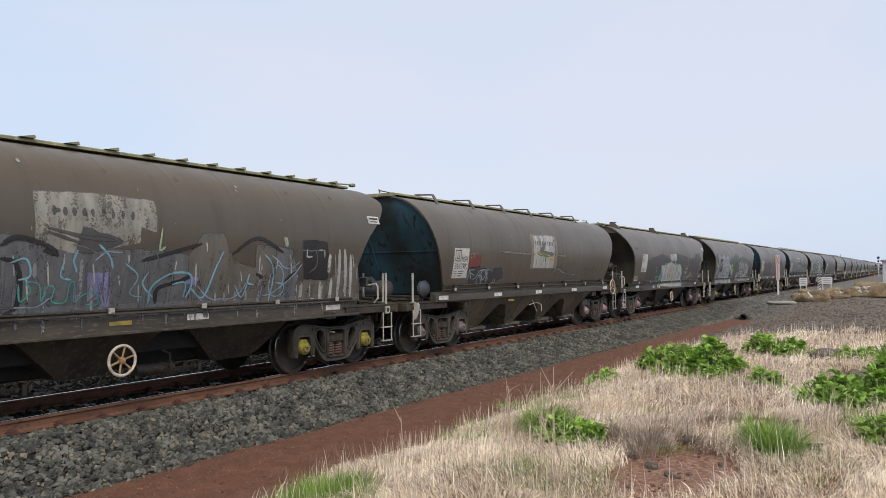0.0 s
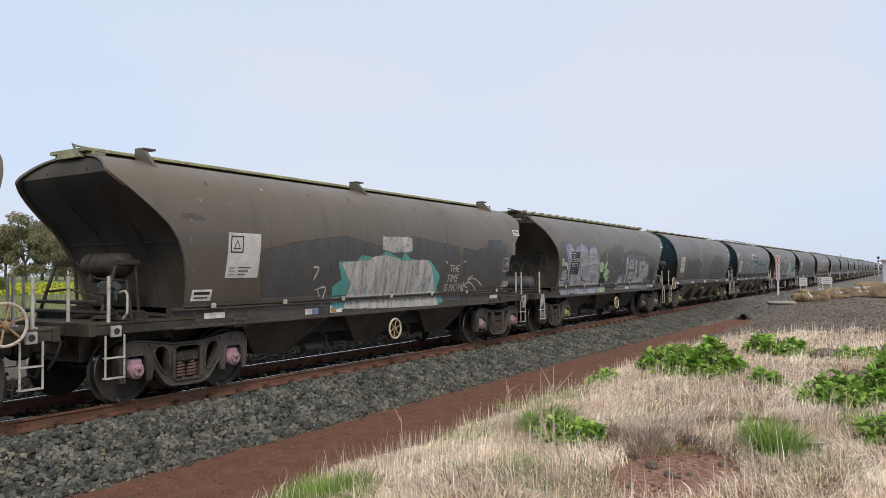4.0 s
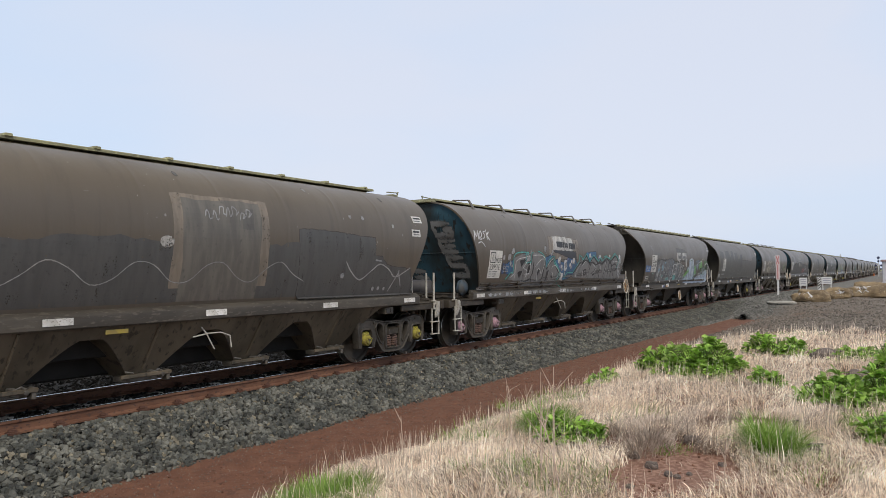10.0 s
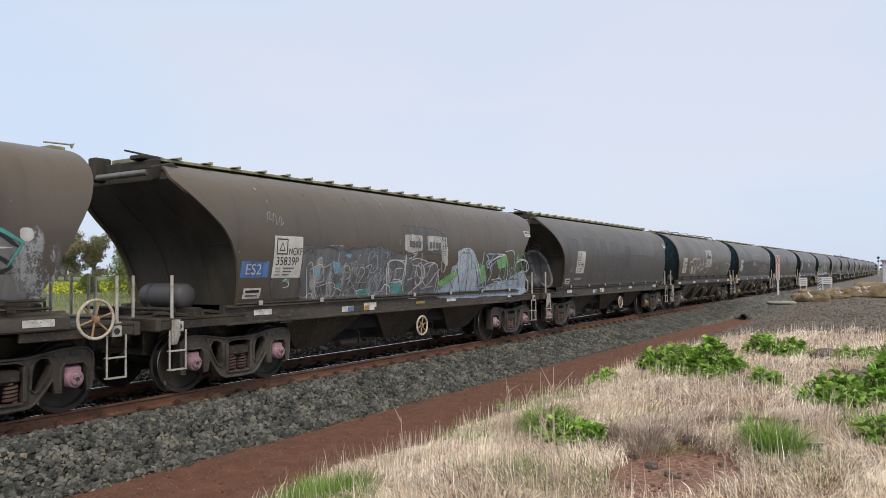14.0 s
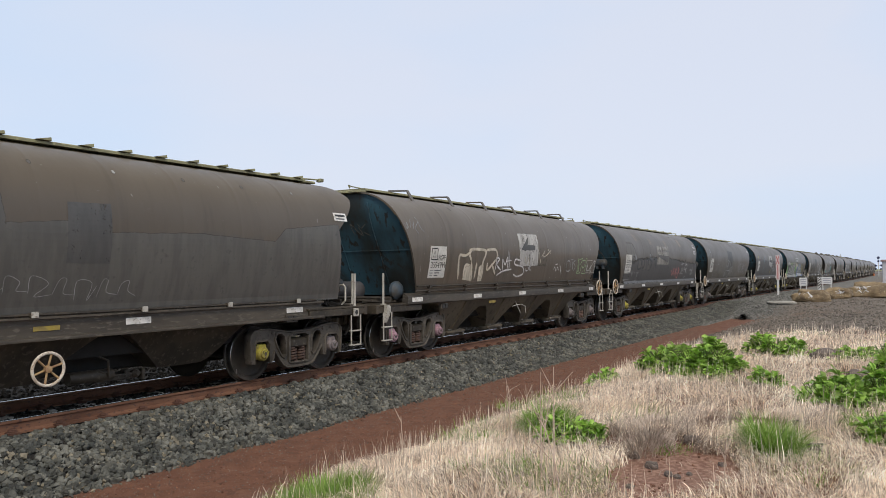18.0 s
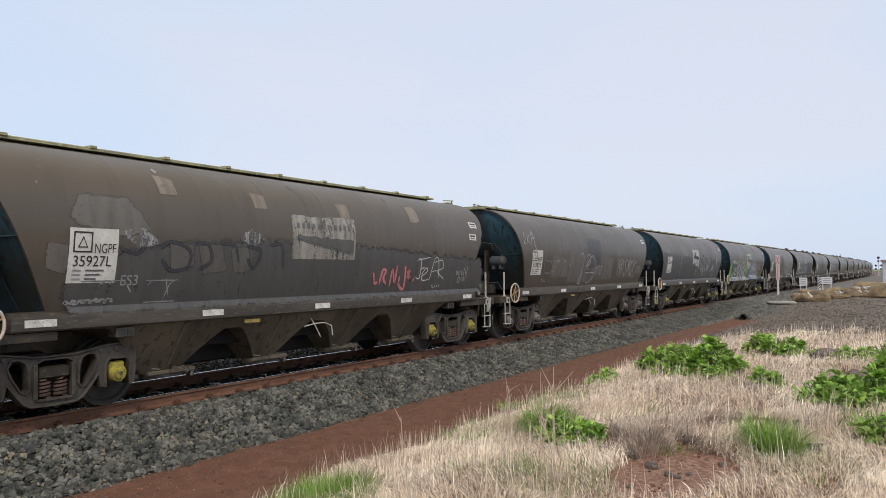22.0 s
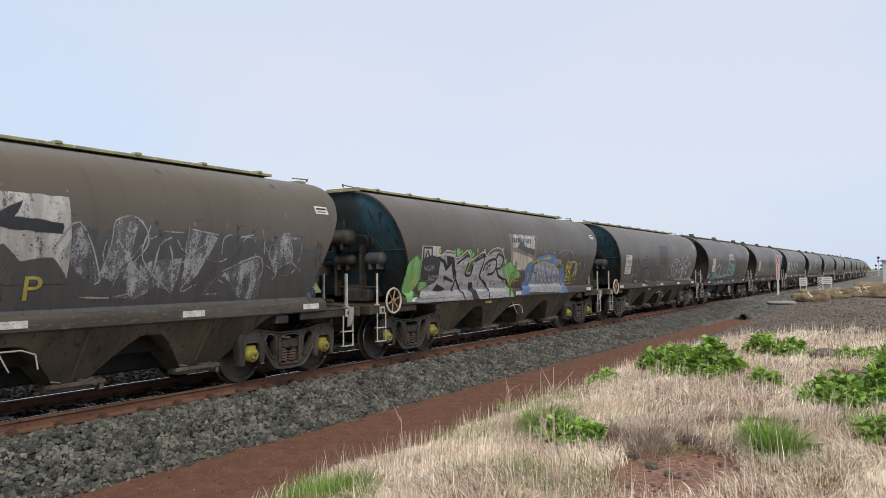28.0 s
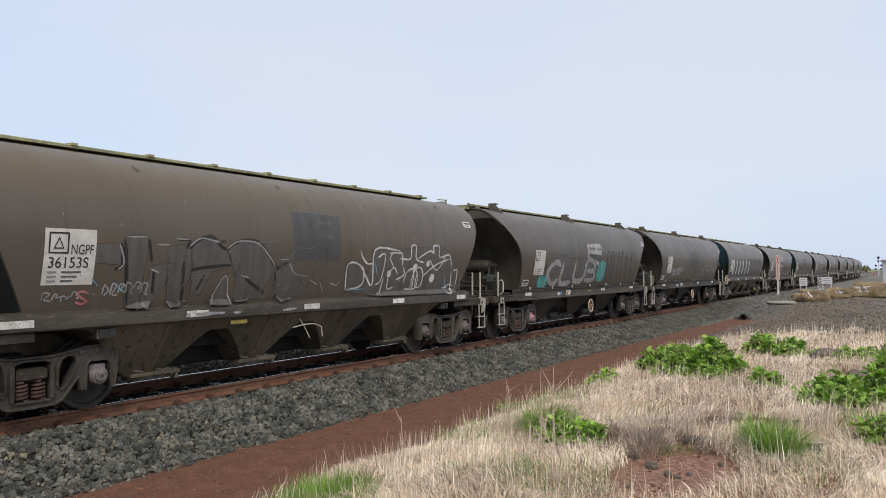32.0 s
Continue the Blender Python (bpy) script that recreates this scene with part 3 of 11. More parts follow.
def pipe_mesh(z, x, y0, y1, drop, white=False):
    """A long pipe on brackets along the near edge of the body."""
    s = Shape()
    for sg in (-1, 1):
        s.tube([(sg * x, y, z) for y in np.linspace(y0, y1, 8)], 0.018, 6)
        for y in np.linspace(y0 + 0.5, y1 - 0.5, 7):
            s.box(sg * x - 0.04, sg * x + 0.04, y - 0.05, y + 0.05, z - drop, z + 0.025, 0.008)
            if white:
                s.box(*sorted((sg * (x + 0.041), sg * (x + 0.052))), y - 0.045, y + 0.045, z - 0.035, z + 0.04, 0.003, 1)
    return s.done("side_pipe", UNDER, WHITE)


def hopper_bottom_mesh(kind):
    """Discharge hoppers below the sill with arches between the chutes."""
    s = Shape()
    ys = np.linspace(-4.45, 4.45, 110)

    def low(y):
        if kind == "a":
            base = 0.34 if abs(y) < 3.35 else 0.34 + 0.78 * smooth(3.35, 4.4, abs(y)) ** 0.8
            for c in (-2.0, 0.0, 2.0):
                d = abs(y - c)
                if d < 0.80:
                    base = max(base, 0.95 - 0.61 * max(0.0, (d - 0.16) / 0.64) ** 1.25)
            return min(base, 1.10)
        base = 0.40 if abs(y) < 3.0 else 0.40 + 0.65 * smooth(3.0, 3.9, abs(y))
        for c in (-1.3, 1.3):
            d = abs(y - c)
            if d < 0.95:
                base = max(base, 1.02 - 0.62 * max(0.0, (d - 0.15) / 0.80) ** 1.1)
        return min(base, 1.0)
    top = 1.12 if kind == "a" else 1.02
    xt, slope = (1.29, 0.62) if kind == "a" else (1.02, 0.55)
    rows = 6
    v, f = [], []
    for y in ys:
        zb = low(y)
        ring = []
        for i in range(rows + 1):
            z = top + (zb - top) * i / rows
            ring.append((xt - slope * (top - z), y, z))
        v += ring + [(-x, yy, z) for x, yy, z in reversed(ring)]
    n = 2 * (rows + 1)
    for i in range(len(ys) - 1):
        for j in range(n - 1):
            f.append((i * n + j, i * n + j + 1, (i + 1) * n + j + 1, (i + 1) * n + j))
    s.add(v, f)
    s.box(-0.28, 0.28, -6.3, 6.3, 0.72, 1.02, 0.02)
    # filler boxes added inside, black so that the arches look deeply shaded
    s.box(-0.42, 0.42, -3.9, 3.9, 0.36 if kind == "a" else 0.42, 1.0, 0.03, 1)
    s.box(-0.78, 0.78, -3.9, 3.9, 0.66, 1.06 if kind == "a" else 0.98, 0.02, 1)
    if kind == "a":
        for sg in (-1, 1):
            for y in (-3.0, -1.0, 1.0, 3.0):
                s.box(sg * 0.98 - 0.02, sg * 0.98 + 0.02, y - 0.42, y + 0.42, 0.34, 0.40, 0.01)
        for y in (-3.0, -1.0, 1.0, 3.0):          # stiffening ribs down the chutes
            for sg in (-1, 1):
                s.tube([(sg * (xt + 0.012 - slope * (top - z)), y, z) for z in (1.10, 0.8, 0.45)], 0.02, 5)
    return s.done("hopper_bottom", CHUTE if kind == "a" else UNDER, ARCH_BLACK)


def outlet_mesh(big):
    """Sliding-gate gear at the foot of a chute."""
    s = Shape()
    s.box(-0.16, 0.10, -0.34, 0.30, -0.045, 0.04, 0.012)
    s.tube([(0.10, -0.40, 0.02), (0.10, 0.40, 0.02)], 0.018, 8)
    s.lathe([(0.04, 0.04), (0.05, 0.065), (0.12, 0.065), (0.14, 0.04), (0.17, 0.03)], (0.26, 0.02), 10)
    s.lathe([(0.05, 0.03), (0.06, 0.048), (0.11, 0.048), (0.12, 0.03)], (-0.27, 0.01), 10)
    s.box(0.02, 0.15, 0.34, 0.40, -0.08, 0.08, 0.012)
    s.box(0.0, 0.12, 0.08, 0.16, -0.02, 0.09, 0.012)
    s.tube([(0.11, 0.12, 0.06), (0.15, 0.20, 0.10), (0.14, 0.30, 0.03)], 0.012, 6)
    s.tube([(0.12, -0.18, 0.02), (0.16, -0.24, 0.09), (0.12, -0.34, 0.11)], 0.012, 6)
    if big:
        s.tube([(0.06, -0.75, 0.05), (0.06, -0.1, 0.05)], 0.085, 12)
        s.tube([(0.16, -0.2, 0.02), (0.2, -0.24, 0.26), (0.16, -0.36, 0.32)], 0.016, 6)
    return s.done("outlet_gate", surface_cached("gate_steel", (0.085, 0.076, 0.064), (0.16, 0.145, 0.125), 6.0, 0.5, 0.4, 0.3) if not big else UNDER)


CACHE = {}


def surface_cached(name, *a, **k):
    if name not in CACHE:
        CACHE[name] = surface(name, *a, **k)
    return CACHE[name]


# bogies


def plate_with_holes(s, outline, holes, x0, x1, rim, lip):
    """A flat casting between x0 and x1 with holes; every edge carries a raised lip on both faces."""
    loops = [outline] + holes
    flat = [p for l in loops for p in l]
    tris = tessellate_polygon([[Vector((p[0], p[1], 0)) for p in l] for l in loops])
    for x in (x0, x1):
        s.add([(x, *p) for p in flat], [tuple(t) for t in tris])
    for i, l in enumerate(loops):
        n = len(l)
        area = sum(a[0] * b[1] - b[0] * a[1] for a, b in zip(l, l[1:] + l[:1]))
        turn = (1 if area > 0 else -1) * (1 if i == 0 else -1)
        inner = []
        for k in range(n):
            d = (Vector(l[(k + 1) % n]) - Vector(l[k - 1])).normalized()
            inner.append(Vector(l[k]) + Vector((-d.y, d.x)) * rim * turn)
        rings = [[(x0, *inner[k]) for k in range(n)], [(x0 - lip, *inner[k].lerp(Vector(l[k]), 0.35)) for k in range(n)], [(x0 - lip, *inner[k].lerp(Vector(l[k]), 0.85)) for k in range(n)], [(x0 - lip + 0.012, *l[k]) for k in range(n)],
                 [(x1 + lip - 0.012, *l[k]) for k in range(n)], [(x1 + lip, *inner[k].lerp(Vector(l[k]), 0.85)) for k in range(n)], [(x1 + lip, *inner[k].lerp(Vector(l[k]), 0.35)) for k in range(n)], [(x1, *inner[k]) for k in range(n)]]
        s.loft(rings, True, False)


def side_frame_mesh(sg):
    """Cast side frame: humped over the axles, two slanting teardrop holes and a window for the springs."""
    s = Shape()
    a, b = (0.985, 1.095) if sg > 0 else (-1.095, -0.985)
    half = [(0.0, 0.80), (0.26, 0.80), (0.48, 0.835), (0.72, 0.875), (0.95, 0.885), (1.08, 0.86), (1.155, 0.79), (1.175, 0.68), (1.165, 0.48), (1.14, 0.31), (1.05, 0.30), (1.045, 0.62), (1.01, 0.66), (0.77, 0.66), (0.735, 0.62),
            (0.72, 0.30), (0.63, 0.31), (0.60, 0.47), (0.50, 0.33), (0.40, 0.215), (0.30, 0.165), (0.0, 0.155)]
    outline = half + [(-y, z) for y, z in reversed(half[1:-1])]
    tear = [(0.335, 0.40), (0.37, 0.36), (0.42, 0.39), (0.54, 0.58), (0.575, 0.68), (0.54, 0.755), (0.46, 0.765), (0.38, 0.72), (0.345, 0.62)]
    window = [(-0.225, 0.255), (0.225, 0.255), (0.235, 0.70), (0.15, 0.735), (-0.15, 0.735), (-0.235, 0.70)]
    plate_with_holes(s, outline, [tear, [(-y, z) for y, z in tear], window], a, b, 0.035, 0.024)
    for y, z in ((0.64, 0.79), (-0.64, 0.79), (0.86, 0.80)):
        s.lathe([(sg * 1.09, 0.03), (sg * 1.112, 0.03), (sg * 1.12, 0.015)], (y, z), 8)
    s.box(a - 0.02, b + 0.03, -0.22, 0.22, 0.225, 0.262, 0.01)
    for y in (-0.25, 0.25):
        s.box(a - 0.02, b + 0.035, y - 0.028, y + 0.028, 0.26, 0.70, 0.008)
    return s.done("side_frame", BOGIE)


def bolster_mesh():
    s = Shape()
    s.box(-1.13, 1.13, -0.20, 0.20, 0.50, 0.66, 0.03)
    s.box(-0.5, 0.5, -0.24, 0.24, 0.62, 0.80, 0.03)
    s.box(-0.64, 0.64, -0.40, 0.40, 0.26, 0.60, 0.03)
    for e in (-1, 1):
        s.tube([(-0.9, e * 0.44, 0.40), (0.9, e * 0.44, 0.40)], 0.05, 8)
        s.box(-0.85, -0.6, e * 0.46 - 0.05, e * 0.46 + 0.05, 0.3, 0.56, 0.01)
        s.box(0.6, 0.85, e * 0.46 - 0.05, e * 0.46 + 0.05, 0.3, 0.56, 0.01)
    return s.done("bogie", UNDER)


def spring_mesh(x):
    s = Shape()
    for y in (-0.11, 0.11):
        n = 5
        s.tube([(x + 0.062 * math.cos(a), y + 0.075 * math.sin(a), 0.265 + 0.235 * a / (2 * math.pi * n)) for a in np.linspace(0, 2 * math.pi * n, n * 12)], 0.021, 5)
    return s.done("coil_spring", surface_cached("spring_rust", (0.13, 0.075, 0.055), (0.09, 0.06, 0.05), 8.0, 0.7, 0.2, 0.2, vary=0.3))


def wheelset_mesh():
    s = Shape()
    s.tube([(-1.0, 0, 0), (1.0, 0, 0)], 0.08, 12)
    for sg in (-1, 1):
        s.lathe([(sg * x, r) for x, r in ((0.70, 0.09), (0.70, 0.40), (0.705, 0.486), (0.725, 0.488), (0.74, 0.463))], (0, 0), 40, 0, False)
        s.lathe([(sg * x, r) for x, r in ((0.74, 0.463), (0.835, 0.456))], (0, 0), 40, 1, False)
        s.lathe([(sg * x, r) for x, r in ((0.835, 0.456), (0.842, 0.45))], (0, 0), 40, 1, False)
        s.lathe([(sg * x, r) for x, r in ((0.842, 0.45), (0.842, 0.395), (0.80, 0.37), (0.78, 0.25), (0.83, 0.13), (0.86, 0.12), (0.86, 0.08))], (0, 0), 40, 0, False)
        for k in range(2):
            a = 2.1 + k * 3.4
            y, z = 0.425 * math.cos(a), 0.425 * math.sin(a)
            s.box(sg * 0.843, sg * 0.846, y - 0.035, y + 0.035, z - 0.012, z + 0.012, 0, 1)
    return s.done("wheelset", WHEEL, TREAD)


def cap_mesh(colour, sg):
    """Axle-box adaptor and the round bearing end cap with three bolts and a dark centre."""
    s = Shape()
    s.box(*sorted((sg * 0.99, sg * 1.085)), -0.125, 0.125, 0.02, 0.16, 0.02)
    s.box(*sorted((sg * 0.99, sg * 1.07)), -0.10, 0.10, -0.10, 0.04, 0.02)
    s.lathe([(sg * x, r) for x, r in ((1.05, 0.118), (1.13, 0.118), (1.145, 0.108), (1.15, 0.085), (1.175, 0.082), (1.185, 0.07), (1.185, 0.036))], (0, 0), 18)
    s.lathe([(sg * x, r) for x, r in ((1.178, 0.036), (1.188, 0.030), (1.186, 0.010))], (0, 0), 10, 1)
    for k in range(3):
        a = 0.5 + k * 2.094
        y, z = 0.060 * math.cos(a), 0.060 * math.sin(a)
        s.tube([(sg * 1.175, y, z), (sg * 1.202, y, z)], 0.014, 6)
        s.lathe([(sg * x, r) for x, r in ((1.1865, 0.021), (1.1885, 0.017))], (y, z), 6, 1)
    return s.done("bearing_cap", CAPS[colour], BOGIE)


M = {
    "shell_a": shell_mesh("hopper_body", END_A, SEAMS_A), "shell_b": shell_mesh("hopper_body", END_B, SEAMS_B),
    "sill_a": sill_mesh_a(), "sill_b": sill_mesh_b(),
    "pipe_a": pipe_mesh(1.50, 1.345, -5.2, 5.2, 0.05), "pipe_low": pipe_mesh(1.40, 1.37, -5.3, 5.3, 0.04), "pipe_marked": pipe_mesh(1.40, 1.37, -5.3, 5.3, 0.04, True), "pipe_b": pipe_mesh(1.325, 1.31, -5.1, 5.1, 0.03, True),
    "hop_a": hopper_bottom_mesh("a"), "hop_b": hopper_bottom_mesh("b"),
    "gate": outlet_mesh(False), "gate_b": outlet_mesh(True),
    ("frame", -1): side_frame_mesh(-1), ("frame", 1): side_frame_mesh(1), "bolster": bolster_mesh(), "wheels": wheelset_mesh(),
}
for sg in (-1, 1):
    M["sheet_a", sg] = end_sheet_mesh("end_sheet", END_A, sg, BLUE_END, True)
    M["sheet_b", sg] = end_sheet_mesh("end_sheet", END_B, sg, DARK_END, True)
    M["spring", sg] = spring_mesh(sg * 1.04)
    for c in CAPS:
        M["cap", c, sg] = cap_mesh(c, sg)


def deck_meshes(kind):
    """End platform with headstock and draft gear; the wagon's front end, y < 0."""
    top = 1.15 if kind == "a" else 1.17
    gear = Shape().box(-0.22, 0.22, -6.50, -6.0, 0.70, 0.90, 0.02).box(-0.55, 0.55, -6.25, -6.05, 0.58, top - 0.04, 0.02).box(-0.7, 0.7, -6.06, -5.75, 0.66, top - 0.04, 0.03)
    return [("end_platform", Shape().box(-1.30, 1.30, -6.50, -4.9, top - 0.035, top, 0.008).done("end_platform", UNDER)),
            ("side_beam", Shape().box(1.24, 1.30, -6.50, -4.95, top - 0.165, top - 0.036, 0.012).done("side_beam", UNDER)),
            ("side_beam", Shape().box(-1.30, -1.24, -6.50, -4.95, top - 0.165, top - 0.036, 0.012).done("side_beam", UNDER)),
            ("headstock", Shape().box(-1.31, 1.31, -6.60, -6.50, top - 0.18, top + 0.01, 0.012).done("headstock", UNDER)),
            ("draft_gear", gear.done("draft_gear", UNDER))]


def coupler_mesh():
    s = Shape()
    s.box(-0.09, 0.09, -6.74, -6.3, 0.72, 0.88, 0.03)
    s.box(-0.17, 0.15, -6.86, -6.66, 0.66, 0.96, 0.05)
    s.tube([(0.3, -6.58, 0.86), (0.32, -6.66, 0.62), (0.3, -6.72, 0.42), (0.26, -6.80, 0.46)], 0.028, 8)
    s.tube([(0.62, -6.55, 0.92), (0.66, -6.66, 0.7), (0.6, -6.74, 0.55)], 0.022, 8)
    return s.done("coupler", FITTING)


def step_mesh(sg):
    """Shunter's step ladder hanging from the platform."""
    s = Shape()
    for y in (-6.37, -6.09):
        s.box(*sorted((sg * 1.30, sg * 1.32)), y - 0.012, y + 0.012, 0.42, 1.0, 0.003)
    for z in (0.43, 0.70):
        s.box(*sorted((sg * 1.24, sg * 1.34)), -6.37, -6.09, z - 0.009, z + 0.009, 0.003)
    return s.done("step_ladder", WHITE)


def post_mesh():
    s = Shape()
    s.tube([(0, 0, 0), (0, 0, 0.64)], 0.024, 10)
    s.box(-0.045, 0.045, -0.045, 0.045, -0.01, 0.02, 0.006)
    return s.done("stanchion", WHITE)


def bracket_plate_mesh():
    s = Shape()
    s.add([(0, -0.05, -0.34), (0.07, -0.05, -0.20), (0.07, -0.05, 0.02), (0, -0.05, 0.02), (0, 0.05, -0.34), (0.07, 0.05, -0.20), (0.07, 0.05, 0.02), (0, 0.05, 0.02)],
          [(0, 1, 2, 3), (7, 6, 5, 4), (0, 4, 5, 1), (1, 5, 6, 2), (2, 6, 7, 3), (3, 7, 4, 0)])
    return s.done("post_bracket", WHITE)


def socket_mesh():
    """White-painted lifting eye on the platform's edge; a black disc paints the shade of its round hole."""
    s = Shape()
    s.box(0, 0.035, -0.075, 0.075, -0.075, 0.075, 0.006, 0)
    s.lathe([(0.036, 0.045), (0.038, 0.0)], (0, 0), 14, 1)
    return s.done("jacking_eye", WHITE, BLACK)


def handwheel_meshes(r):
    s = Shape().ring((0, 0, 0), r, 0.02, 32, 8)
    rim = s.done("handwheel", WHEEL_WHITE)
    s = Shape()
    for k in range(6):
        a = 0.3 + k * math.pi / 3
        s.tube([(-0.02, 0, 0), (0, (r - 0.01) * math.cos(a), (r - 0.01) * math.sin(a))], 0.014, 6)
    s.lathe([(-0.05, 0.03), (-0.04, 0.045), (0.02, 0.045), (0.03, 0.02)], (0, 0), 12)
    return rim, s.done("spokes", SPOKE)


def tank_mesh(r, half, mat, name="air_tank"):
    s = Shape()
    s.lathe([(-half - 0.07, 0.02), (-half - 0.055, r * 0.55), (-half - 0.02, r * 0.88), (-half + 0.02, r), (half - 0.02, r), (half + 0.02, r * 0.88), (half + 0.055, r * 0.55), (half + 0.07, 0.02)], (0, 0), 22)
    for x in (-half * 0.6, half * 0.6):
        s.lathe([(x - 0.03, r + 0.008), (x + 0.03, r + 0.008)], (0, 0), 22)
        s.box(x - 0.035, x + 0.035, -r * 0.7, r * 0.7, -r - 0.09, -r * 0.72, 0.006)
    return s.done(name, mat)


def end_gear_mesh(sg):
    """Brake reservoirs' pipework, valves and brackets on the sloping end sheet."""
    s = Shape()

    def p(x, z, d=0.05):
        return (x, sg * (along(END_A, z) - 0.05 + d), z)
    s.tube([p(-0.3, 2.62), p(0.1, 2.62, 0.1), p(0.45, 2.6, 0.1), p(0.75, 2.48), p(0.85, 2.2)], 0.014, 6)
    s.tube([p(-0.95, 1.9, 0.1), p(-0.6, 1.92, 0.18), p(-0.1, 1.86, 0.18), p(0.2, 2.0, 0.15)], 0.014, 6)
    s.tube([p(-0.62, 3.0), p(-0.62, 2.8, 0.08), p(-0.55, 2.6, 0.12)], 0.016, 6)
    s.tube([p(0.05, 2.95, 0.05), p(0.05, 2.75, 0.12)], 0.03, 8)
    for x, z in ((0.62, 2.42), (0.74, 2.42)):
        s.tube([p(x, z, 0.2), p(x, z + 0.16, 0.2)], 0.028, 8)
    s.box(-0.95, -0.62, *sorted((p(0, 2.15)[1], p(0, 2.15, 0.34)[1])), 2.10, 2.13, 0.008)
    s.box(-0.95, -0.62, *sorted((p(0, 1.85, 0.12)[1], p(0, 1.85, 0.4)[1])), 1.72, 1.98, 0.03)
    s.box(-0.36, -0.30, *sorted((p(0, 2.2)[1], p(0, 2.2, 0.25)[1])), 1.3, 2.6, 0.01)
    s.box(0.32, 0.38, *sorted((p(0, 2.2)[1], p(0, 2.2, 0.25)[1])), 1.3, 2.4, 0.01)
    s.box(-0.15, 0.55, sg * 5.55 - 0.12, sg * 5.55 + 0.12, 1.18, 1.45, 0.03)
    s.tube([(-0.5, sg * 5.6, 1.5), (0.7, sg * 5.6, 1.5), (0.8, sg * 5.55, 1.3)], 0.02, 6)
    return s.done("brake_rigging", FITTING)


def valve_box_mesh():
    s = Shape()
    s.box(-0.10, 0.10, -0.09, 0.09, -0.10, 0.10, 0.02)
    s.tube([(-0.2, 0, 0.02), (0.2, 0, 0.02)], 0.05, 10)
    s.tube([(0.14, 0, 0.1), (0.16, 0, -0.16)], 0.03, 8)
    return s.done("valve", STEEL_BLUE)


def deck_clutter_mesh(sg):
    """Low pipes, levers and rods lying on the platform."""
    s = Shape()
    rr = random.Random(5)
    for k in range(7):
        x0, y0 = rr.uniform(-1.1, 0.6), sg * rr.uniform(5.3, 6.2)
        s.tube([(x0, y0, 1.18), (x0 + 0.3, y0 + rr.uniform(-.2, .2), 1.22), (x0 + 0.55, y0 + rr.uniform(-.2, .2), 1.19)], rr.uniform(0.018, 0.045), 7)
    s.box(-0.9, -0.3, sg * 5.9 - 0.14, sg * 5.9 + 0.14, 1.15, 1.27, 0.02)
    s.box(0.35, 0.95, sg * 5.55 - 0.08, sg * 5.55 + 0.08, 1.15, 1.29, 0.02)
    s.tube([(-1.2, sg * 6.1, 1.28), (1.05, sg * 6.1, 1.28)], 0.03, 8)
    return s.done("platform_rigging", FITTING)


def stand_mesh(sg):
    """A-frame stand that carries a beam, on the platform."""
    s = Shape()
    for x in (-0.75, 0.75):
        s.tube([(x, sg * 6.1, 1.15), (x, sg * 5.82, 1.98)], 0.026, 6)
        s.tube([(x, sg * 5.45, 1.15), (x, sg * 5.52, 1.98)], 0.024, 6)
        s.box(x - 0.03, x + 0.03, *sorted((sg * 5.45, sg * 5.86)), 1.94, 2.02, 0.01)
    s.tube([(-0.9, sg * 5.9, 1.55), (-0.2, sg * 5.95, 1.60), (0.5, sg * 5.85, 1.45), (0.95, sg * 5.9, 1.2)], 0.018, 6)
    s.tube([(-0.6, sg * 5.6, 2.0), (0.1, sg * 5.7, 1.75), (0.8, sg * 5.7, 1.72), (1.0, sg * 5.75, 1.18)], 0.016, 6)
    s.tube([(-0.75, sg * 6.1, 1.42), (0.75, sg * 6.1, 1.42)], 0.03, 6)
    return s.done("brake_stand", FITTING)


def grab_rail_mesh():
    s = Shape()
    s.tube([(0.9, 0, 0.35), (1.1, 0, 0.38), (1.14, 0, 0.33), (1.14, 0, 0.08), (1.05, 0, 0.0)], 0.018, 8)
    return s.done("grab_rail", WHITE)


def roof_mesh(kind):
    """Walkway and hatch cover along the top."""
    s = Shape()
    ys = (-5.85, -3, 0, 3, 5.1) if kind[0] == "a" else (-6.1, -3, 0, 3, 5.75)
    s.loft([[(-0.46, y, 3.575), (-0.46, y, 3.61), (-0.43, y, 3.625), (0.43, y, 3.625), (0.46, y, 3.61), (0.46, y, 3.575)] for y in ys])
    s.loft([[(-0.30, y, 3.50), (-0.26, y, 3.58), (0.26, y, 3.58), (0.30, y, 3.50)] for y in ys])
    return s.done("roof_walkway", WALK)


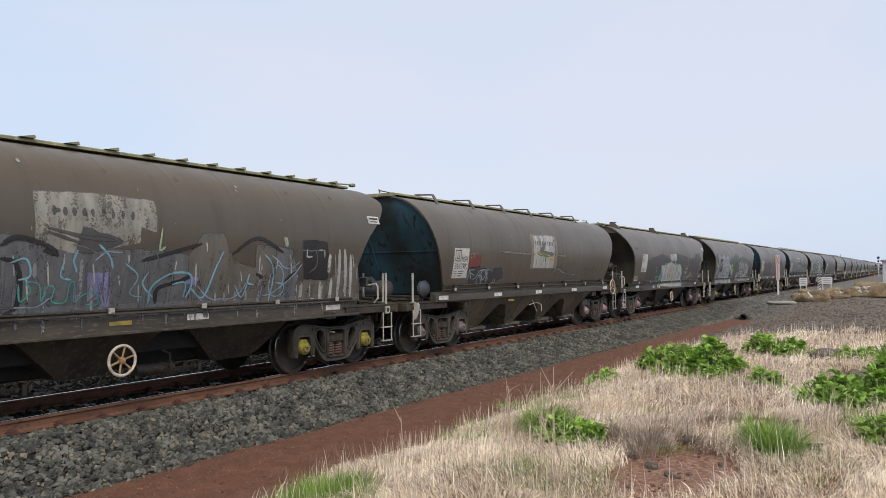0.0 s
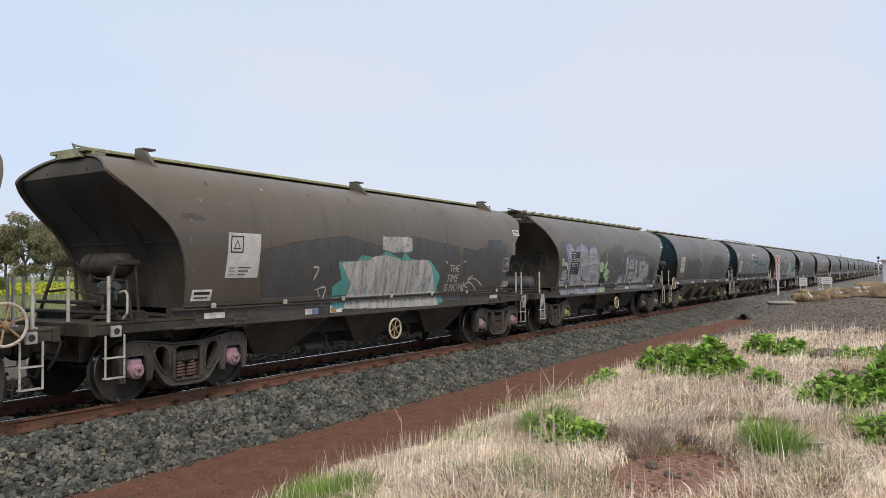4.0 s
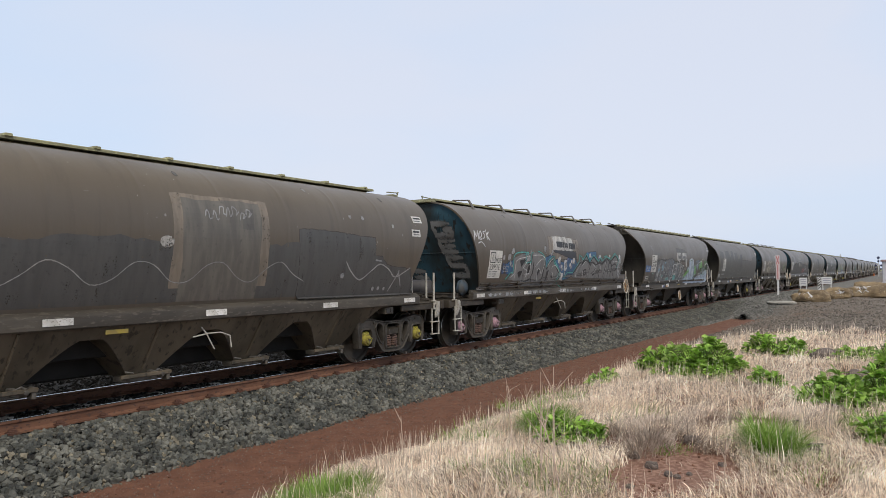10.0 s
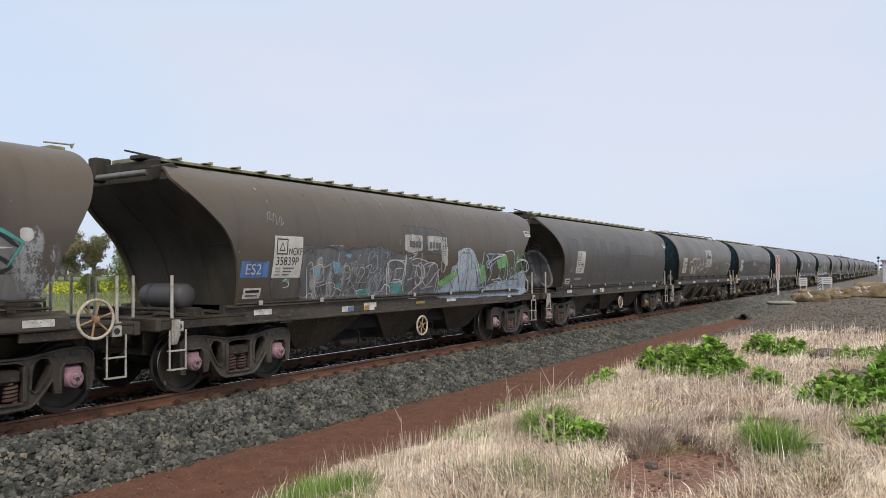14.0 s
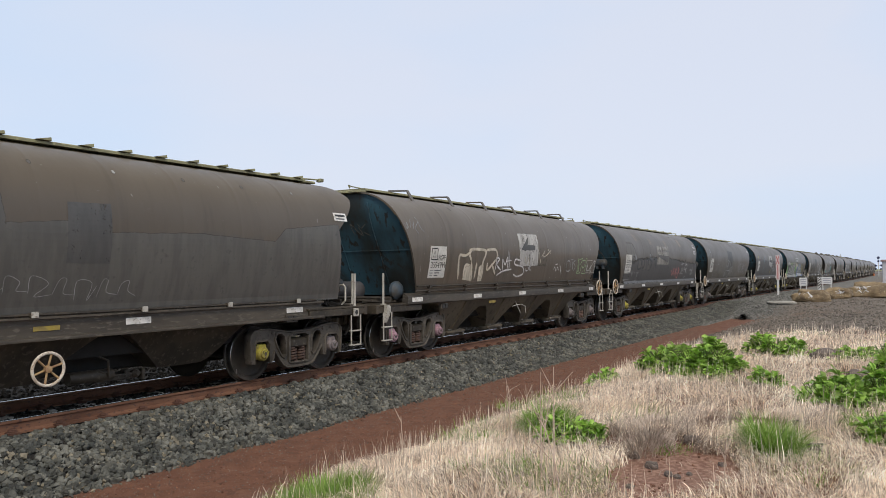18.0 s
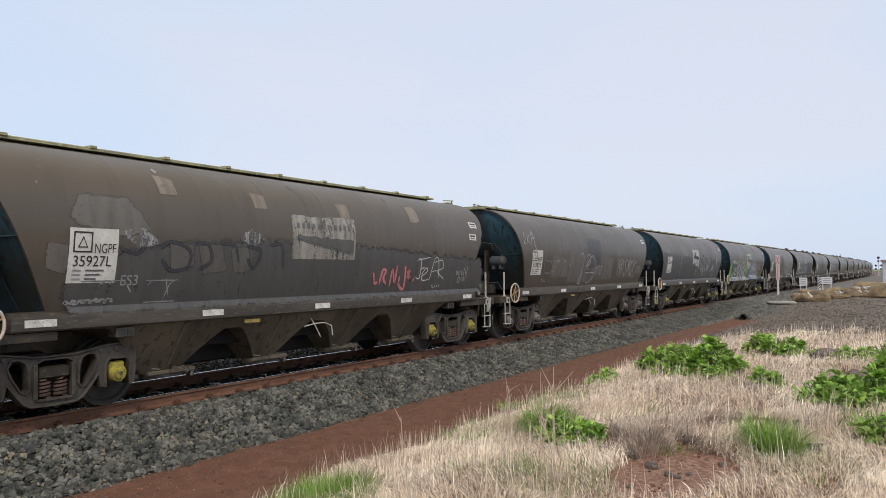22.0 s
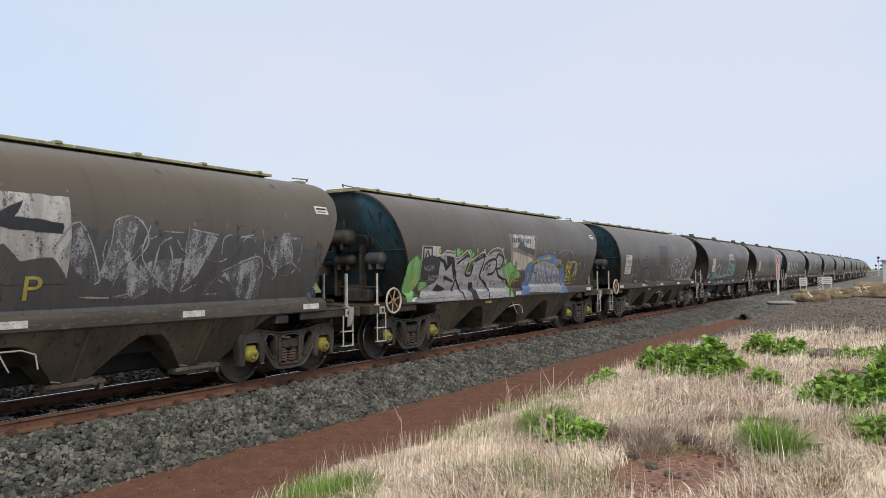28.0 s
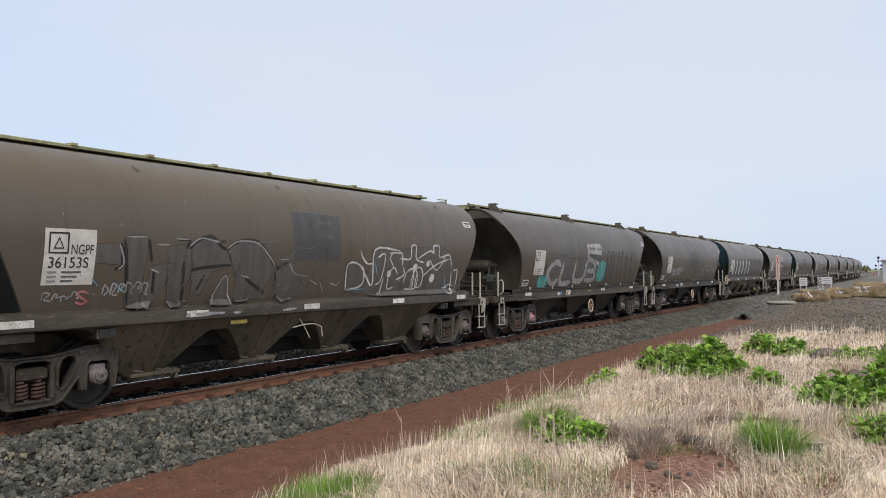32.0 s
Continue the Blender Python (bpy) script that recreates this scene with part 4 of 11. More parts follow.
def tab_mesh(kind, sides=(-1, 1)):
    s = Shape()
    if kind == "saw":
        s.add([(-0.5, -0.11, 0.0), (0.5, -0.11, 0.0), (0.5, 0.10, 0.0), (-0.5, 0.10, 0.0), (-0.5, 0.09, 0.045), (0.5, 0.09, 0.045)],
              [(3, 2, 1, 0), (0, 1, 5, 4), (4, 5, 2, 3), (1, 2, 5), (0, 4, 3)])
    elif kind == "lug":
        s.box(-0.485, 0.485, -0.05, 0.05, -0.03, 0.012, 0.006)
    elif kind == "arm":
        for sg in (-1, 1):
            top = 0.045 if sg > 0 else 0.02
            s.loft([[(sg * 0.40, y, 0.028), (sg * 0.66, y + 0.34, top), (sg * 0.66, y + 0.34, top + 0.03), (sg * 0.40, y, 0.058)] for y in (-0.34, -0.26)])
            s.loft([[(sg * 0.645, y, top + 0.03), (sg * 0.675, y, top + 0.03), (sg * 0.90, y - 0.06, -0.22), (sg * 0.86, y - 0.06, -0.22)] for y in (-0.01, 0.085)])
        s.box(-0.46, 0.46, -0.34, -0.26, 0.0, 0.03, 0.004)
    else:
        for sg in sides:
            f = [(sg * 0.46, 0.09), (sg * 0.62, 0.09), (sg * 0.70, 0.02), (sg * 0.98, -0.27), (sg * 0.46, -0.06)]
            s.loft([[(x, y, z) for x, z in f] for y in (-0.03, 0.03)])
            s.box(*sorted((sg * 0.46, sg * 0.66)), -0.03, 0.20, 0.07, 0.10, 0.005)
    return s.done({"saw": "hatch_tooth", "lug": "walkway_lug", "arm": "handrail_bracket", "gusset": "hatch_gusset"}[kind], WALK if kind in ("saw", "lug") else PAINT)


def roof_end_mesh(kind, sg):
    """Overhang at the walkway's end: a thin probe on the plain type, a boxed roller on the other."""
    s = Shape()
    if kind == "a":
        s.tube([(0.30, sg * 5.8, 3.63), (0.30, sg * 6.22, 3.645)], 0.013, 6)
        s.add([(0.30, sg * 6.20, 3.59), (0.30, sg * 6.235, 3.665), (0.30, sg * 6.17, 3.65), (0.33, sg * 6.20, 3.59), (0.33, sg * 6.235, 3.665), (0.33, sg * 6.17, 3.65)], [(0, 1, 2), (5, 4, 3), (0, 3, 4, 1), (1, 4, 5, 2), (2, 5, 3, 0)])
        s.box(-0.46, 0.46, *sorted((sg * 5.8, sg * 6.02)), 3.52, 3.575, 0.01)
    else:
        s.tube([(0.30, sg * 5.7, 3.64), (0.30, sg * 6.4, 3.68)], 0.016, 6)
        if sg > 0:
            s.box(-0.40, 0.46, 5.7, 6.05, 3.55, 3.60, 0.012)
            s.box(0.24, 0.36, 6.32, 6.42, 3.63, 3.70, 0.01)
            return s.done("roof_end_fitting", WALK)
        s.box(-0.72, -0.52, *sorted((sg * 6.05, sg * 6.34)), 3.28, 3.66, 0.02)
        s.box(-0.50, 0.74, *sorted((sg * 6.08, sg * 6.18)), 3.40, 3.55, 0.015)
        s.add([(0.74, sg * 5.9, 3.52), (0.74, sg * 6.3, 3.42), (0.74, sg * 6.3, 3.22), (0.74, sg * 5.75, 3.38),
               (0.80, sg * 5.9, 3.50), (0.80, sg * 6.3, 3.40), (0.80, sg * 6.3, 3.22), (0.80, sg * 5.75, 3.38)],
              [(0, 1, 2, 3), (7, 6, 5, 4), (0, 4, 5, 1), (1, 5, 6, 2), (2, 6, 7, 3), (3, 7, 4, 0)])
        s.box(0.2, 0.5, *sorted((sg * 5.9, sg * 6.25)), 3.56, 3.63, 0.015)
    return s.done("roof_end_fitting", WALK if kind == "a" else DARK_END)


def roller_mesh(sg):
    return Shape().tube([(-0.50, sg * 6.30, 3.33), (0.72, sg * 6.30, 3.33)], 0.05, 14).done("hatch_roller", surface_cached("roller_steel", (0.25, 0.24, 0.22), (0.18, 0.17, 0.15), 5.0, 0.4, 0.5, 0.1))


def dome_mesh(sg):
    """Brake cylinder's domed end showing past the body."""
    return Shape().lathe([(sg * 0.72, 0.19), (sg * 0.80, 0.20), (sg * 0.86, 0.15), (sg * 0.90, 0.06), (sg * 0.90, 0.0)], (0, 0), 20).done("brake_cylinder", STEEL_BLUE)


def side_lever_mesh():
    s = Shape()
    s.tube([(1.18, -0.35, 0.86), (1.22, -0.1, 0.90), (1.22, 0.15, 0.90), (1.26, 0.3, 0.84), (1.26, 0.33, 0.66)], 0.011, 6)
    s.tube([(1.22, -0.22, 1.0), (1.215, -0.12, 0.895), (1.28, -0.03, 0.66)], 0.010, 6)
    return s.done("release_lever", WHITE)


def axle_box_mesh():
    """Small white-edged box under the sill beside the bogie."""
    s = Shape()
    s.box(1.10, 1.30, -0.14, 0.14, -0.07, 0.07, 0.01)
    s.box(1.30, 1.312, -0.11, -0.01, -0.04, 0.04, 0.0, 1)
    s.box(1.30, 1.312, 0.02, 0.11, -0.04, 0.04, 0.0, 1)
    return s.done("sill_box", SILL, BLACK)


RIM, SPOKES = handwheel_meshes(0.25)
RIM_B, SPOKES_B = handwheel_meshes(0.20)
for kind in "ab":
    M["deck", kind] = deck_meshes(kind)
    M["roof", kind] = roof_mesh(kind)
    for sg in (-1, 1):
        M["roofend", kind, sg] = roof_end_mesh(kind, sg)
for sg in (-1, 1):
    M["step", sg] = step_mesh(sg)
    M["gear", sg] = end_gear_mesh(sg)
    M["clutter", sg] = deck_clutter_mesh(sg)
    M["stand", sg] = stand_mesh(sg)
    M["roller", sg] = roller_mesh(sg)
M.update(coupler=coupler_mesh(), post=post_mesh(), plate=bracket_plate_mesh(), eye=socket_mesh(), valve=valve_box_mesh(), grab=grab_rail_mesh(),
         tank_big=tank_mesh(0.175, 0.42, FITTING, "reservoir"), tank_small=tank_mesh(0.13, 0.2, FITTING, "reservoir"), tank_blue=tank_mesh(0.14, 0.18, STEEL_BLUE, "reservoir"),
         tank_deck=tank_mesh(0.20, 0.46, TANK), lever=side_lever_mesh(), sbox=axle_box_mesh(), dome=dome_mesh(1),
         saw=tab_mesh("saw"), lug=tab_mesh("lug"), arm=tab_mesh("arm"))
M["gusset", 0], M["gusset", 1] = tab_mesh("gusset", (-1,)), tab_mesh("gusset", (1,))

TAPE_M = Shape().box(0, 0.006, -0.20, 0.20, -0.046, 0.046, 0.002).done("reflector", TAPE)
YTAPE_M = Shape().box(0, 0.006, -0.17, 0.17, -0.03, 0.03, 0.002).done("reflector", YELLOW_TAPE)


LABEL_M = [Shape().box(0, 0.005, -0.17, 0.17, -0.05, 0.05, 0.001).done("sill_label", TAPE),
           Shape().box(0.005, 0.008, 0.0, 0.16, -0.044, 0.044, 0.001).done("label_half", surface("label_blue", (0.10, 0.16, 0.38), (0.16, 0.22, 0.42), 9.0, 0.6, 0, 0.0)),
           Shape().box(0.005, 0.008, -0.16, 0.0, -0.044, 0.044, 0.001).done("label_half", surface("label_orange", (0.50, 0.26, 0.05), (0.42, 0.2, 0.08), 9.0, 0.6, 0, 0.0))]


def shorten(w, d):
    """A wagon whose trailing end stands d nearer to its bogie than its sisters'."""
    for ob in w.children:
        if ob.name.split(".")[0] in ("hopper_body", "side_sill", "roof_walkway", "side_pipe"):
            ob.scale.y, ob.location.y = 1 - d / 12.0, -d / 2
        elif not ob.name.startswith("bogie"):
            turn = ob.rotation_euler.to_matrix()
            ys = [(turn @ Vector(c)).y + ob.location.y for c in ob.bound_box]
            if (min(ys) + max(ys)) / 2 > 4.95:
                ob.location.y -= d


def turned(ob):
    """Turn an end fitting to the other end of the wagon."""
    ob.rotation_euler = (0, 0, math.pi)
    return ob


def put_end(w, kind, sg, style):
    """Fittings of one end; sg -1 the leading end, 1 the trailing end."""
    flip = (lambda o: turned(o)) if sg > 0 else (lambda o: o)
    for name, mesh in M["deck", kind]:
        flip(part(name, mesh, w))
    flip(part("coupler", M["coupler"], w))
    for s2 in (-1, 1):
        flip(part("step_ladder", M["step", s2], w, "white steel step ladder"))
        part("jacking_eye", M["eye"], w, at=(s2 * 1.30, sg * 6.22, 1.05)).rotation_euler = (0, 0, 0 if s2 > 0 else math.pi)
        for x, y in ((1.24, 6.28), (0.55, 6.42)):
            p = part("stanchion", M["post"], w, "white steel post", at=(s2 * x, sg * y, 1.15))
            if style in ("plain", "tank") and x > 1:
                part("post_bracket", M["plate"], p, at=(0.055, 0, -0.02) if s2 > 0 else (-0.125, 0, -0.02))
    if style == "gear":
        part("brake_rigging", M["gear", sg], w)
        part("reservoir", M["tank_big"], w, "brown air reservoir with blue end", at=(-0.12, sg * 5.93, 2.55))
        part("reservoir", M["tank_small"], w, at=(-0.05, sg * 5.70, 2.08))
        part("reservoir", M["tank_blue"], w, "blue air reservoir", at=(0.72, sg * 5.62, 2.10))
        part("valve", M["valve"], w, at=(-0.6, sg * 6.02, 3.02))
        part("valve", M["valve"], w, at=(-1.0, sg * 5.7, 1.78))
        h = part("handwheel", RIM, w, "cream handwheel with rusty spokes", at=(1.37, sg * 5.89, 1.23))
        part("spokes", SPOKES, h)
        part("reservoir", M["tank_small"], w, at=(0.1, sg * 5.5, 1.42))
    elif style == "plain":
        part("air_tank", M["tank_deck"], w, "slate purple air tank", at=(-0.25, sg * 5.75, 1.42))
        part("platform_rigging", M["clutter", sg], w)
        part("valve", M["valve"], w, at=(-0.45, sg * 5.98, 3.05))
        part("brake_cylinder", M["dome"], w, at=(0.2, sg * 5.45, 1.42))
    elif style == "tank":
        part("air_tank", M["tank_deck"], w, "slate grey air tank", at=(0.2, sg * 5.55, 1.46))
        part("platform_rigging", M["clutter", sg], w)
    elif style == "stand":
        part("brake_stand", M["stand", sg], w)
        part("platform_rigging", M["clutter", sg], w)
        part("reservoir", M["tank_big"], w, at=(0.2, sg * 5.6, 1.95))
        part("grab_rail", M["grab"], w, "white grab rail", at=(0.1, sg * 6.0, 1.2))
        part("valve", M["valve"], w, at=(0.9, sg * 6.05, 1.62))


def bogie_parts(w, y, colours):
    b = part("bogie", M["bolster"], w, "cast steel three-piece bogie", at=(0, y, 0))
    for sg in (-1, 1):
        part("side_frame", M["frame", sg], b)
    sets = []
    for sg in (-1, 1):
        part("coil_spring", M["spring", sg], b)
    for i, dy in enumerate((-0.889, 0.889)):
        sets.append(part("wheelset", M["wheels"], b, at=(0, dy, 0.46)))
        for sg in (-1, 1):
            part("bearing_cap", M["cap", colours[i], sg], b, colours[i] + " bearing cap", at=(0, dy, 0.465))
    return sets


def build_wagon(kind, front, rear, roof, caps, label):
    """kind a: sloping blue ends; kind b: scooped dark ends. Returns the wagon and its wheelsets."""
    w = empty_thing("grain_hopper_wagon", label, "freight wagon", "wagons of the grain train")
    part("hopper_body", M["shell_" + kind], w, "grimy brown-grey ribbed hopper side")
    for sg in (-1, 1):
        part("end_sheet", M["sheet_" + kind, sg], w, "dull blue end sheet" if kind == "a" else "sooty dark end sheet")
    part("side_sill", M["sill_" + kind], w)
    if kind == "b" or roof == "arm":
        part("side_pipe", M["pipe_" + kind], w)
        if kind == "a":
            part("side_pipe", M["pipe_marked" if "white panel" in label else "pipe_low"], w)
    part("hopper_bottom", M["hop_" + kind], w, "dark discharge hoppers")
    part("roof_walkway", M["roof", kind], w, "mossy roof walkway")
    if roof == "saw":
        for y in np.arange(-5.6, 5.6, 0.62):
            part("hatch_tooth", M["saw"], w, at=(0, y, 3.625))
    elif roof == "lug":
        for y in np.arange(-5.2, 5.0, 1.25):
            part("walkway_lug", M["lug"], w, at=(0, y, 3.635))
    else:
        for y in (np.arange(-4.6, 5.0, 1.75) if roof == "arm" else (-5.3, -0.2, 5.2)):
            part("handrail_bracket" if roof == "arm" else "hatch_gusset", M[roof, 0] if roof == "gusset" else M[roof], w, at=(0, y, 3.60))
            if roof == "gusset":
                part("hatch_gusset", M[roof, 1], w, at=(0, y, 3.60))
    for sg in (-1, 1):
        part("roof_end_fitting", M["roofend", "a" if roof == "gusset" else kind, sg], w)
        if kind == "b" and sg < 0 and roof != "gusset":
            part("hatch_roller", M["roller", sg], w, "bare steel roller")
    put_end(w, kind, -1, front)
    put_end(w, kind, 1, rear)
    for y in ((-3.0, -1.0, 1.0, 3.0) if kind == "a" else (-1.2, 1.55)):
        for sg in (-1, 1):
            g = part("outlet_gate", M["gate" if kind == "a" else "gate_b"], w, at=(sg * 0.84 if kind == "a" else sg * 0.66, y, 0.33 if kind == "a" else 0.36))
            if sg < 0:
                g.rotation_euler = (0, 0, math.pi)
    if kind == "a":
        part("release_lever", M["lever"], w, "white release lever")
    else:
        for s2, yy in ((1, 0.2), (-1, -0.2)):
            h = part("handwheel", RIM_B, w, "cream handwheel with rusty spokes", at=(s2 * 1.30, yy, 0.65))
            part("spokes", SPOKES_B, h)
    for y in (-4.0, 4.5):
        part("sill_box", M["sbox"], w, at=(0, y, 1.03))
    xs = 1.354 if kind == "a" else 1.258
    for y in ((-5.2, -2.55, -0.05, 2.6, 5.15) if kind == "a" else (-4.5, -1.6, 1.5, 4.6)):
        part("reflector", TAPE_M, w, "dirty white reflective strip", at=(xs, y, 1.22 if kind == "a" else 1.17))
    part("reflector", YTAPE_M, w, "faded yellow strip", at=(xs - 0.055 if kind == "a" else xs, -1.7 if kind == "a" else 0.2, 1.045 if kind == "a" else 1.15))
    if kind == "b":
        for y in (-2.3, -1.63):
            lb = part("sill_label", LABEL_M[0], w, "small two-coloured sill label", at=(1.258, y, 1.12))
            part("label_half", LABEL_M[1 + (y > -2)], lb)
    sets = bogie_parts(w, -4.875, caps[:2]) + bogie_parts(w, 4.875, caps[2:])
    return w, sets

# ---- ballast, gravel, grass and weeds ----


def rock_shapes(n, rng, chipped):
    """Angular broken stones: blocks with every corner knocked about, or, chipped, with their corners broken off."""
    if chipped:
        base = np.array([p for a in (-1, 1) for b in (-1, 1) for p in ((a, b, 0), (a, 0, b), (0, a, b))]) * 0.74
        bm = bmesh.new()
        for p in base:
            bm.verts.new(p)
        bmesh.ops.triangulate(bm, faces=[f for f in bmesh.ops.convex_hull(bm, input=bm.verts)["geom"] if isinstance(f, bmesh.types.BMFace)])
        bm.verts.index_update()
        base = np.array([v.co[:] for v in bm.verts])
        faces = np.array([[v.index for v in f.verts] for f in bm.faces])
        bm.free()
    else:
        base = np.array([(x, y, z) for z in (-1, 1) for y in (-1, 1) for x in (-1, 1)]) * 0.62
        faces = np.array([(0, 2, 3), (0, 3, 1), (4, 5, 7), (4, 7, 6), (0, 1, 5), (0, 5, 4), (2, 6, 7), (2, 7, 3), (0, 4, 6), (0, 6, 2), (1, 3, 7), (1, 7, 5)])
    jog = 0.22 if chipped else 0.34
    return [(base + rng.uniform(-jog, jog, base.shape)) * rng.uniform(0.62, 1.2, (1, 3)) for _ in range(n)], faces


def random_turns(n, rng):
    qd = rng.normal(size=(n, 4))
    qd /= np.linalg.norm(qd, axis=1, keepdims=True)
    w, x, y, z = qd.T
    return np.stack([np.stack([1 - 2 * (y * y + z * z), 2 * (x * y - z * w), 2 * (x * z + y * w)], -1),
                     np.stack([2 * (x * y + z * w), 1 - 2 * (x * x + z * z), 2 * (y * z - x * w)], -1),
                     np.stack([2 * (x * z - y * w), 2 * (y * z + x * w), 1 - 2 * (x * x + y * y)], -1)], 1)


def stones(name, label, spots, sizes, mat, seed, chipped=False):
    rng = np.random.default_rng(seed)
    shapes, faces = rock_shapes(24, rng, chipped)
    pick = rng.integers(0, 24, len(spots))
    R = random_turns(len(spots), rng)
    base = np.stack(shapes)[pick] * sizes[:, None, None]
    v = np.einsum("nij,nkj->nki", R, base) + spots[:, None, :]
    f = faces[None] + (np.arange(len(spots)) * len(shapes[0]))[:, None, None]
    tagged(new(name, quick_mesh(name, v.reshape(-1, 3), f.reshape(-1, 3), mat, True)), label, "gravel", kind="stuff")


def scatter(seed, n, u0, u1, y0, y1, lift):
    rng = np.random.default_rng(seed)
    y = rng.uniform(y0, y1, n)
    u = rng.uniform(u0, u1, n)
    pts = []
    for a, b in zip(u, y):
        x = track_x(b) + a
        pts.append((x, b, ground_z(x, b) + lift))
    return np.array(pts)


def build_stones():
    rng = np.random.default_rng(4)
    a = scatter(11, 8600, 0.95, 2.58, 2.6, 12, 0.014)
    b = scatter(12, 11500, 0.95, 2.58, 12, 24, 0.012)
    c = scatter(13, 20000, 0.95, 2.62, 24, 44, 0.014)
    toe = scatter(14, 1700, 2.45, 2.68, 2.6, 36, 0.004)          # a ragged toe: few stones roll out
    sp = np.concatenate([a, b, c, toe])
    sp[:, 2] += np.concatenate([rng.normal(0.002, 0.013, len(a) + len(b)), np.zeros(len(c) + len(toe))])
    sz = np.concatenate([rng.uniform(0.026, 0.052, len(a)), rng.uniform(0.026, 0.050, len(b)), rng.uniform(0.022, 0.045, len(c)), rng.uniform(0.010, 0.034, len(toe))])
    brown = rng.random(len(sp)) < 0.10
    near = np.arange(len(sp)) < len(a) + len(b)
    stones("ballast", "grey basalt track ballast in a sloping shoulder", sp[near & ~brown], sz[near & ~brown], STONE, 1, True)
    stones("ballast", "grey basalt track ballast far down the shoulder", sp[~near & ~brown], sz[~near & ~brown], STONE, 5)
    stones("ballast", "tan stones scattered through the grey ballast", sp[brown], sz[brown] * 0.9, TAN_STONE, 8)
    # these two spreads carry the train's shade in their stone colour
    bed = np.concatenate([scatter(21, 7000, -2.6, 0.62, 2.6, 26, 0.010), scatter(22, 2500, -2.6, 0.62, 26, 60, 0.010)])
    stones("ballast", "dark ballast between and behind the rails", bed, rng.uniform(0.024, 0.046, len(bed)), SHADED_STONE, 2)
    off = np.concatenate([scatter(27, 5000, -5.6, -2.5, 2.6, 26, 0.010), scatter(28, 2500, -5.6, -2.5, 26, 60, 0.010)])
    stones("ballast", "ballast shoulder behind the track, darkened for the train's shade", off, rng.uniform(0.026, 0.05, len(off)), SHADED_STONE, 6)
    path = np.concatenate([scatter(23, 6500, 2.5, 4.6, 3.5, 30, 0.002), scatter(24, 900, 2.5, 3.2, 3.5, 36, 0.004)])
    stones("path_pebbles", "small pebbles strewn on the red dirt path", path, rng.uniform(0.003, 0.010, len(path)), YARD_STONE, 3)
    clods = np.concatenate([scatter(33, 5000, 2.7, 4.7, 3.5, 24, 0.000), scatter(34, 900, 5.5, 9.6, 4.6, 9.0, 0.004)])
    stones("dirt_clods", "red-brown clods of dry earth on path and bank", clods, rng.uniform(0.005, 0.020, len(clods)) * rng.uniform(0.5, 1.0, len(clods)), CLOD, 9)
    spread = np.concatenate([scatter(15, 900, 2.35, 2.9, 33, 38.2, 0.006), scatter(17, 4300, 2.4, 4.4, 38.3, 48, 0.006), scatter(16, 3600, 0.9, 4.6, 44, 66, 0.006)])
    heap = scatter(18, 420, 3.05, 4.05, 37.85, 38.9, 0.0)          # stones heaped over the drain pipe
    heap[:, 2] += rng.random(len(heap)) * 0.30 * np.exp(-((heap[:, 0] + 6.68) / 0.3) ** 2)
    spread = np.concatenate([spread, heap])
    stones("ballast", "grey ballast spread wide beside the crossing", spread, rng.uniform(0.020, 0.046, len(spread)), DUSTY, 12)
    yard = np.concatenate([scatter(25, 8500, 4.1, 11.5, 22.5, 46, 0.004), scatter(26, 2500, 4.4, 12, 46, 75, 0.004)])
    stones("yard_gravel", "brown-grey gravel spread over the yard", yard, rng.uniform(0.015, 0.05, len(yard)), YARD_STONE, 4)


DUSTY = surface("dusty_ballast", (0.105, 0.105, 0.097), (0.20, 0.197, 0.182), 3.0, 0.8, 0, 0.3, 0.006, None, island=0.6)
CLOD = surface("earth_clod", (0.13, 0.058, 0.036), (0.22, 0.105, 0.066), 9.0, 0.95, 0, 0.3, 0.01, None, island=0.5)
YARD_STONE = surface("yard_stone", (0.125, 0.110, 0.094), (0.20, 0.172, 0.146), 9.0, 0.9, 0, 0.4, 0.01, (0.26, 0.235, 0.205), island=0.5)
build_stones()


def blades(seed, spots, height, width, lean, way=None):
    """Grass blades, each a drooping tapering strip; spots (n, 3), the rest (n,), way the heading it leans to. Returns vertices and triangles."""
    rng = np.random.default_rng(seed)
    n = len(spots)
    b = rng.uniform(0, 2 * np.pi, n) if way is None else way
    a = b + np.pi / 2 + rng.uniform(-0.9, 0.9, n)
    side = np.stack([np.cos(a), np.sin(a), np.zeros(n)], -1)
    go = np.stack([np.cos(b), np.sin(b), np.zeros(n)], -1)
    up = np.array([0, 0, 1.0])
    h, w = height[:, None] / 3, width[:, None]
    pts = [spots]
    for k in (0.45, 1.0, 1.5):
        t = np.minimum(lean * k, 1.75)[:, None]
        pts.append(pts[-1] + h * (go * np.sin(t) + up * np.cos(t)))
    v = np.stack([pts[0] - side * w, pts[0] + side * w, pts[1] - side * w * 0.9, pts[1] + side * w * 0.9, pts[2] - side * w * 0.6, pts[2] + side * w * 0.6, pts[3]], 1)
    f = np.array([(0, 1, 3), (0, 3, 2), (2, 3, 5), (2, 5, 4), (4, 5, 6)])[None] + (np.arange(n) * 7)[:, None, None]
    return v.reshape(-1, 3), f.reshape(-1, 3)


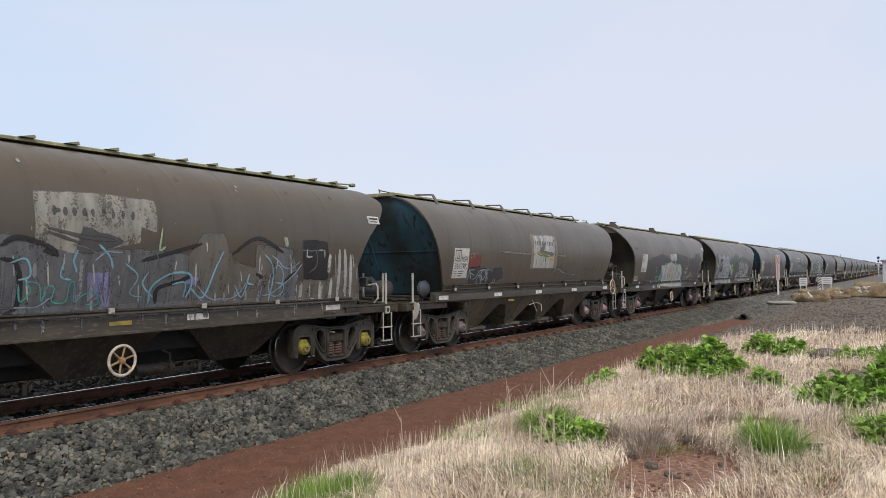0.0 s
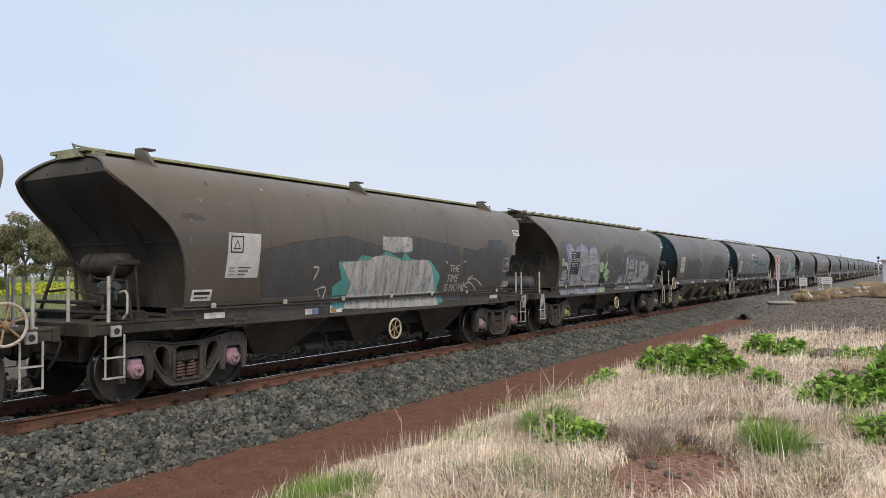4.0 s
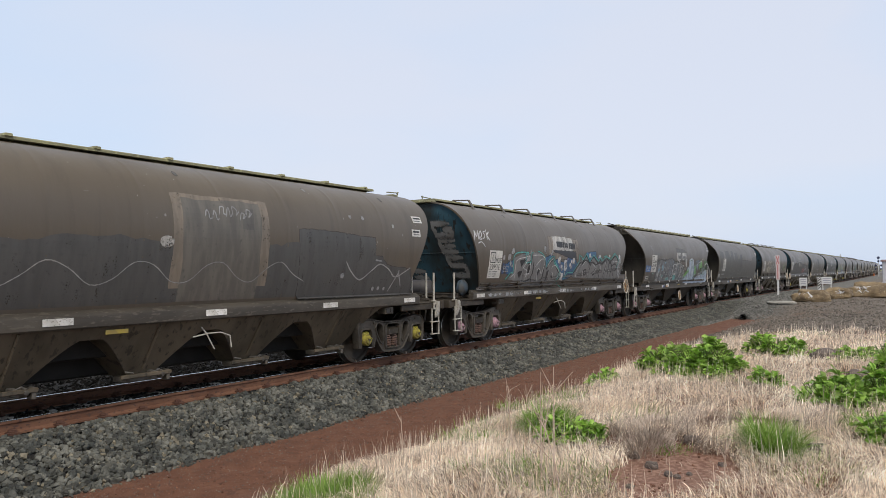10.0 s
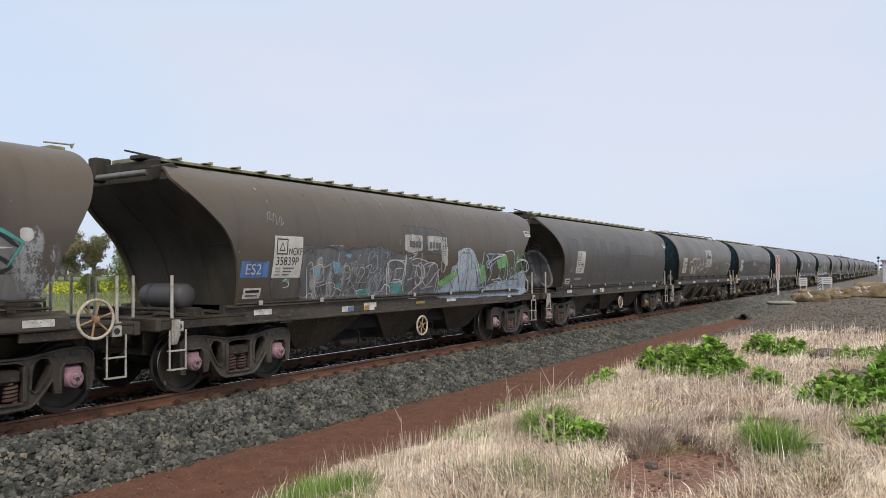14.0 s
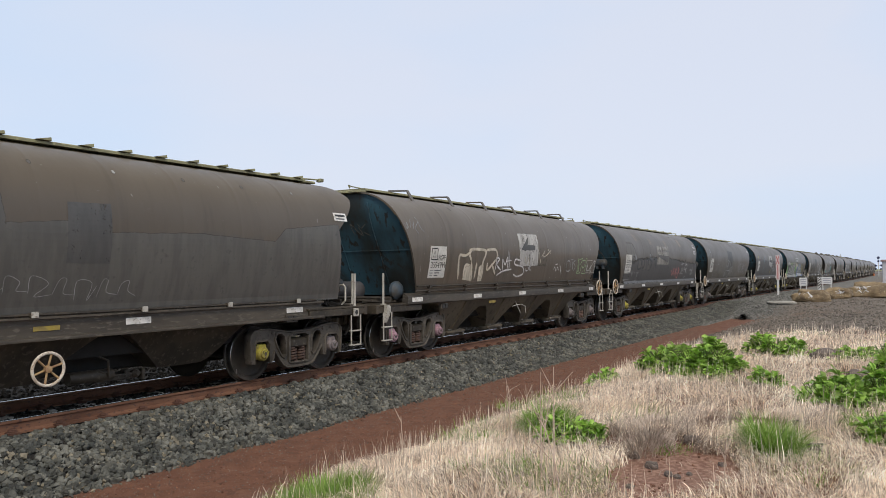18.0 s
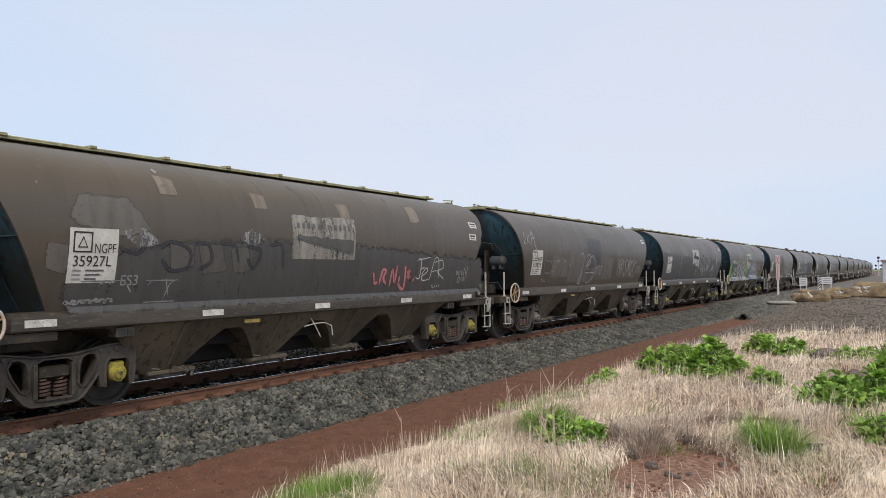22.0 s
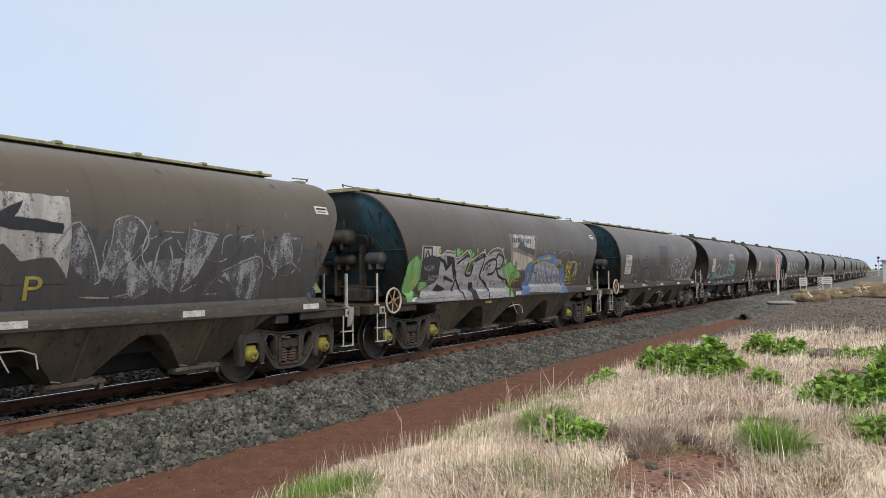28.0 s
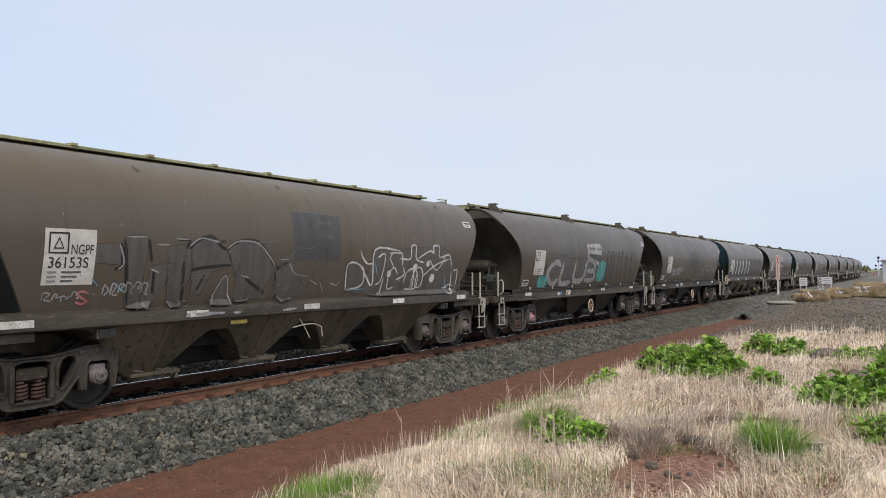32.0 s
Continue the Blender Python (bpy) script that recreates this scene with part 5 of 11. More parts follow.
def heading(spots, seed, spread):
    """The way the grass has been laid over by wind and rain, swirling slowly over the bank."""
    rng = np.random.default_rng(seed)
    return np.array([5.0 * noise.noise((p[0] * 0.55, p[1] * 0.55, 21.0)) + 2.0 * noise.noise((p[0] * 2.1, p[1] * 2.1, 5.0)) for p in spots]) - 0.6 + rng.normal(0, spread, len(spots))


BARE = [(-4.4, 5.05, 0.4, 0.36), (-1.72, 6.45, 0.54, 0.8), (-2.3, 7.4, 0.5, 0.35), (-0.55, 13.4, 0.6, 0.5), (-1.6, 8.9, 0.5, 0.35), (-1.15, 16.6, 0.7, 0.6)]


def bank_spots(seed, n, y0, y1):
    rng = np.random.default_rng(seed)
    out, hs = [], []
    while len(out) < n:
        y = rng.uniform(y0, y1)
        x = rng.uniform(-6.6, 0.05 * y + 0.35)
        u = x - track_x(y)
        edge = 4.38 + 0.55 * (1 - smooth(5.5, 8.0, y)) + 0.50 * smooth(5.5, 8.5, y) * (1 - smooth(13.0, 18.0, y)) + 0.45 * noise.noise((x * 0.6, y * 0.6, 9.0)) + 0.25 * noise.noise((x * 2.0, y * 2.0, 4.0))
        if u < edge or x < -0.98 * y:
            continue
        if any(((x - bx) / rx) ** 2 + ((y - by) / ry) ** 2 < 1 + 0.6 * noise.noise((x * 3, y * 3, 0)) for bx, by, rx, ry in BARE) and rng.random() < 0.99:
            continue
        if y > 22 + 2.5 * noise.noise((x * 0.8, y * 0.8, 6.0)):
            continue
        dens = 0.55 + 0.75 * noise.noise((x * 0.9, y * 0.9, 2.0)) + 0.35 * noise.noise((x * 3.1, y * 3.1, 5.0))
        if rng.random() > max(0.22, dens + 0.35):
            continue
        out.append((x, y, ground_z(x, y) - 0.01))
        hs.append((0.5 + 0.5 * min(1.0, max(0.0, 0.5 + noise.noise((x * 0.7, y * 0.7, 12.0))))) * (0.6 + 0.4 * smooth(edge, edge + 0.7, u)))
    return np.array(out), np.array(hs)


def outer_spots(seed, n):
    """The bank's grass beyond the well-seen part: behind and beside the standpoint."""
    rng = np.random.default_rng(seed)
    out = []
    while len(out) < n:
        x, y = rng.uniform(-6.0, 9.0), rng.uniform(-9.0, 24.0)
        if y > 3.9 and -0.98 * y < x < 0.05 * y + 0.35:
            continue
        if x - track_x(y) < 4.9 + 0.45 * noise.noise((x * 0.6, y * 0.6, 9.0)) or (x * x + y * y < 0.25):
            continue
        if rng.random() > 0.75 + 0.6 * noise.noise((x * 0.9, y * 0.9, 2.0)):
            continue
        out.append((x, y, ground_z(x, y) - 0.01))
    return np.array(out)


def build_grass():
    parts = {"straw": [[], [], 0], "dead": [[], [], 0]}
    for seed, n, y0, y1, w in ((31, 112000, 3.9, 9.5, 0.0027), (32, 60000, 9.5, 17, 0.0042), (33, 28000, 17, 25.5, 0.0060)):
        sp, hs = bank_spots(seed, n, y0, y1)
        rng = np.random.default_rng(seed + 50)
        kind = rng.random(n)
        h = hs * np.where(kind < 0.80, rng.uniform(0.10, 0.32, n), rng.uniform(0.12, 0.40, n)) * (0.78 if y0 < 9 else 0.85)
        lean = np.where(kind < 0.74, rng.uniform(1.0, 1.45, n), np.where(kind < 0.93, rng.uniform(0.5, 1.05, n), np.abs(rng.normal(0.25, 0.25, n))))
        way = heading(sp, seed + 9, 0.85)
        sp = sp + np.where(kind < 0.5, rng.uniform(0.0, 0.08, n), 0.0)[:, None] * np.array([0, 0, 1.0])
        grey = np.array([0.5 + 0.9 * noise.noise((p[0] * 0.8, p[1] * 0.8, 33.0)) + 1.1 * math.exp(-((p[0] + 2.0) / 0.45) ** 2 - ((p[1] - 7.2) / 0.8) ** 2) for p in sp]) + rng.normal(0, 0.22, n) > 0.94
        for key, pick in (("straw", ~grey), ("dead", grey)):
            v, f = blades(seed, sp[pick], h[pick], w * np.where(rng.random(pick.sum()) < 0.3, rng.uniform(1.3, 2.1, pick.sum()), rng.uniform(0.5, 1.0, pick.sum())), lean[pick], way[pick])
            vs, fs, base = parts[key]
            vs.append(v)
            fs.append(f + base)
            parts[key][2] += len(v)
    for seed, n, y0, y1, w in ((35, 2600, 3.9, 9.5, 0.0023), (36, 3200, 9.5, 17, 0.0030), (37, 1800, 17, 25.5, 0.0048)):          # stiff pale stems above the mat
        sp, hs = bank_spots(seed, n, y0, y1)
        rng = np.random.default_rng(seed)
        v, f = blades(seed, sp, rng.uniform(0.22, 0.46, n) * (0.75 + 0.25 * hs), np.full(n, w), np.abs(rng.normal(0.25, 0.22, n)), heading(sp, seed, 1.0))
        parts["straw"][0].append(v)
        parts["straw"][1].append(f + parts["straw"][2])
        parts["straw"][2] += len(v)
    sp = outer_spots(41, 60000)
    rng = np.random.default_rng(42)
    v, f = blades(41, sp, rng.uniform(0.08, 0.28, len(sp)), rng.uniform(0.004, 0.008, len(sp)), rng.uniform(0.2, 1.3, len(sp)), heading(sp, 43, 1.2))
    parts["straw"][0].append(v)
    parts["straw"][1].append(f + parts["straw"][2])
    me = quick_mesh("dry_grass", np.concatenate(parts["straw"][0]), np.concatenate(parts["straw"][1]), STRAW)
    tagged(new("dry_grass", me), "pale dry straw-coloured grass matted over the bank", "grass", kind="stuff")
    me = quick_mesh("dead_grass", np.concatenate(parts["dead"][0]), np.concatenate(parts["dead"][1]), DEAD_STRAW)
    tagged(new("dead_grass", me), "grey-brown dead grass patches among pale straw", "grass", kind="stuff")


build_grass()


def tuft(x, y, r, n, h, seed, mat=GREEN_BLADE, label="tuft of long bright green grass among straw", w=0.0042):
    rng = np.random.default_rng(seed)
    a, d = rng.uniform(0, 2 * np.pi, n), r * np.sqrt(rng.random(n))
    sp = np.stack([x + d * np.cos(a), y + d * np.sin(a), np.zeros(n)], -1)
    for p in sp:
        p[2] = ground_z(p[0], p[1]) - 0.01
    v, f = blades(seed, sp, rng.uniform(0.45, 1.0, n) * h, w * rng.uniform(0.6, 1.3, n), np.abs(rng.normal(0.95, 0.35, n)), np.where(rng.random(n) < 0.6, a, -0.5 + rng.normal(0, 0.7, n)))
    tagged(new("grass_tuft", quick_mesh("grass_tuft", v, f, mat)), label, "grass", kind="stuff")


for i, (x, y, r, n, h) in enumerate([(-1.08, 7.5, 0.22, 900, 0.52), (-1.22, 8.0, 0.2, 380, 0.44), (-4.40, 5.05, 0.40, 2400, 0.34), (-4.0, 4.7, 0.35, 1500, 0.32), (-2.5, 5.7, 0.5, 500, 0.26),
                                     (-4.45, 10.5, 0.35, 420, 0.42), (-3.2, 5.9, 0.4, 260, 0.22), (-2.42, 21.3, 0.9, 700, 0.22), (-0.3, 8.9, 0.3, 500, 0.38), (-5.0, 8.6, 0.5, 260, 0.3),
                                     (-2.7, 8.6, 0.5, 220, 0.2), (-0.75, 7.0, 0.5, 300, 0.18), (-2.6, 12.0, 0.4, 300, 0.28), (-0.4, 19.5, 0.9, 400, 0.2), (-5.4, 12.5, 0.4, 160, 0.3), (-3.42, 7.75, 0.26, 700, 0.40), (-5.2, 9.4, 0.22, 200, 0.24), (-5.7, 11.4, 0.3, 240, 0.24), (-1.95, 7.25, 0.2, 120, 0.10), (-2.75, 9.2, 0.2, 140, 0.2), (-3.75, 8.35, 0.26, 1100, 0.42), (-4.3, 7.75, 0.25, 300, 0.26)]):
    tuft(x, y, r, n, h, 100 + i)


LEAF_EDGE = ((0.0, 0.10), (0.14, 0.20), (0.30, 0.70), (0.42, 0.62), (0.56, 1.0), (0.68, 0.78), (0.82, 0.84), (0.93, 0.44), (1.0, 0.03))


def leaf_cloud(rng, n, cx, cy, rx, ry, h, size):
    """Rosettes of long lobed leaves that rise from their crowns and arch over outwards."""
    v, f = [], []
    m = len(LEAF_EDGE)
    quads = [q for i in range(m - 1) for q in ((3 * i, 3 * i + 1, 3 * i + 4), (3 * i, 3 * i + 4, 3 * i + 3), (3 * i + 1, 3 * i + 2, 3 * i + 5), (3 * i + 1, 3 * i + 5, 3 * i + 4))]
    left = n
    while left > 0:
        a, d = rng.uniform(0, 2 * math.pi), math.sqrt(rng.random())
        x, y = cx + rx * d * math.cos(a), cy + ry * d * math.sin(a)
        lumpy = noise.noise((x * 3.0, y * 3.0, 3.0)) + 0.5 * noise.noise((x * 7.0, y * 7.0, 6.0))
        if lumpy < -0.12 and rng.random() < 0.85:
            left -= 2
            continue
        k = int(rng.integers(7, 15))
        left -= k
        crown = h * math.sqrt(max(0.05, 1 - d * d * 0.9)) * (0.8 + 0.8 * lumpy)
        foot = Vector((x, y, ground_z(x, y) + max(0.02, crown * rng.uniform(0.2, 0.85))))
        for _ in range(k):
            az = rng.uniform(0, 2 * math.pi) if rng.random() < 0.6 else a + rng.normal(0, 0.8)
            length = size * rng.uniform(1.2, 2.7)
            rise, droop = rng.uniform(0.55, 1.45), rng.uniform(0.4, 1.7)
            half = length * rng.uniform(0.20, 0.33)
            go, side = Vector((math.cos(az), math.sin(az), 0)), Vector((-math.sin(az), math.cos(az), 0))
            tip, curl = rng.normal(0, 0.35), rng.uniform(0.25, 0.6)
            p, base, t0 = foot.copy(), len(v), 0.0
            for t, w in LEAF_EDGE:
                e = rise - droop * t
                p = p + (go * math.cos(e) + Vector((0, 0, math.sin(e)))) * (length * (t - t0))
                t0 = t
                up = Vector((0, 0, math.cos(e))) - go * math.sin(e)
                s2 = (side + up * tip).normalized()
                lift = up * (half * w * curl)
                v += [p - s2 * (half * w * rng.uniform(0.8, 1.2)) + lift, p, p + s2 * (half * w * rng.uniform(0.8, 1.2)) + lift]
            f += [(base + i, base + j, base + l) for i, j, l in quads]
    return np.array([tuple(p) for p in v]), np.array(f)


def weed(x, y, rx, ry, h, n, seed, size=0.10):
    rng = np.random.default_rng(seed)
    v, f = leaf_cloud(rng, n, x, y, rx, ry, h, size)
    w = empty_thing("weed_clump", "leafy bright green weed growing in dry grass", "weed", "weeds on the bank")
    w.location = (0, 0, 0)
    part("foliage", quick_mesh("foliage", v, f, LEAF), w)
    s = Shape()
    for _ in range(max(6, n // 14)):
        a, d = rng.uniform(0, 2 * math.pi), math.sqrt(rng.random())
        px, py = x + rx * d * math.cos(a), y + ry * d * math.sin(a)
        z0 = ground_z(x + 0.3 * (px - x), y + 0.3 * (py - y)) - 0.02
        s.tube([(x + 0.3 * (px - x), y + 0.3 * (py - y), z0), (x + 0.7 * (px - x), y + 0.7 * (py - y), z0 + h * 0.4), (px, py, z0 + h * 0.75)], 0.006, 4)
    part("stalk", s.done("stalk", STEM), w, "thin green stems")


STEM = surface("weed_stem", (0.10, 0.16, 0.04), (0.14, 0.15, 0.06), 8.0, 0.7, 0, 0.0)
for i, (x, y, rx, ry, h, n, size) in enumerate([
        (-3.85, 14.3, 0.62, 0.6, 0.48, 300, 0.125), (-2.95, 13.0, 0.70, 0.7, 0.52, 400, 0.125), (-2.85, 12.3, 0.4, 0.3, 0.24, 90, 0.11), (-3.55, 13.3, 0.35, 0.3, 0.26, 80, 0.11),
        (-2.25, 15.9, 0.60, 0.6, 0.45, 260, 0.12), (-1.75, 11.85, 0.24, 0.24, 0.26, 60, 0.10), (-0.80, 10.7, 0.50, 0.5, 0.34, 210, 0.12), (-0.24, 10.9, 0.50, 0.5, 0.42, 230, 0.12),
        (-0.62, 10.5, 0.36, 0.4, 0.24, 110, 0.10), (-0.10, 8.3, 0.36, 0.3, 0.34, 130, 0.10), (-2.98, 7.2, 0.40, 0.34, 0.30, 210, 0.075), (-2.68, 7.2, 0.2, 0.2, 0.18, 60, 0.06),
        (-0.85, 15.6, 0.85, 0.6, 0.24, 200, 0.10), (-0.05, 13.6, 0.5, 0.6, 0.6, 240, 0.13), (-4.75, 13.2, 0.3, 0.25, 0.28, 60, 0.10), (-3.35, 7.6, 0.22, 0.2, 0.24, 60, 0.07)]):
    weed(x, y, rx * 0.86, ry * 0.86, h * 1.12, int(n * 3.2), 200 + i, size * 0.60)


def dead_brush(x, y, r, n, seed):
    """A tangle of grey dead twigs pressed into the grass."""
    rng = np.random.default_rng(seed)
    a, d = rng.uniform(0, 2 * np.pi, n), r * np.sqrt(rng.random(n))
    sp = np.stack([x + d * np.cos(a), y + 1.5 * d * np.sin(a), np.zeros(n)], -1)
    for p in sp:
        p[2] = ground_z(p[0], p[1]) + rng.uniform(0.0, 0.12)
    v, f = blades(seed, sp, rng.uniform(0.05, 0.17, n), rng.uniform(0.0014, 0.0028, n), rng.uniform(0.3, 1.4, n))
    tagged(new("dead_brush", quick_mesh("dead_brush", v, f, BRUSH)), "tangle of grey dead twigs in straw", "dead plant", kind="stuff")


BRUSH = surface("grey_dead_twigs", (0.30, 0.24, 0.195), (0.52, 0.43, 0.36), 3.0, 0.8, 0, 0.0, 0.01, None, island=0.5)
for i, (x, y, r, n) in enumerate([(-2.28, 7.75, 0.40, 2200), (-1.95, 8.6, 0.30, 700), (-2.15, 7.1, 0.26, 900), (-0.95, 8.9, 0.3, 450), (-3.5, 7.9, 0.22, 260), (-4.2, 6.3, 0.22, 220), (-0.9, 12.2, 0.5, 500), (-2.5, 11.6, 0.5, 420)]):
    dead_brush(x, y, r, n, 700 + i)


def dead_stalk(x, y, h, seed):
    rr = random.Random(seed)
    z = ground_z(x, y) - 0.02
    s = Shape()
    dx, dy = rr.uniform(-0.12, 0.12), rr.uniform(-0.12, 0.12)
    top = (x + dx, y + dy, z + h)
    s.tube([(x, y, z), (x + dx * 0.4, y + dy * 0.4, z + h * 0.5), top], 0.007, 5, True, 0, 0.003)
    for k in range(rr.randint(2, 5)):
        t = rr.uniform(0.35, 0.9)
        p = (x + dx * t, y + dy * t, z + h * t)
        s.tube([p, (p[0] + rr.uniform(-0.14, 0.14), p[1] + rr.uniform(-0.14, 0.14), p[2] + rr.uniform(0.08, 0.22))], 0.0045, 4, True, 0, 0.002)
    tagged(new("dead_stalk", s.done("dead_stalk", TWIG)), "thin dead brown weed stalk standing in straw", "dead plant", "dead stalks on the bank")


for i, (x, y, h) in enumerate([(-2.55, 5.6, 0.95), (-2.35, 5.4, 1.0), (-2.7, 5.9, 0.8), (-4.6, 6.6, 0.5), (-4.9, 9.8, 0.55), (-3.3, 6.6, 0.7), (-4.1, 8.6, 0.55), (-1.2, 5.9, 0.5), (-5.5, 10.9, 0.4), (-2.2, 5.2, 0.7)]):
    dead_stalk(x, y, h, 300 + i)


def lump(name, label, category, x, y, rx, ry, rz, mat, seed, sink=0.25, rough=0.25, turn=0.0, group=""):
    """A worn rock: a noise-shaped ball with a flat foot."""
    bm = bmesh.new()
    bmesh.ops.create_icosphere(bm, subdivisions=4, radius=1)
    for v in bm.verts:
        n = noise.noise(v.co * 1.3 + Vector((seed, 0, 0))) * rough + noise.noise(v.co * 3.5 + Vector((0, seed, 0))) * rough * 0.4
        v.co = Vector([math.copysign(abs(c) ** 0.75, c) for c in v.co]) * (1 + n)
        v.co = Vector((v.co.x * rx, v.co.y * ry, v.co.z * rz))
    me = bpy.data.meshes.new(name)
    bm.to_mesh(me)
    bm.free()
    me.materials.append(mat)
    me.shade_smooth()
    ob = new(name, me)
    ob.matrix_world = pose(x, y, ground_z(x, y) + rz * (1 - sink), 0, 0, turn)
    return tagged(ob, label, category, group)


b1 = lump("boulder", "long ochre boulder with white painted marks", "boulder", -4.25, 43.6, 0.86, 0.5, 0.37, BOULDER, 1.7, 0.15, 0.42, -8, "boulders beside the line")
b2 = lump("boulder", "rounded ochre boulder with white painted marks", "boulder", -3.35, 48.2, 0.66, 0.5, 0.33, BOULDER, 4.2, 0.15, 0.42, 10, "boulders beside the line")
b3 = lump("boulder", "large ochre boulder with pale painted lettering", "boulder", -1.95, 50.6, 0.98, 0.6, 0.47, BOULDER, 7.9, 0.15, 0.42, 5, "boulders beside the line")
b4 = lump("boulder", "low ochre boulder in rough grass", "boulder", -0.1, 51.2, 1.1, 0.5, 0.25, BOULDER, 9.4, 0.15, 0.42, -6, "boulders beside the line")
bpy.context.view_layer.update()


def painted_marks(ob, lines):
    """White brush marks that cling to a boulder's face towards the line of sight; lines of (x, z) in its own space."""
    s = Shape()
    for pts in lines:
        v = []
        for i in range(len(pts) - 1):
            for k in range(5):
                x = pts[i][0] + (pts[i + 1][0] - pts[i][0]) * k / 4
                z = pts[i][1] + (pts[i + 1][1] - pts[i][1]) * k / 4
                for d in (-0.022, 0.022):
                    hit, p, n, _ = ob.ray_cast((x + d, -3, z + d), (0, 1, 0))
                    if hit:
                        v.append(p + n * 0.012)
        v = v[:len(v) // 2 * 2]
        if len(v) > 3:
            s.add(v, [(2 * i, 2 * i + 1, 2 * i + 3, 2 * i + 2) for i in range(len(v) // 2 - 1)])
    part("painted_mark", s.done("painted_mark", SIGN_WHITE, smooth=False), ob, "white brushed paint marks")


painted_marks(b1, [[(-0.3, 0.1), (-0.1, 0.22), (0.05, 0.0), (-0.1, -0.12)], [(-0.62, 0.12), (-0.5, 0.2), (-0.48, 0.05)], [(0.0, 0.12), (0.12, -0.05)]])
painted_marks(b2, [[(-0.2, 0.12), (0.0, 0.2), (0.15, 0.1), (0.3, 0.15)], [(-0.15, 0.05), (0.25, 0.06)], [(0.0, 0.24), (0.1, 0.02)]])
painted_marks(b3, [[(-0.7, 0.22), (-0.2, 0.2), (0.1, 0.24)], [(-0.6, 0.1), (-0.5, 0.25), (-0.4, 0.08)], [(-0.3, 0.08), (-0.25, 0.26), (-0.1, 0.1)], [(-0.6, -0.08), (-0.5, 0.05), (-0.35, -0.1)], [(-0.25, -0.1), (-0.15, 0.05), (0.0, -0.06)]])
SOILSTONE = surface("field_stone", (0.10, 0.082, 0.074), (0.17, 0.135, 0.115), 14.0, 0.9, 0, 0.5, 0.02, (0.24, 0.20, 0.17))
for i, (x, y, r) in enumerate([(-1.84, 7.62, 0.07), (-2.5, 7.0, 0.06), (-1.6, 6.5, 0.022), (-1.75, 6.42, 0.034), (-1.42, 6.95, 0.03), (-1.93, 5.95, 0.026), (-1.35, 6.2, 0.02), (-1.57, 5.8, 0.024), (-1.66, 6.36, 0.026), (-1.0, 8.9, 0.09), (-0.6, 12.9, 0.16), (-1.3, 15.5, 0.2), (-0.75, 7.7, 0.09), (-2.2, 6.9, 0.05), (-1.95, 6.6, 0.045)]):
    lump("field_stone", "weathered brown stone half buried in the bank", "stone", x, y, r * 1.3, r, r * 0.75, SOILSTONE, 20.0 + i, 0.45, 0.3, i * 37.0, "stones on the bank")
lump("concrete_slab", "flat pale concrete slab lying on gravel", "slab", -5.6, 42.9, 0.72, 0.55, 0.09, CONCRETE, 3.3, 0.35, 0.12, 15)


def culvert():
    c = empty_thing("culvert_pipe", "dark round drain pipe end in the gravel bank", "pipe")
    s = Shape()
    n = 24
    prof = [(0.0, 0.150), (0.0, 0.132), (1.0, 0.132), (1.0, 0.150)]
    rings = [[(r * math.cos(a), y, r * math.sin(a)) for a in (2 * math.pi * k / n for k in range(n))] for y, r in prof]
    s.loft(rings + [rings[0]], True, False)
    # wall and added end plug coloured near black for shade inside the bore
    part("pipe_wall", s.done("pipe_wall", surface_cached("pipe_black", (0.022, 0.022, 0.022), (0.035, 0.033, 0.031), 6.0, 0.9, 0, 0.3)), c)
    s = Shape()
    s.loft([[(0.131 * math.cos(a), 0.7, 0.131 * math.sin(a)) for a in (2 * math.pi * k / n for k in range(n))], [(0.1 * math.cos(a), 0.8, 0.1 * math.sin(a)) for a in (2 * math.pi * k / n for k in range(n))]])
    part("silt", s.done("silt", BLACK), c)
    c.matrix_world = pose(-6.62, 37.6, ground_z(-6.62, 37.6) + 0.125, -4, 0, 10)


culvert()


def track_post():
    """White marker post with a red and white board beside the line."""
    x, y = -7.59, 56.4
    p = empty_thing("marker_post", "white post with narrow red and white board", "sign")
    z = ground_z(x, y)
    s = Shape().box(-0.065, 0.065, -0.05, 0.05, 0, 2.72, 0.012)
    part("post", s.done("post", SIGN_WHITE), p)
    s = Shape().box(-0.125, 0.125, -0.09, -0.055, 1.05, 2.78, 0.01)
    b = part("board", s.done("board", surface_cached("board_pink", (0.60, 0.50, 0.50), (0.52, 0.42, 0.42), 5.0, 0.6, 0, 0.0)), p, "pale board")
    for name, pts in (("cross", [(-0.08, 2.15), (0.08, 2.70)]), ("cross", [(0.08, 2.15), (-0.08, 2.70)]), ("stripe", [(0.0, 1.12), (0.0, 2.1)])):
        (x0, z0), (x1, z1) = pts
        s = Shape()
        dx = 0.032
        s.add([(x0 - dx, -0.094, z0), (x0 + dx, -0.094, z0), (x1 + dx, -0.094, z1), (x1 - dx, -0.094, z1), (x0 - dx, -0.091, z0), (x0 + dx, -0.091, z0), (x1 + dx, -0.091, z1), (x1 - dx, -0.091, z1)],
              [(0, 1, 2, 3), (7, 6, 5, 4), (0, 4, 5, 1), (1, 5, 6, 2), (2, 6, 7, 3), (3, 7, 4, 0)])
        part(name, s.done(name, SIGN_RED), b, "red painted bar")
    p.matrix_world = pose(x, y, z, 0, 0, 8)


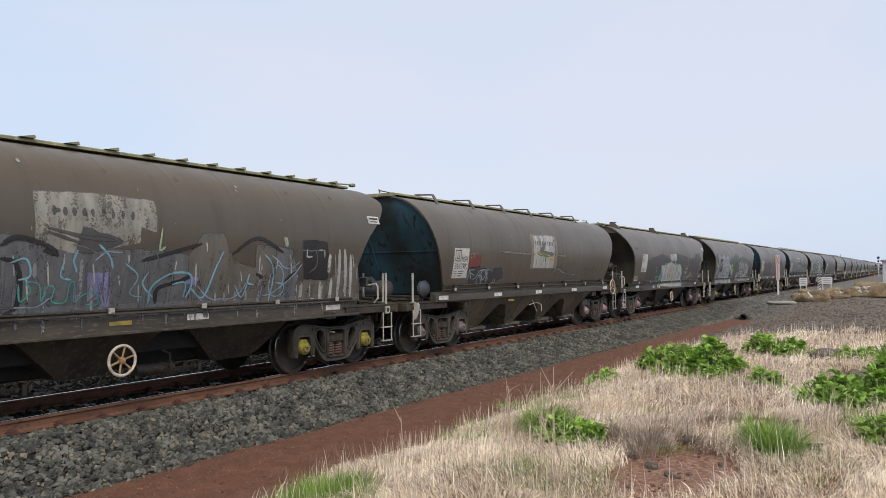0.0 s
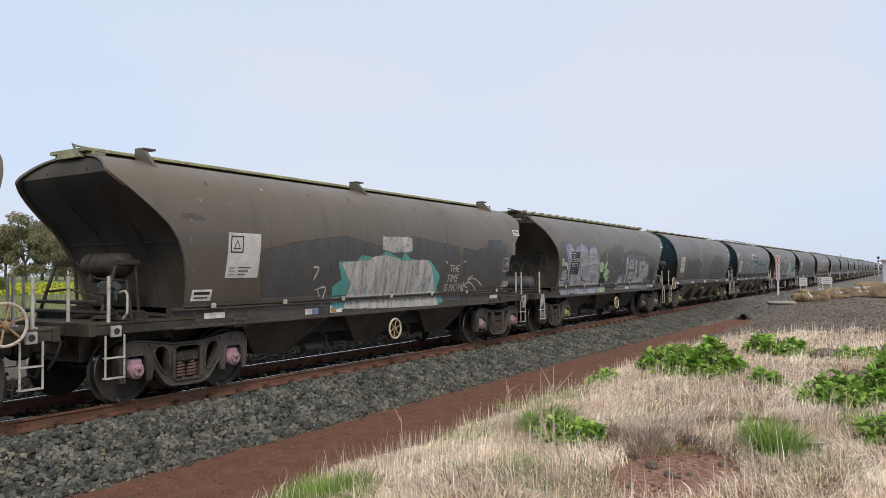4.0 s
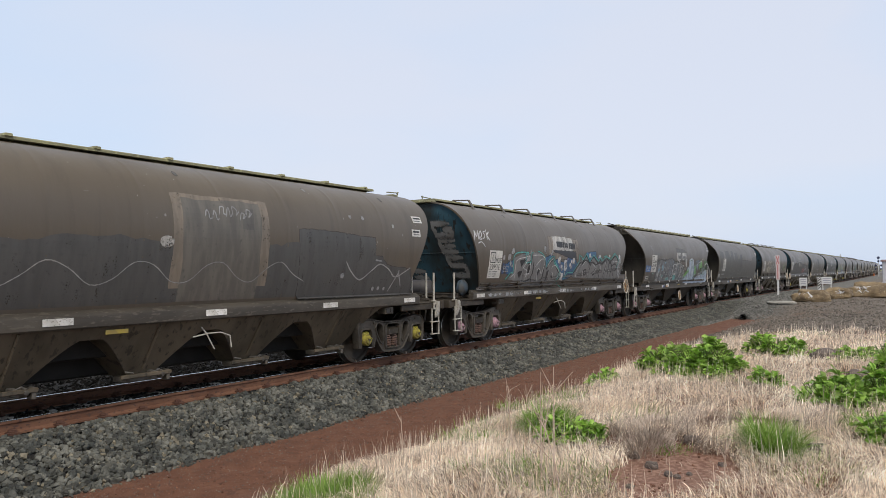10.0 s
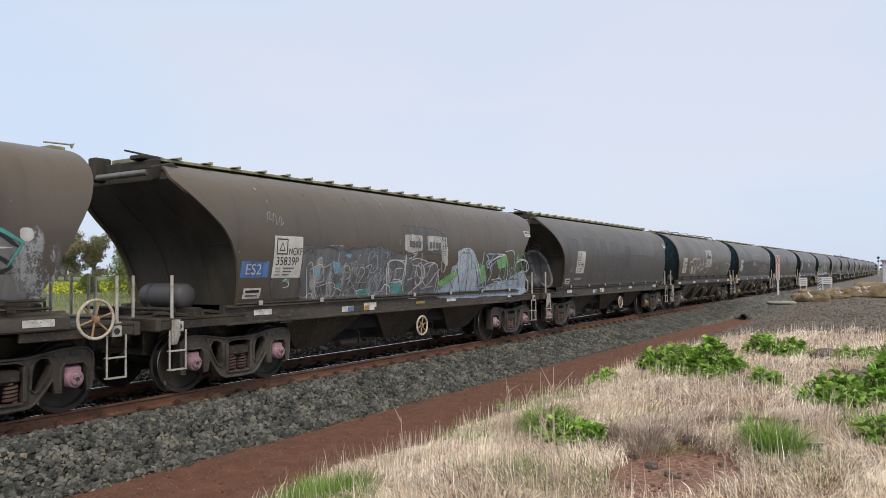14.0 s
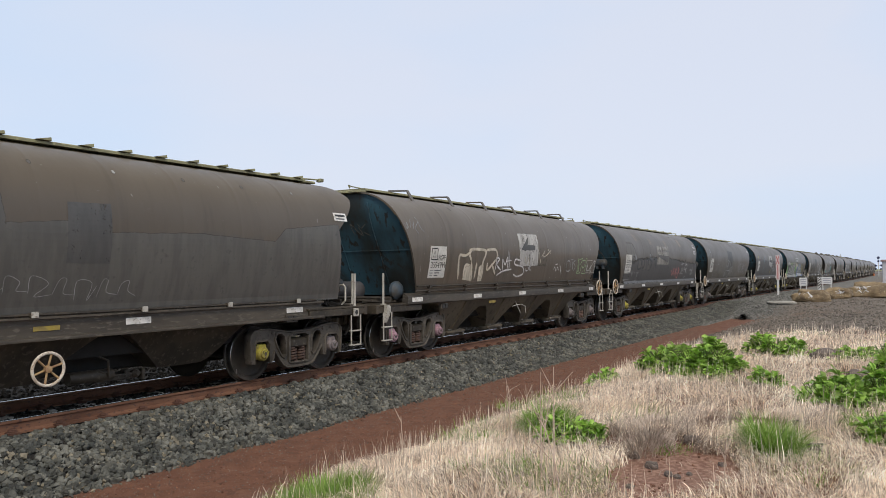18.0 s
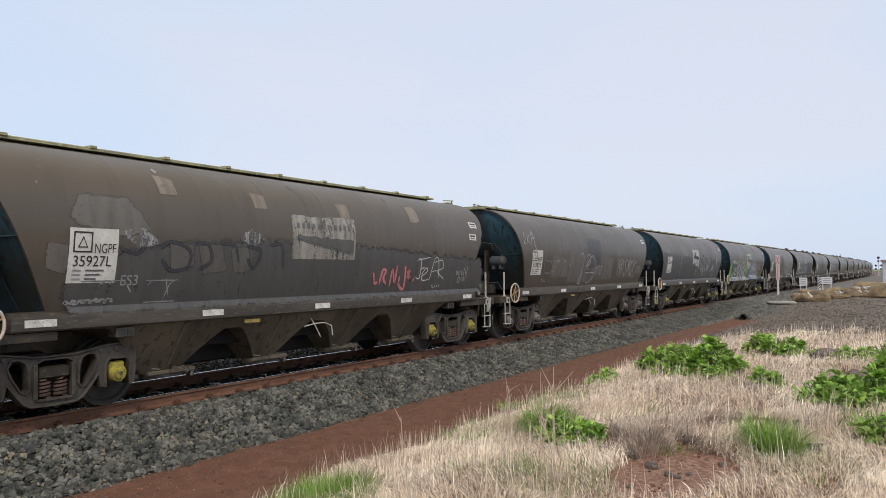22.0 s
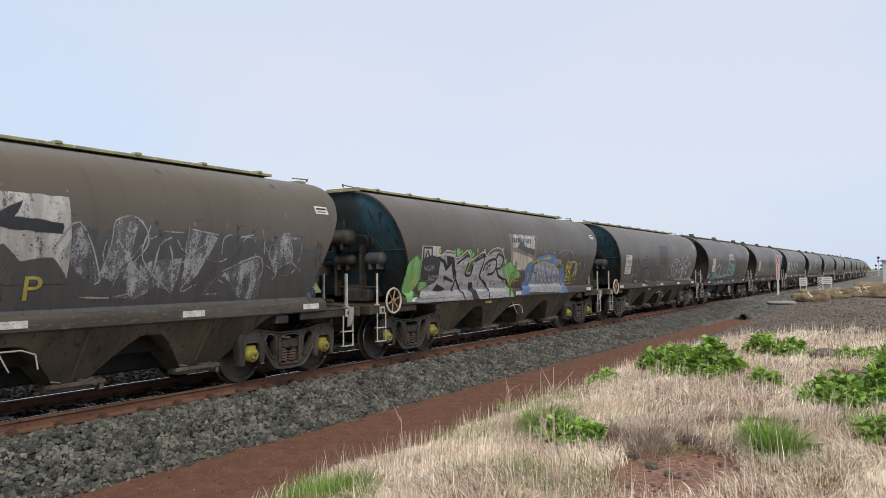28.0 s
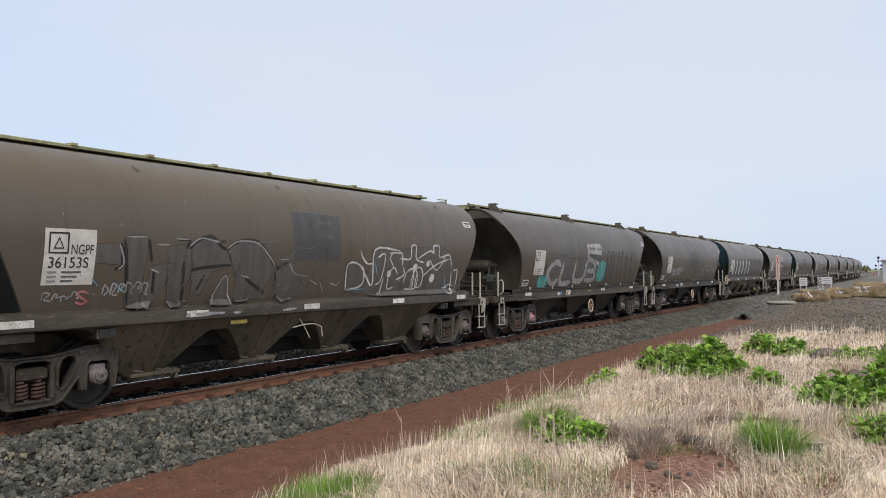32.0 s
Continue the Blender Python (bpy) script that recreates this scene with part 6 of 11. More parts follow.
def yard_sign(x, y, w, h, top, striped, label):
    p = empty_thing("yard_sign", label, "sign")
    for sx in (-w * 0.38, w * 0.38):
        part("leg", Shape().box(sx - 0.035, sx + 0.035, -0.03, 0.03, 0, top, 0.006).done("leg", SIGN_WHITE), p)
    b = part("board", Shape().box(-w / 2, w / 2, -0.06, -0.032, top - h, top, 0.006).done("board", SIGN_WHITE), p, "white board")
    for k in range(3):
        zz = top - h * (0.25 + 0.25 * k)
        part("lettering", Shape().box(-w * (0.38 - 0.05 * k), w * 0.36, -0.066, -0.063, zz - 0.035, zz + 0.035).done("lettering", surface_cached("sign_ink", (0.25, 0.26, 0.32), (0.3, 0.3, 0.34), 6.0, 0.6, 0, 0.0)), b, "unreadable grey line")
    if striped:
        s2 = part("striped_board", Shape().box(-w / 2 - 0.30, -w / 2 - 0.04, -0.08, -0.05, 0.0, top, 0.006).done("striped_board", SIGN_WHITE), p, "black and white striped board")
        for k in range(5):
            z0 = 0.05 + k * top * 0.19
            s = Shape()
            x0, x1 = -w / 2 - 0.29, -w / 2 - 0.05
            s.add([(x0, -0.085, z0), (x1, -0.085, z0 + 0.22), (x1, -0.085, min(top, z0 + 0.34)), (x0, -0.085, z0 + 0.12), (x0, -0.082, z0), (x1, -0.082, z0 + 0.22), (x1, -0.082, min(top, z0 + 0.34)), (x0, -0.082, z0 + 0.12)],
                  [(0, 1, 2, 3), (7, 6, 5, 4), (0, 4, 5, 1), (1, 5, 6, 2), (2, 6, 7, 3), (3, 7, 4, 0)])
            part("stripe", s.done("stripe", BLACK), s2)
    p.matrix_world = pose(x, y, ground_z(x, y), 0, 0, 8)


track_post()
yard_sign(-7.15, 67.2, 0.58, 0.66, 1.10, False, "small white notice board on two legs")
yard_sign(-5.75, 71.0, 0.82, 0.6, 1.12, True, "white notice board with striped panel beside it")


def far_signal():
    p = empty_thing("railway_signal", "tall railway signal with round dark blue heads", "signal")
    part("mast", Shape().tube([(0, 0, 0), (0, 0, 4.6)], 0.10, 10).done("mast", SIGN_WHITE), p)
    blue = surface_cached("signal_blue", (0.016, 0.02, 0.06), (0.02, 0.026, 0.08), 4.0, 0.5, 0, 0.0)
    for x, z, r in ((0, 4.3, 0.30), (-0.55, 2.5, 0.24), (0.55, 2.5, 0.24), (0, 3.5, 0.22), (-0.55, 1.7, 0.22), (0.5, 1.7, 0.2)):
        s = Shape()
        n = 20
        s.loft([[(x + rr * math.cos(a), yy, z + rr * math.sin(a)) for a in (2 * math.pi * k / n for k in range(n))] for yy, rr in ((-0.16, r * 0.9), (-0.13, r), (-0.08, r), (-0.06, r * 0.5), (0.1, r * 0.4))])
        part("signal_head", s.done("signal_head", blue), p)
    part("crossarm", Shape().box(-0.8, 0.8, -0.05, 0.05, 2.4, 2.5, 0.01).done("crossarm", SIGN_WHITE), p)
    p.matrix_world = pose(-5.45, 200, ground_z(-5.45, 200), 0, 0, 2)
    q2 = empty_thing("signal_pole", "thin grey pole beyond the train", "pole")
    part("mast", Shape().tube([(0, 0, 0), (0, 0, 6.2)], 0.07, 8, True, 0, 0.04).done("mast", CONCRETE), q2)
    part("crossarm", Shape().box(-0.25, 0.25, -0.04, 0.04, 5.7, 5.8, 0.01).done("crossarm", CONCRETE), q2)
    q2.matrix_world = pose(-13.5, 205, -0.8)


far_signal()


def relay_hut():
    h = empty_thing("relay_hut", "pale grey equipment hut with flat roof", "hut")
    part("wall", Shape().box(-0.05, 3.2, 0, 2.4, 0, 2.35, 0.02).done("wall", surface_cached("hut_wall", (0.50, 0.50, 0.54), (0.42, 0.42, 0.46), 2.0, 0.7, 0, 0.1)), h)
    part("roof", Shape().box(-0.2, 3.35, -0.15, 2.55, 2.35, 2.55, 0.02).done("roof", surface_cached("hut_roof", (0.35, 0.26, 0.26), (0.30, 0.22, 0.22), 2.0, 0.7, 0, 0.1)), h)
    part("plinth", Shape().box(-0.12, 3.3, -0.08, 2.5, -0.1, 0.28, 0.02).done("plinth", CONCRETE), h)
    part("door", Shape().box(1.0, 1.9, -0.03, 0.0, 0.28, 2.2, 0.005).done("door", SIGN_WHITE), h)
    h.matrix_world = pose(-1.95, 86, ground_z(-1.95, 86), 0, 0, 2)


relay_hut()
for x, y in ((-6.9, 215),):
    c = empty_thing("marker_cone", "small orange marker beside the line", "cone")
    part("cone_body", Shape().tube([(0, 0, 0.04), (0, 0, 0.75)], 0.2, 12, True, 0, 0.05).done("cone_body", surface_cached("cone_orange", (0.55, 0.16, 0.04), (0.45, 0.14, 0.05), 4.0, 0.6, 0, 0.0)), c)
    part("cone_base", Shape().box(-0.25, 0.25, -0.25, 0.25, 0, 0.045, 0.01).done("cone_base", BLACK), c)
    c.matrix_world = pose(x, y, ground_z(x, y))

# ---- paddocks beyond the line ----


def crown_mesh(rng, centres, per, size, mat, name="crown"):
    """Leaf clumps: many small crossed leaf cards of real leaves' spread, scattered about the limb tips."""
    v, f = [], []
    for c, r in centres:
        n = int(per * r * r)
        d = rng.normal(size=(n, 3))
        d /= np.linalg.norm(d, axis=1, keepdims=True)
        p = np.array(c) + d * (r * rng.uniform(0.35, 1.0, (n, 1))) * np.array([1, 1, 0.75])
        t = rng.normal(size=(n, 3))
        t /= np.linalg.norm(t, axis=1, keepdims=True)
        b = np.cross(t, rng.normal(size=(n, 3)))
        b /= np.linalg.norm(b, axis=1, keepdims=True)
        s = size * rng.uniform(0.5, 1.3, (n, 1))
        v.append(np.stack([p - t * s, p + b * s * 0.45, p + t * s, p - b * s * 0.45], 1).reshape(-1, 3))
    v = np.concatenate(v)
    f = np.arange(len(v)).reshape(-1, 4)
    return quick_mesh(name, v, f, mat)


def gum_tree(x, y, h, seed, mat=GUM_LEAF, label="tall grey-green gum tree with an open crown"):
    rr = random.Random(seed)
    rng = np.random.default_rng(seed)
    z = ground_z(x, y) - 0.1
    t = empty_thing("gum_tree", label, "tree", "trees beyond the paddock")
    s = Shape()
    fork = h * rr.uniform(0.22, 0.34)
    lean = rr.uniform(-0.06, 0.06) * h
    s.tube([(0, 0, 0), (lean * 0.3, 0, fork * 0.5), (lean * 0.5, 0, fork)], h * 0.028, 8, True, 0, h * 0.02)
    tips = []
    for k in range(rr.randint(5, 7)):
        a = k * 2.4 + rr.uniform(-0.5, 0.5)
        d = h * rr.uniform(0.16, 0.34)
        top = h * rr.uniform(0.58, 0.92)
        mid = (lean * 0.5 + d * 0.5 * math.cos(a), d * 0.5 * math.sin(a), fork + (top - fork) * 0.55)
        tip = (lean + d * math.cos(a), d * math.sin(a), top)
        s.tube([(lean * 0.5, 0, fork * 0.9), mid, tip], h * 0.013, 6, True, 0, h * 0.004)
        tips.append((tip, h * rr.uniform(0.13, 0.20)))
        m2 = (mid[0] + rr.uniform(-1, 1) * h * 0.09, mid[1] + rr.uniform(-1, 1) * h * 0.09, mid[2] + h * rr.uniform(0.02, 0.12))
        s.tube([mid, m2], h * 0.007, 5, True, 0, h * 0.003)
        tips.append((m2, h * rr.uniform(0.11, 0.17)))
        tips.append(((mid[0] * 1.3, mid[1] * 1.3, mid[2] - h * rr.uniform(0.0, 0.14)), h * rr.uniform(0.08, 0.13)))
    tips.append(((lean, 0, h * 0.88), h * 0.13))
    for k in range(5):
        a = k * 1.3 + rr.uniform(-0.4, 0.4)
        tips.append(((lean * 0.4 + h * rr.uniform(0.1, 0.3) * math.cos(a), h * rr.uniform(0.1, 0.3) * math.sin(a), h * rr.uniform(0.14, 0.42)), h * rr.uniform(0.09, 0.15)))
    part("trunk", s.done("trunk", BARK), t, "pale grey trunk and limbs")
    part("crown", crown_mesh(rng, tips, 250 / (h * 0.13) ** 2, h * 0.022, mat), t)
    t.matrix_world = pose(x, y, z, 0, 0, rr.uniform(0, 360))


for i, (x, y, h) in enumerate([(-260.9, 138.2, 15), (-250.2, 139.0, 17.5), (-257.1, 148.8, 16.5), (-231.7, 138.7, 13.5), (-222.0, 136.1, 12.5), (-217.0, 141.9, 11.5), (-263.8, 130.5, 14),
                               (-192.5, 151.2, 11), (-193.2, 178.3, 12), (-245.0, 150.0, 14), (-205.0, 146.0, 10.5), (-176.0, 160.0, 10)]):
    gum_tree(x, y, h * 1.3, 400 + i)
gum_tree(-104.0, 88.0, 8.5, 431, GUM_LEAF, "slender gum tree with thin open foliage")


def conifer(x, y, h, r, seed):
    rng = np.random.default_rng(seed)
    t = empty_thing("cypress_bush", "dense yellow-green cypress bush in the paddock", "bush")
    s = Shape()
    s.tube([(0, 0, 0), (0, 0, h * 0.9)], 0.12, 8, True, 0, 0.03)
    tips = []
    for k in range(46):
        zz = h * (0.06 + 0.86 * k / 46)
        rad = r * (1 - (zz / h) ** 1.6) * rng.uniform(0.6, 1.0)
        a = k * 2.4
        tip = (rad * math.cos(a), rad * math.sin(a), zz + 0.3)
        s.tube([(0, 0, zz * 0.85), tip], 0.03, 5, True, 0, 0.01)
        tips.append((tip, 0.30 * r + 0.12))
    part("trunk", s.done("trunk", BARK), t)
    part("crown", crown_mesh(rng, tips, 210, 0.13, BUSH_LEAF), t)
    t.matrix_world = pose(x, y, ground_z(x, y) - 0.05)


conifer(-81.0, 57.9, 7.4, 2.9, 51)
for i, (x, y, h, r) in enumerate([(-96, 62, 2.6, 1.7), (-74, 60, 2.2, 1.4), (-112, 58.0, 2.4, 1.8)]):
    conifer(x, y, h, r, 60 + i)


def canola_field():
    rng = np.random.default_rng(77)
    n = 26000
    x = rng.uniform(-175, -92, n)
    y = rng.uniform(42, 130, n)
    keep = x < -92 - 0.15 * (y - 42)
    x, y = x[keep], y[keep]
    n = len(x)
    z = np.array([ground_z(a, b) for a, b in zip(x, y)])
    s = rng.uniform(0.10, 0.26, n)[:, None]
    p = np.stack([x, y, z + rng.uniform(0.35, 0.75, n)], -1)
    t = rng.normal(size=(n, 3))
    t /= np.linalg.norm(t, axis=1, keepdims=True)
    b = np.cross(t, rng.normal(size=(n, 3)))
    b /= np.linalg.norm(b, axis=1, keepdims=True)
    v = np.stack([p - t * s, p + b * s, p + t * s, p - b * s], 1).reshape(-1, 3)
    tagged(new("canola_crop", quick_mesh("canola_crop", v, np.arange(len(v)).reshape(-1, 4), CANOLA)), "bright yellow flowering canola crop in the paddock", "crop", kind="stuff")
    m = 16000
    y2 = rng.uniform(20, 110, m)
    x2 = rng.uniform(-90, -16, m)
    sp = np.stack([x2, y2, [ground_z(a, b) for a, b in zip(x2, y2)]], -1)
    v, f = blades(78, sp, rng.uniform(0.3, 0.8, m), np.full(m, 0.02), np.abs(rng.normal(0.3, 0.3, m)))
    tagged(new("paddock_grass", quick_mesh("paddock_grass", v, f, PADDOCK_GRASS)), "rough pale green grass beyond the line", "grass", kind="stuff")


PADDOCK_GRASS = surface("paddock_grass", (0.27, 0.25, 0.12), (0.16, 0.20, 0.06), 0.3, 0.8, 0, 0.0, island=0.35)
canola_field()


def far_woods():
    """Low wooded skyline."""
    rng = np.random.default_rng(5)
    cs = []
    for x in np.arange(-1500, -330, 26):
        cs.append(((x, 560 + 0.36 * (x + 900) + rng.uniform(-20, 20), 3.0), rng.uniform(5, 9)))
    for x in np.arange(-40, 120, 16):
        cs.append(((x, 560 + rng.uniform(-20, 20), 1.5), rng.uniform(3, 5)))
    tagged(new("far_woods", crown_mesh(rng, cs, 5, 1.4, GUM_LEAF, "far_woods")), "low dark trees along the horizon", "trees", kind="stuff")


far_woods()

# ---- the train: leading-bogie places along the line at 16 s ----
SPEED, GAIN = 5.3863, 0.0082
LEAD = [-83.9, -70.35, -56.5, -42.72, -29.12, -15.65, -2.2, 11.0, 24.5, 37.95, 51.55, 65.2, 78.73, 92.43]
while len(LEAD) < 25:
    LEAD.append(LEAD[-1] + 13.55)
Y, P, G = "yellow", "pink", "grey"
NGPF = "brown-grey grain hopper wagon with sloping blue ends"
VHGF = "brown-grey grain hopper wagon with scooped dark ends"
PLAN = [("b", "tank", "stand", "saw", (Y, Y, Y, Y), "brown-grey grain hopper wagon with scooped dark ends and blue-grey graffiti"),
        ("a", "plain", "gear", "arm", (G, G, P, P), NGPF + " and white panel"),
        ("b", "stand", "tank", "gusset", (P, P, P, P), VHGF + " and pale graffiti"),
        ("b", "tank", "stand", "saw", (G, Y, G, P), VHGF + " and lilac bubble graffiti"),
        ("a", "gear", "plain", "lug", (Y, Y, Y, Y), NGPF + " and pale wavy line"),
        ("a", "plain", "gear", "arm", (P, P, P, P), NGPF + " and teal graffiti"),
        ("b", "tank", "stand", "saw", (P, P, P, P), VHGF + " and blue-white graffiti"),
        ("b", "tank", "stand", "saw", (P, G, Y, G), VHGF + " and patched paint"),
        ("a", "plain", "gear", "arm", (P, P, G, G), NGPF + " and white letters"),
        ("a", "gear", "plain", "lug", (G, Y, Y, Y), NGPF + " and pink graffiti"),
        ("a", "gear", "plain", "lug", (G, G, G, G), NGPF + " and faint white tags"),
        ("a", "gear", "plain", "lug", (Y, Y, Y, Y), NGPF + " and silver graffiti"),
        ("a", "gear", "plain", "lug", (Y, Y, Y, Y), "brown-grey grain hopper wagon with blue ends, green and blue graffiti"),
        ("a", "gear", "plain", "lug", (G, G, G, G), NGPF + " and white outlined graffiti"),
        ("b", "stand", "tank", "gusset", (G, P, G, G), VHGF + " and faded teal graffiti"),
        ("b", "stand", "tank", "gusset", (P, G, G, G), VHGF + " and pale tags"),
        ("a", "gear", "plain", "lug", (G, G, Y, G), NGPF + " and white streaked paint")]
for k in range(17, 25):
    PLAN.append(("b", "stand", "tank", "gusset", (G, G, G, G), VHGF) if k % 2 else ("a", "gear", "plain", "lug", (G, G, G, G), NGPF))
TRAIN = [build_wagon(*p) for p in PLAN]
shorten(TRAIN[6][0], 0.32)
shorten(TRAIN[1][0], -0.27)
for k in (1, 2):          # these two carry their trailing bogies nearer to the end
    for ob in TRAIN[k][0].children:
        if ob.name.startswith("bogie") and ob.location.y > 0:
            ob.location.y += 0.25

# ---- placards, panels and spray paint on the wagons ----
FACE = {"a": END_A, "b": END_B}


def on_side(kind):
    foot = 1.13 if kind == "a" else 1.06          # paint ends at the lower edge of the sill

    def at(a, b, lift):
        b = max(b, foot)
        return (hull_x(b) + lift if b > 1.36 else (1.355 if kind == "a" else 1.26) + lift, a, b)
    return at


def on_end(kind):
    return lambda a, b, lift: (a, -(along(FACE[kind], b) - 0.07) - lift - 0.012, b)


def smooth_line(pts, n=5):
    P = [Vector(p) for p in pts]
    if len(P) < 3:
        return [P[0].lerp(P[-1], k / 6) for k in range(7)]
    P = [2 * P[0] - P[1]] + P + [2 * P[-1] - P[-2]]
    out = []
    for i in range(1, len(P) - 2):
        a, b, c, d = P[i - 1:i + 3]
        for k in range(n):
            t = k / n
            out.append(0.5 * (2 * b + (c - a) * t + (2 * a - 5 * b + 4 * c - d) * t * t + (3 * b - a - 3 * c + d) * t ** 3))
    return out + [P[-2]]


class Paint:
    """Flat paint films that follow a wagon's skin. Coordinates: along the wagon, height."""

    def __init__(self, wagon, kind, end=False):
        self.w, self.kind, self.on = wagon, kind, (on_end(kind) if end else on_side(kind))

    def put(self, name, s, mat, label):
        return part(name, s.done(name, mat, smooth=False), self.w, label)

    def patch(self, y0, y1, z0, z1, mat, name="painted_panel", label="", lift=0.005, ragged=0.0, seed=1, solid=True):
        s = Shape()
        rr = random.Random(seed)
        ny, nz = max(2, int((y1 - y0) / 0.12)), max(2, int((z1 - z0) / 0.07))
        v, f = [], []
        for j in range(nz + 1):
            z = z0 + (z1 - z0) * j / nz
            e0, e1 = ragged * noise.noise((z * 2.3, seed * 1.7, 0.5)), ragged * noise.noise((z * 2.3, seed * 1.7, 8.5))
            for i in range(ny + 1):
                k = i / ny
                y = y0 + e0 + (y1 + e1 - y0 - e0) * k
                zz = z + ragged * 2.2 * (j == nz) * (noise.noise((y * 1.3, z, seed * 3.1)) + 0.5 * noise.noise((y * 6.0, z, seed * 3.1)))
                v.append(self.on(y, zz, lift))
        for j in range(nz):
            for i in range(ny):
                a = j * (ny + 1) + i
                f.append((a, a + 1, a + ny + 2, a + ny + 1))
        return self.put(name, s.add(v, f), mat, label)

    def fill(self, polys, mat, label, lift=0.007, name="graffiti", soft=0.04):
        """Filled outlines, cut at even heights so that they hug the curved side, with a feathered rim."""
        for poly in polys:
            ring = []
            for a, b in zip(poly, poly[1:] + poly[:1]):
                a, b = Vector(a), Vector(b)
                m = max(1, int((b - a).length / 0.10))
                ring += [a.lerp(b, k / m) for k in range(m)]
            rim = min(soft, 0.22 * min(max(q.x for q in ring) - min(q.x for q in ring), max(q.y for q in ring) - min(q.y for q in ring)))
            bm = bmesh.new()
            bm.faces.new([bm.verts.new((q.x, q.y, 0)) for q in ring])
            bmesh.ops.triangulate(bm, faces=bm.faces[:])
            lo, hi = min(q.y for q in ring), max(q.y for q in ring)
            n = int((hi - lo) / 0.085)
            for k in range(1, n + 1):
                bmesh.ops.bisect_plane(bm, geom=bm.verts[:] + bm.edges[:] + bm.faces[:], dist=1e-5, plane_co=(0, lo + (hi - lo) * k / (n + 1), 0), plane_no=(0, 1, 0))
            border = [e for e in bm.edges if e.is_boundary]
            away = collections.defaultdict(Vector)
            for e in border:          # outward direction of each rim vertex
                a, b = e.verts[0].co, e.verts[1].co
                d = (b - a).normalized()
                o = Vector((d.y, -d.x, 0))
                if o.dot((a + b) / 2 - e.link_faces[0].calc_center_median()) < 0:
                    o = -o
                for v in e.verts:
                    away[v] += o
            outer = {}
            for v, o in list(away.items()):
                o = o.normalized() if o.length > 1e-6 else Vector((0, 1, 0))
                outer[v] = bm.verts.new(v.co + o * rim * (1 + 0.7 * noise.noise((v.co.x * 7, v.co.y * 7, 2.2))))
            for e in border:
                a, b = e.verts
                try:
                    bm.faces.new((a, b, outer[b], outer[a]))
                except ValueError:
                    pass
            bm.verts.index_update()
            fade = {v.index for v in outer.values()}
            s = Shape()
            s.add([self.on(v.co.x, v.co.y, lift + (0.0005 if v.index in fade else 0.0)) for v in bm.verts], [tuple(v.index for v in f.verts) for f in bm.faces], 0, [1.0 if v.index in fade else 0.0 for v in bm.verts])
            bm.free()
            self.put(name, s, mat, label)

    def strokes(self, lines, width, mat, label, lift=0.010, name="graffiti", curve=True, joined=False):
        """Sprayed lines, thick in the middle and feathered at both rims; each line a film of its own unless joined."""
        s = Shape()
        for pts in lines:
            line = smooth_line([(p[0], p[1], 0) for p in pts], 4) if curve else [p for a, b in zip(pts, pts[1:]) for p in (Vector((*a, 0)), Vector((*a, 0)).lerp(Vector((*b, 0)), 0.5))] + [Vector((*pts[-1], 0))]
            v, e = [], []
            last = len(line) - 1
            for i, p in enumerate(line):
                d = line[min(i + 1, last)] - line[max(i - 1, 0)]
                d = d.normalized() if d.length > 1e-6 else Vector((1, 0, 0))
                w = 1.32 * width * (1.0 + 0.35 * noise.noise((p.x * 4, p.y * 4, 1.7))) * (0.6 if i in (0, last) else 1.0)
                nrm = Vector((-d.y, d.x, 0)) * w
                v += [self.on(p.x + nrm.x, p.y + nrm.y, lift), self.on(p.x, p.y, lift), self.on(p.x - nrm.x, p.y - nrm.y, lift)]
                e += [1.0, 0.35 if i in (0, last) else 0.0, 1.0]
            f = [q for i in range(last) for q in ((3 * i, 3 * i + 1, 3 * i + 4, 3 * i + 3), (3 * i + 1, 3 * i + 2, 3 * i + 5, 3 * i + 4))]
            s.add(v, f, 0, e)
            if not joined:
                self.put(name, s, mat, label)
                s = Shape()
        if joined:
            self.put(name, s, mat, label)["kind"] = "stuff"

    def tag(self, word, y0, y1, z0, z1, width, mat, label, slant=0.2, seed=0, lift=0.010):
        rr = random.Random(seed)
        n = len(word)
        cw = (y1 - y0) / n
        for i, ch in enumerate(word):
            lines = []
            dz = rr.uniform(-0.08, 0.08) * (z1 - z0)
            for st in GLYPHS.get(ch, "").split("|"):
                pts = []
                for c in st.split():
                    gx, gz = int(c[0]) / 4, int(c[1]) / 6
                    z = z0 + dz + (z1 - z0) * gz
                    pts.append((y0 + cw * (i + gx * 0.84) + slant * (z - z0) + rr.uniform(-0.03, 0.03) * cw, z + rr.uniform(-0.02, 0.02) * (z1 - z0)))
                if len(pts) > 1:
                    lines.append(pts)
            if lines:
                self.strokes(lines, width, mat, label, lift, "letter", True, True)

    def spot(self, y, z, r, mat, label, lift=0.0105):
        """A dab of spray paint with a soft rim."""
        n = 14
        rim = [(y + r * (1 + 0.12 * noise.noise((k * 0.9, y * 3, z))) * math.cos(2 * math.pi * k / n), z + 1.1 * r * math.sin(2 * math.pi * k / n)) for k in range(n)]
        s = Shape()
        s.add([self.on(y, z, lift)] + [self.on(y + (a - y) * 0.22, z + (b - z) * 0.22, lift) for a, b in rim] + [self.on(a, b, lift) for a, b in rim],
              [(0, 1 + k, 1 + (k + 1) % n) for k in range(n)] + [(1 + k, 1 + n + k, 1 + n + (k + 1) % n, 1 + (k + 1) % n) for k in range(n)], 0, [0.0] * (n + 1) + [1.0] * n)
        self.put("graffiti", s, mat, label)

    def bubble(self, y, z, w, h, seed, fill, line, lean=0.0, wide=0.035, label="bubble letters"):
        out = []
        n = 26
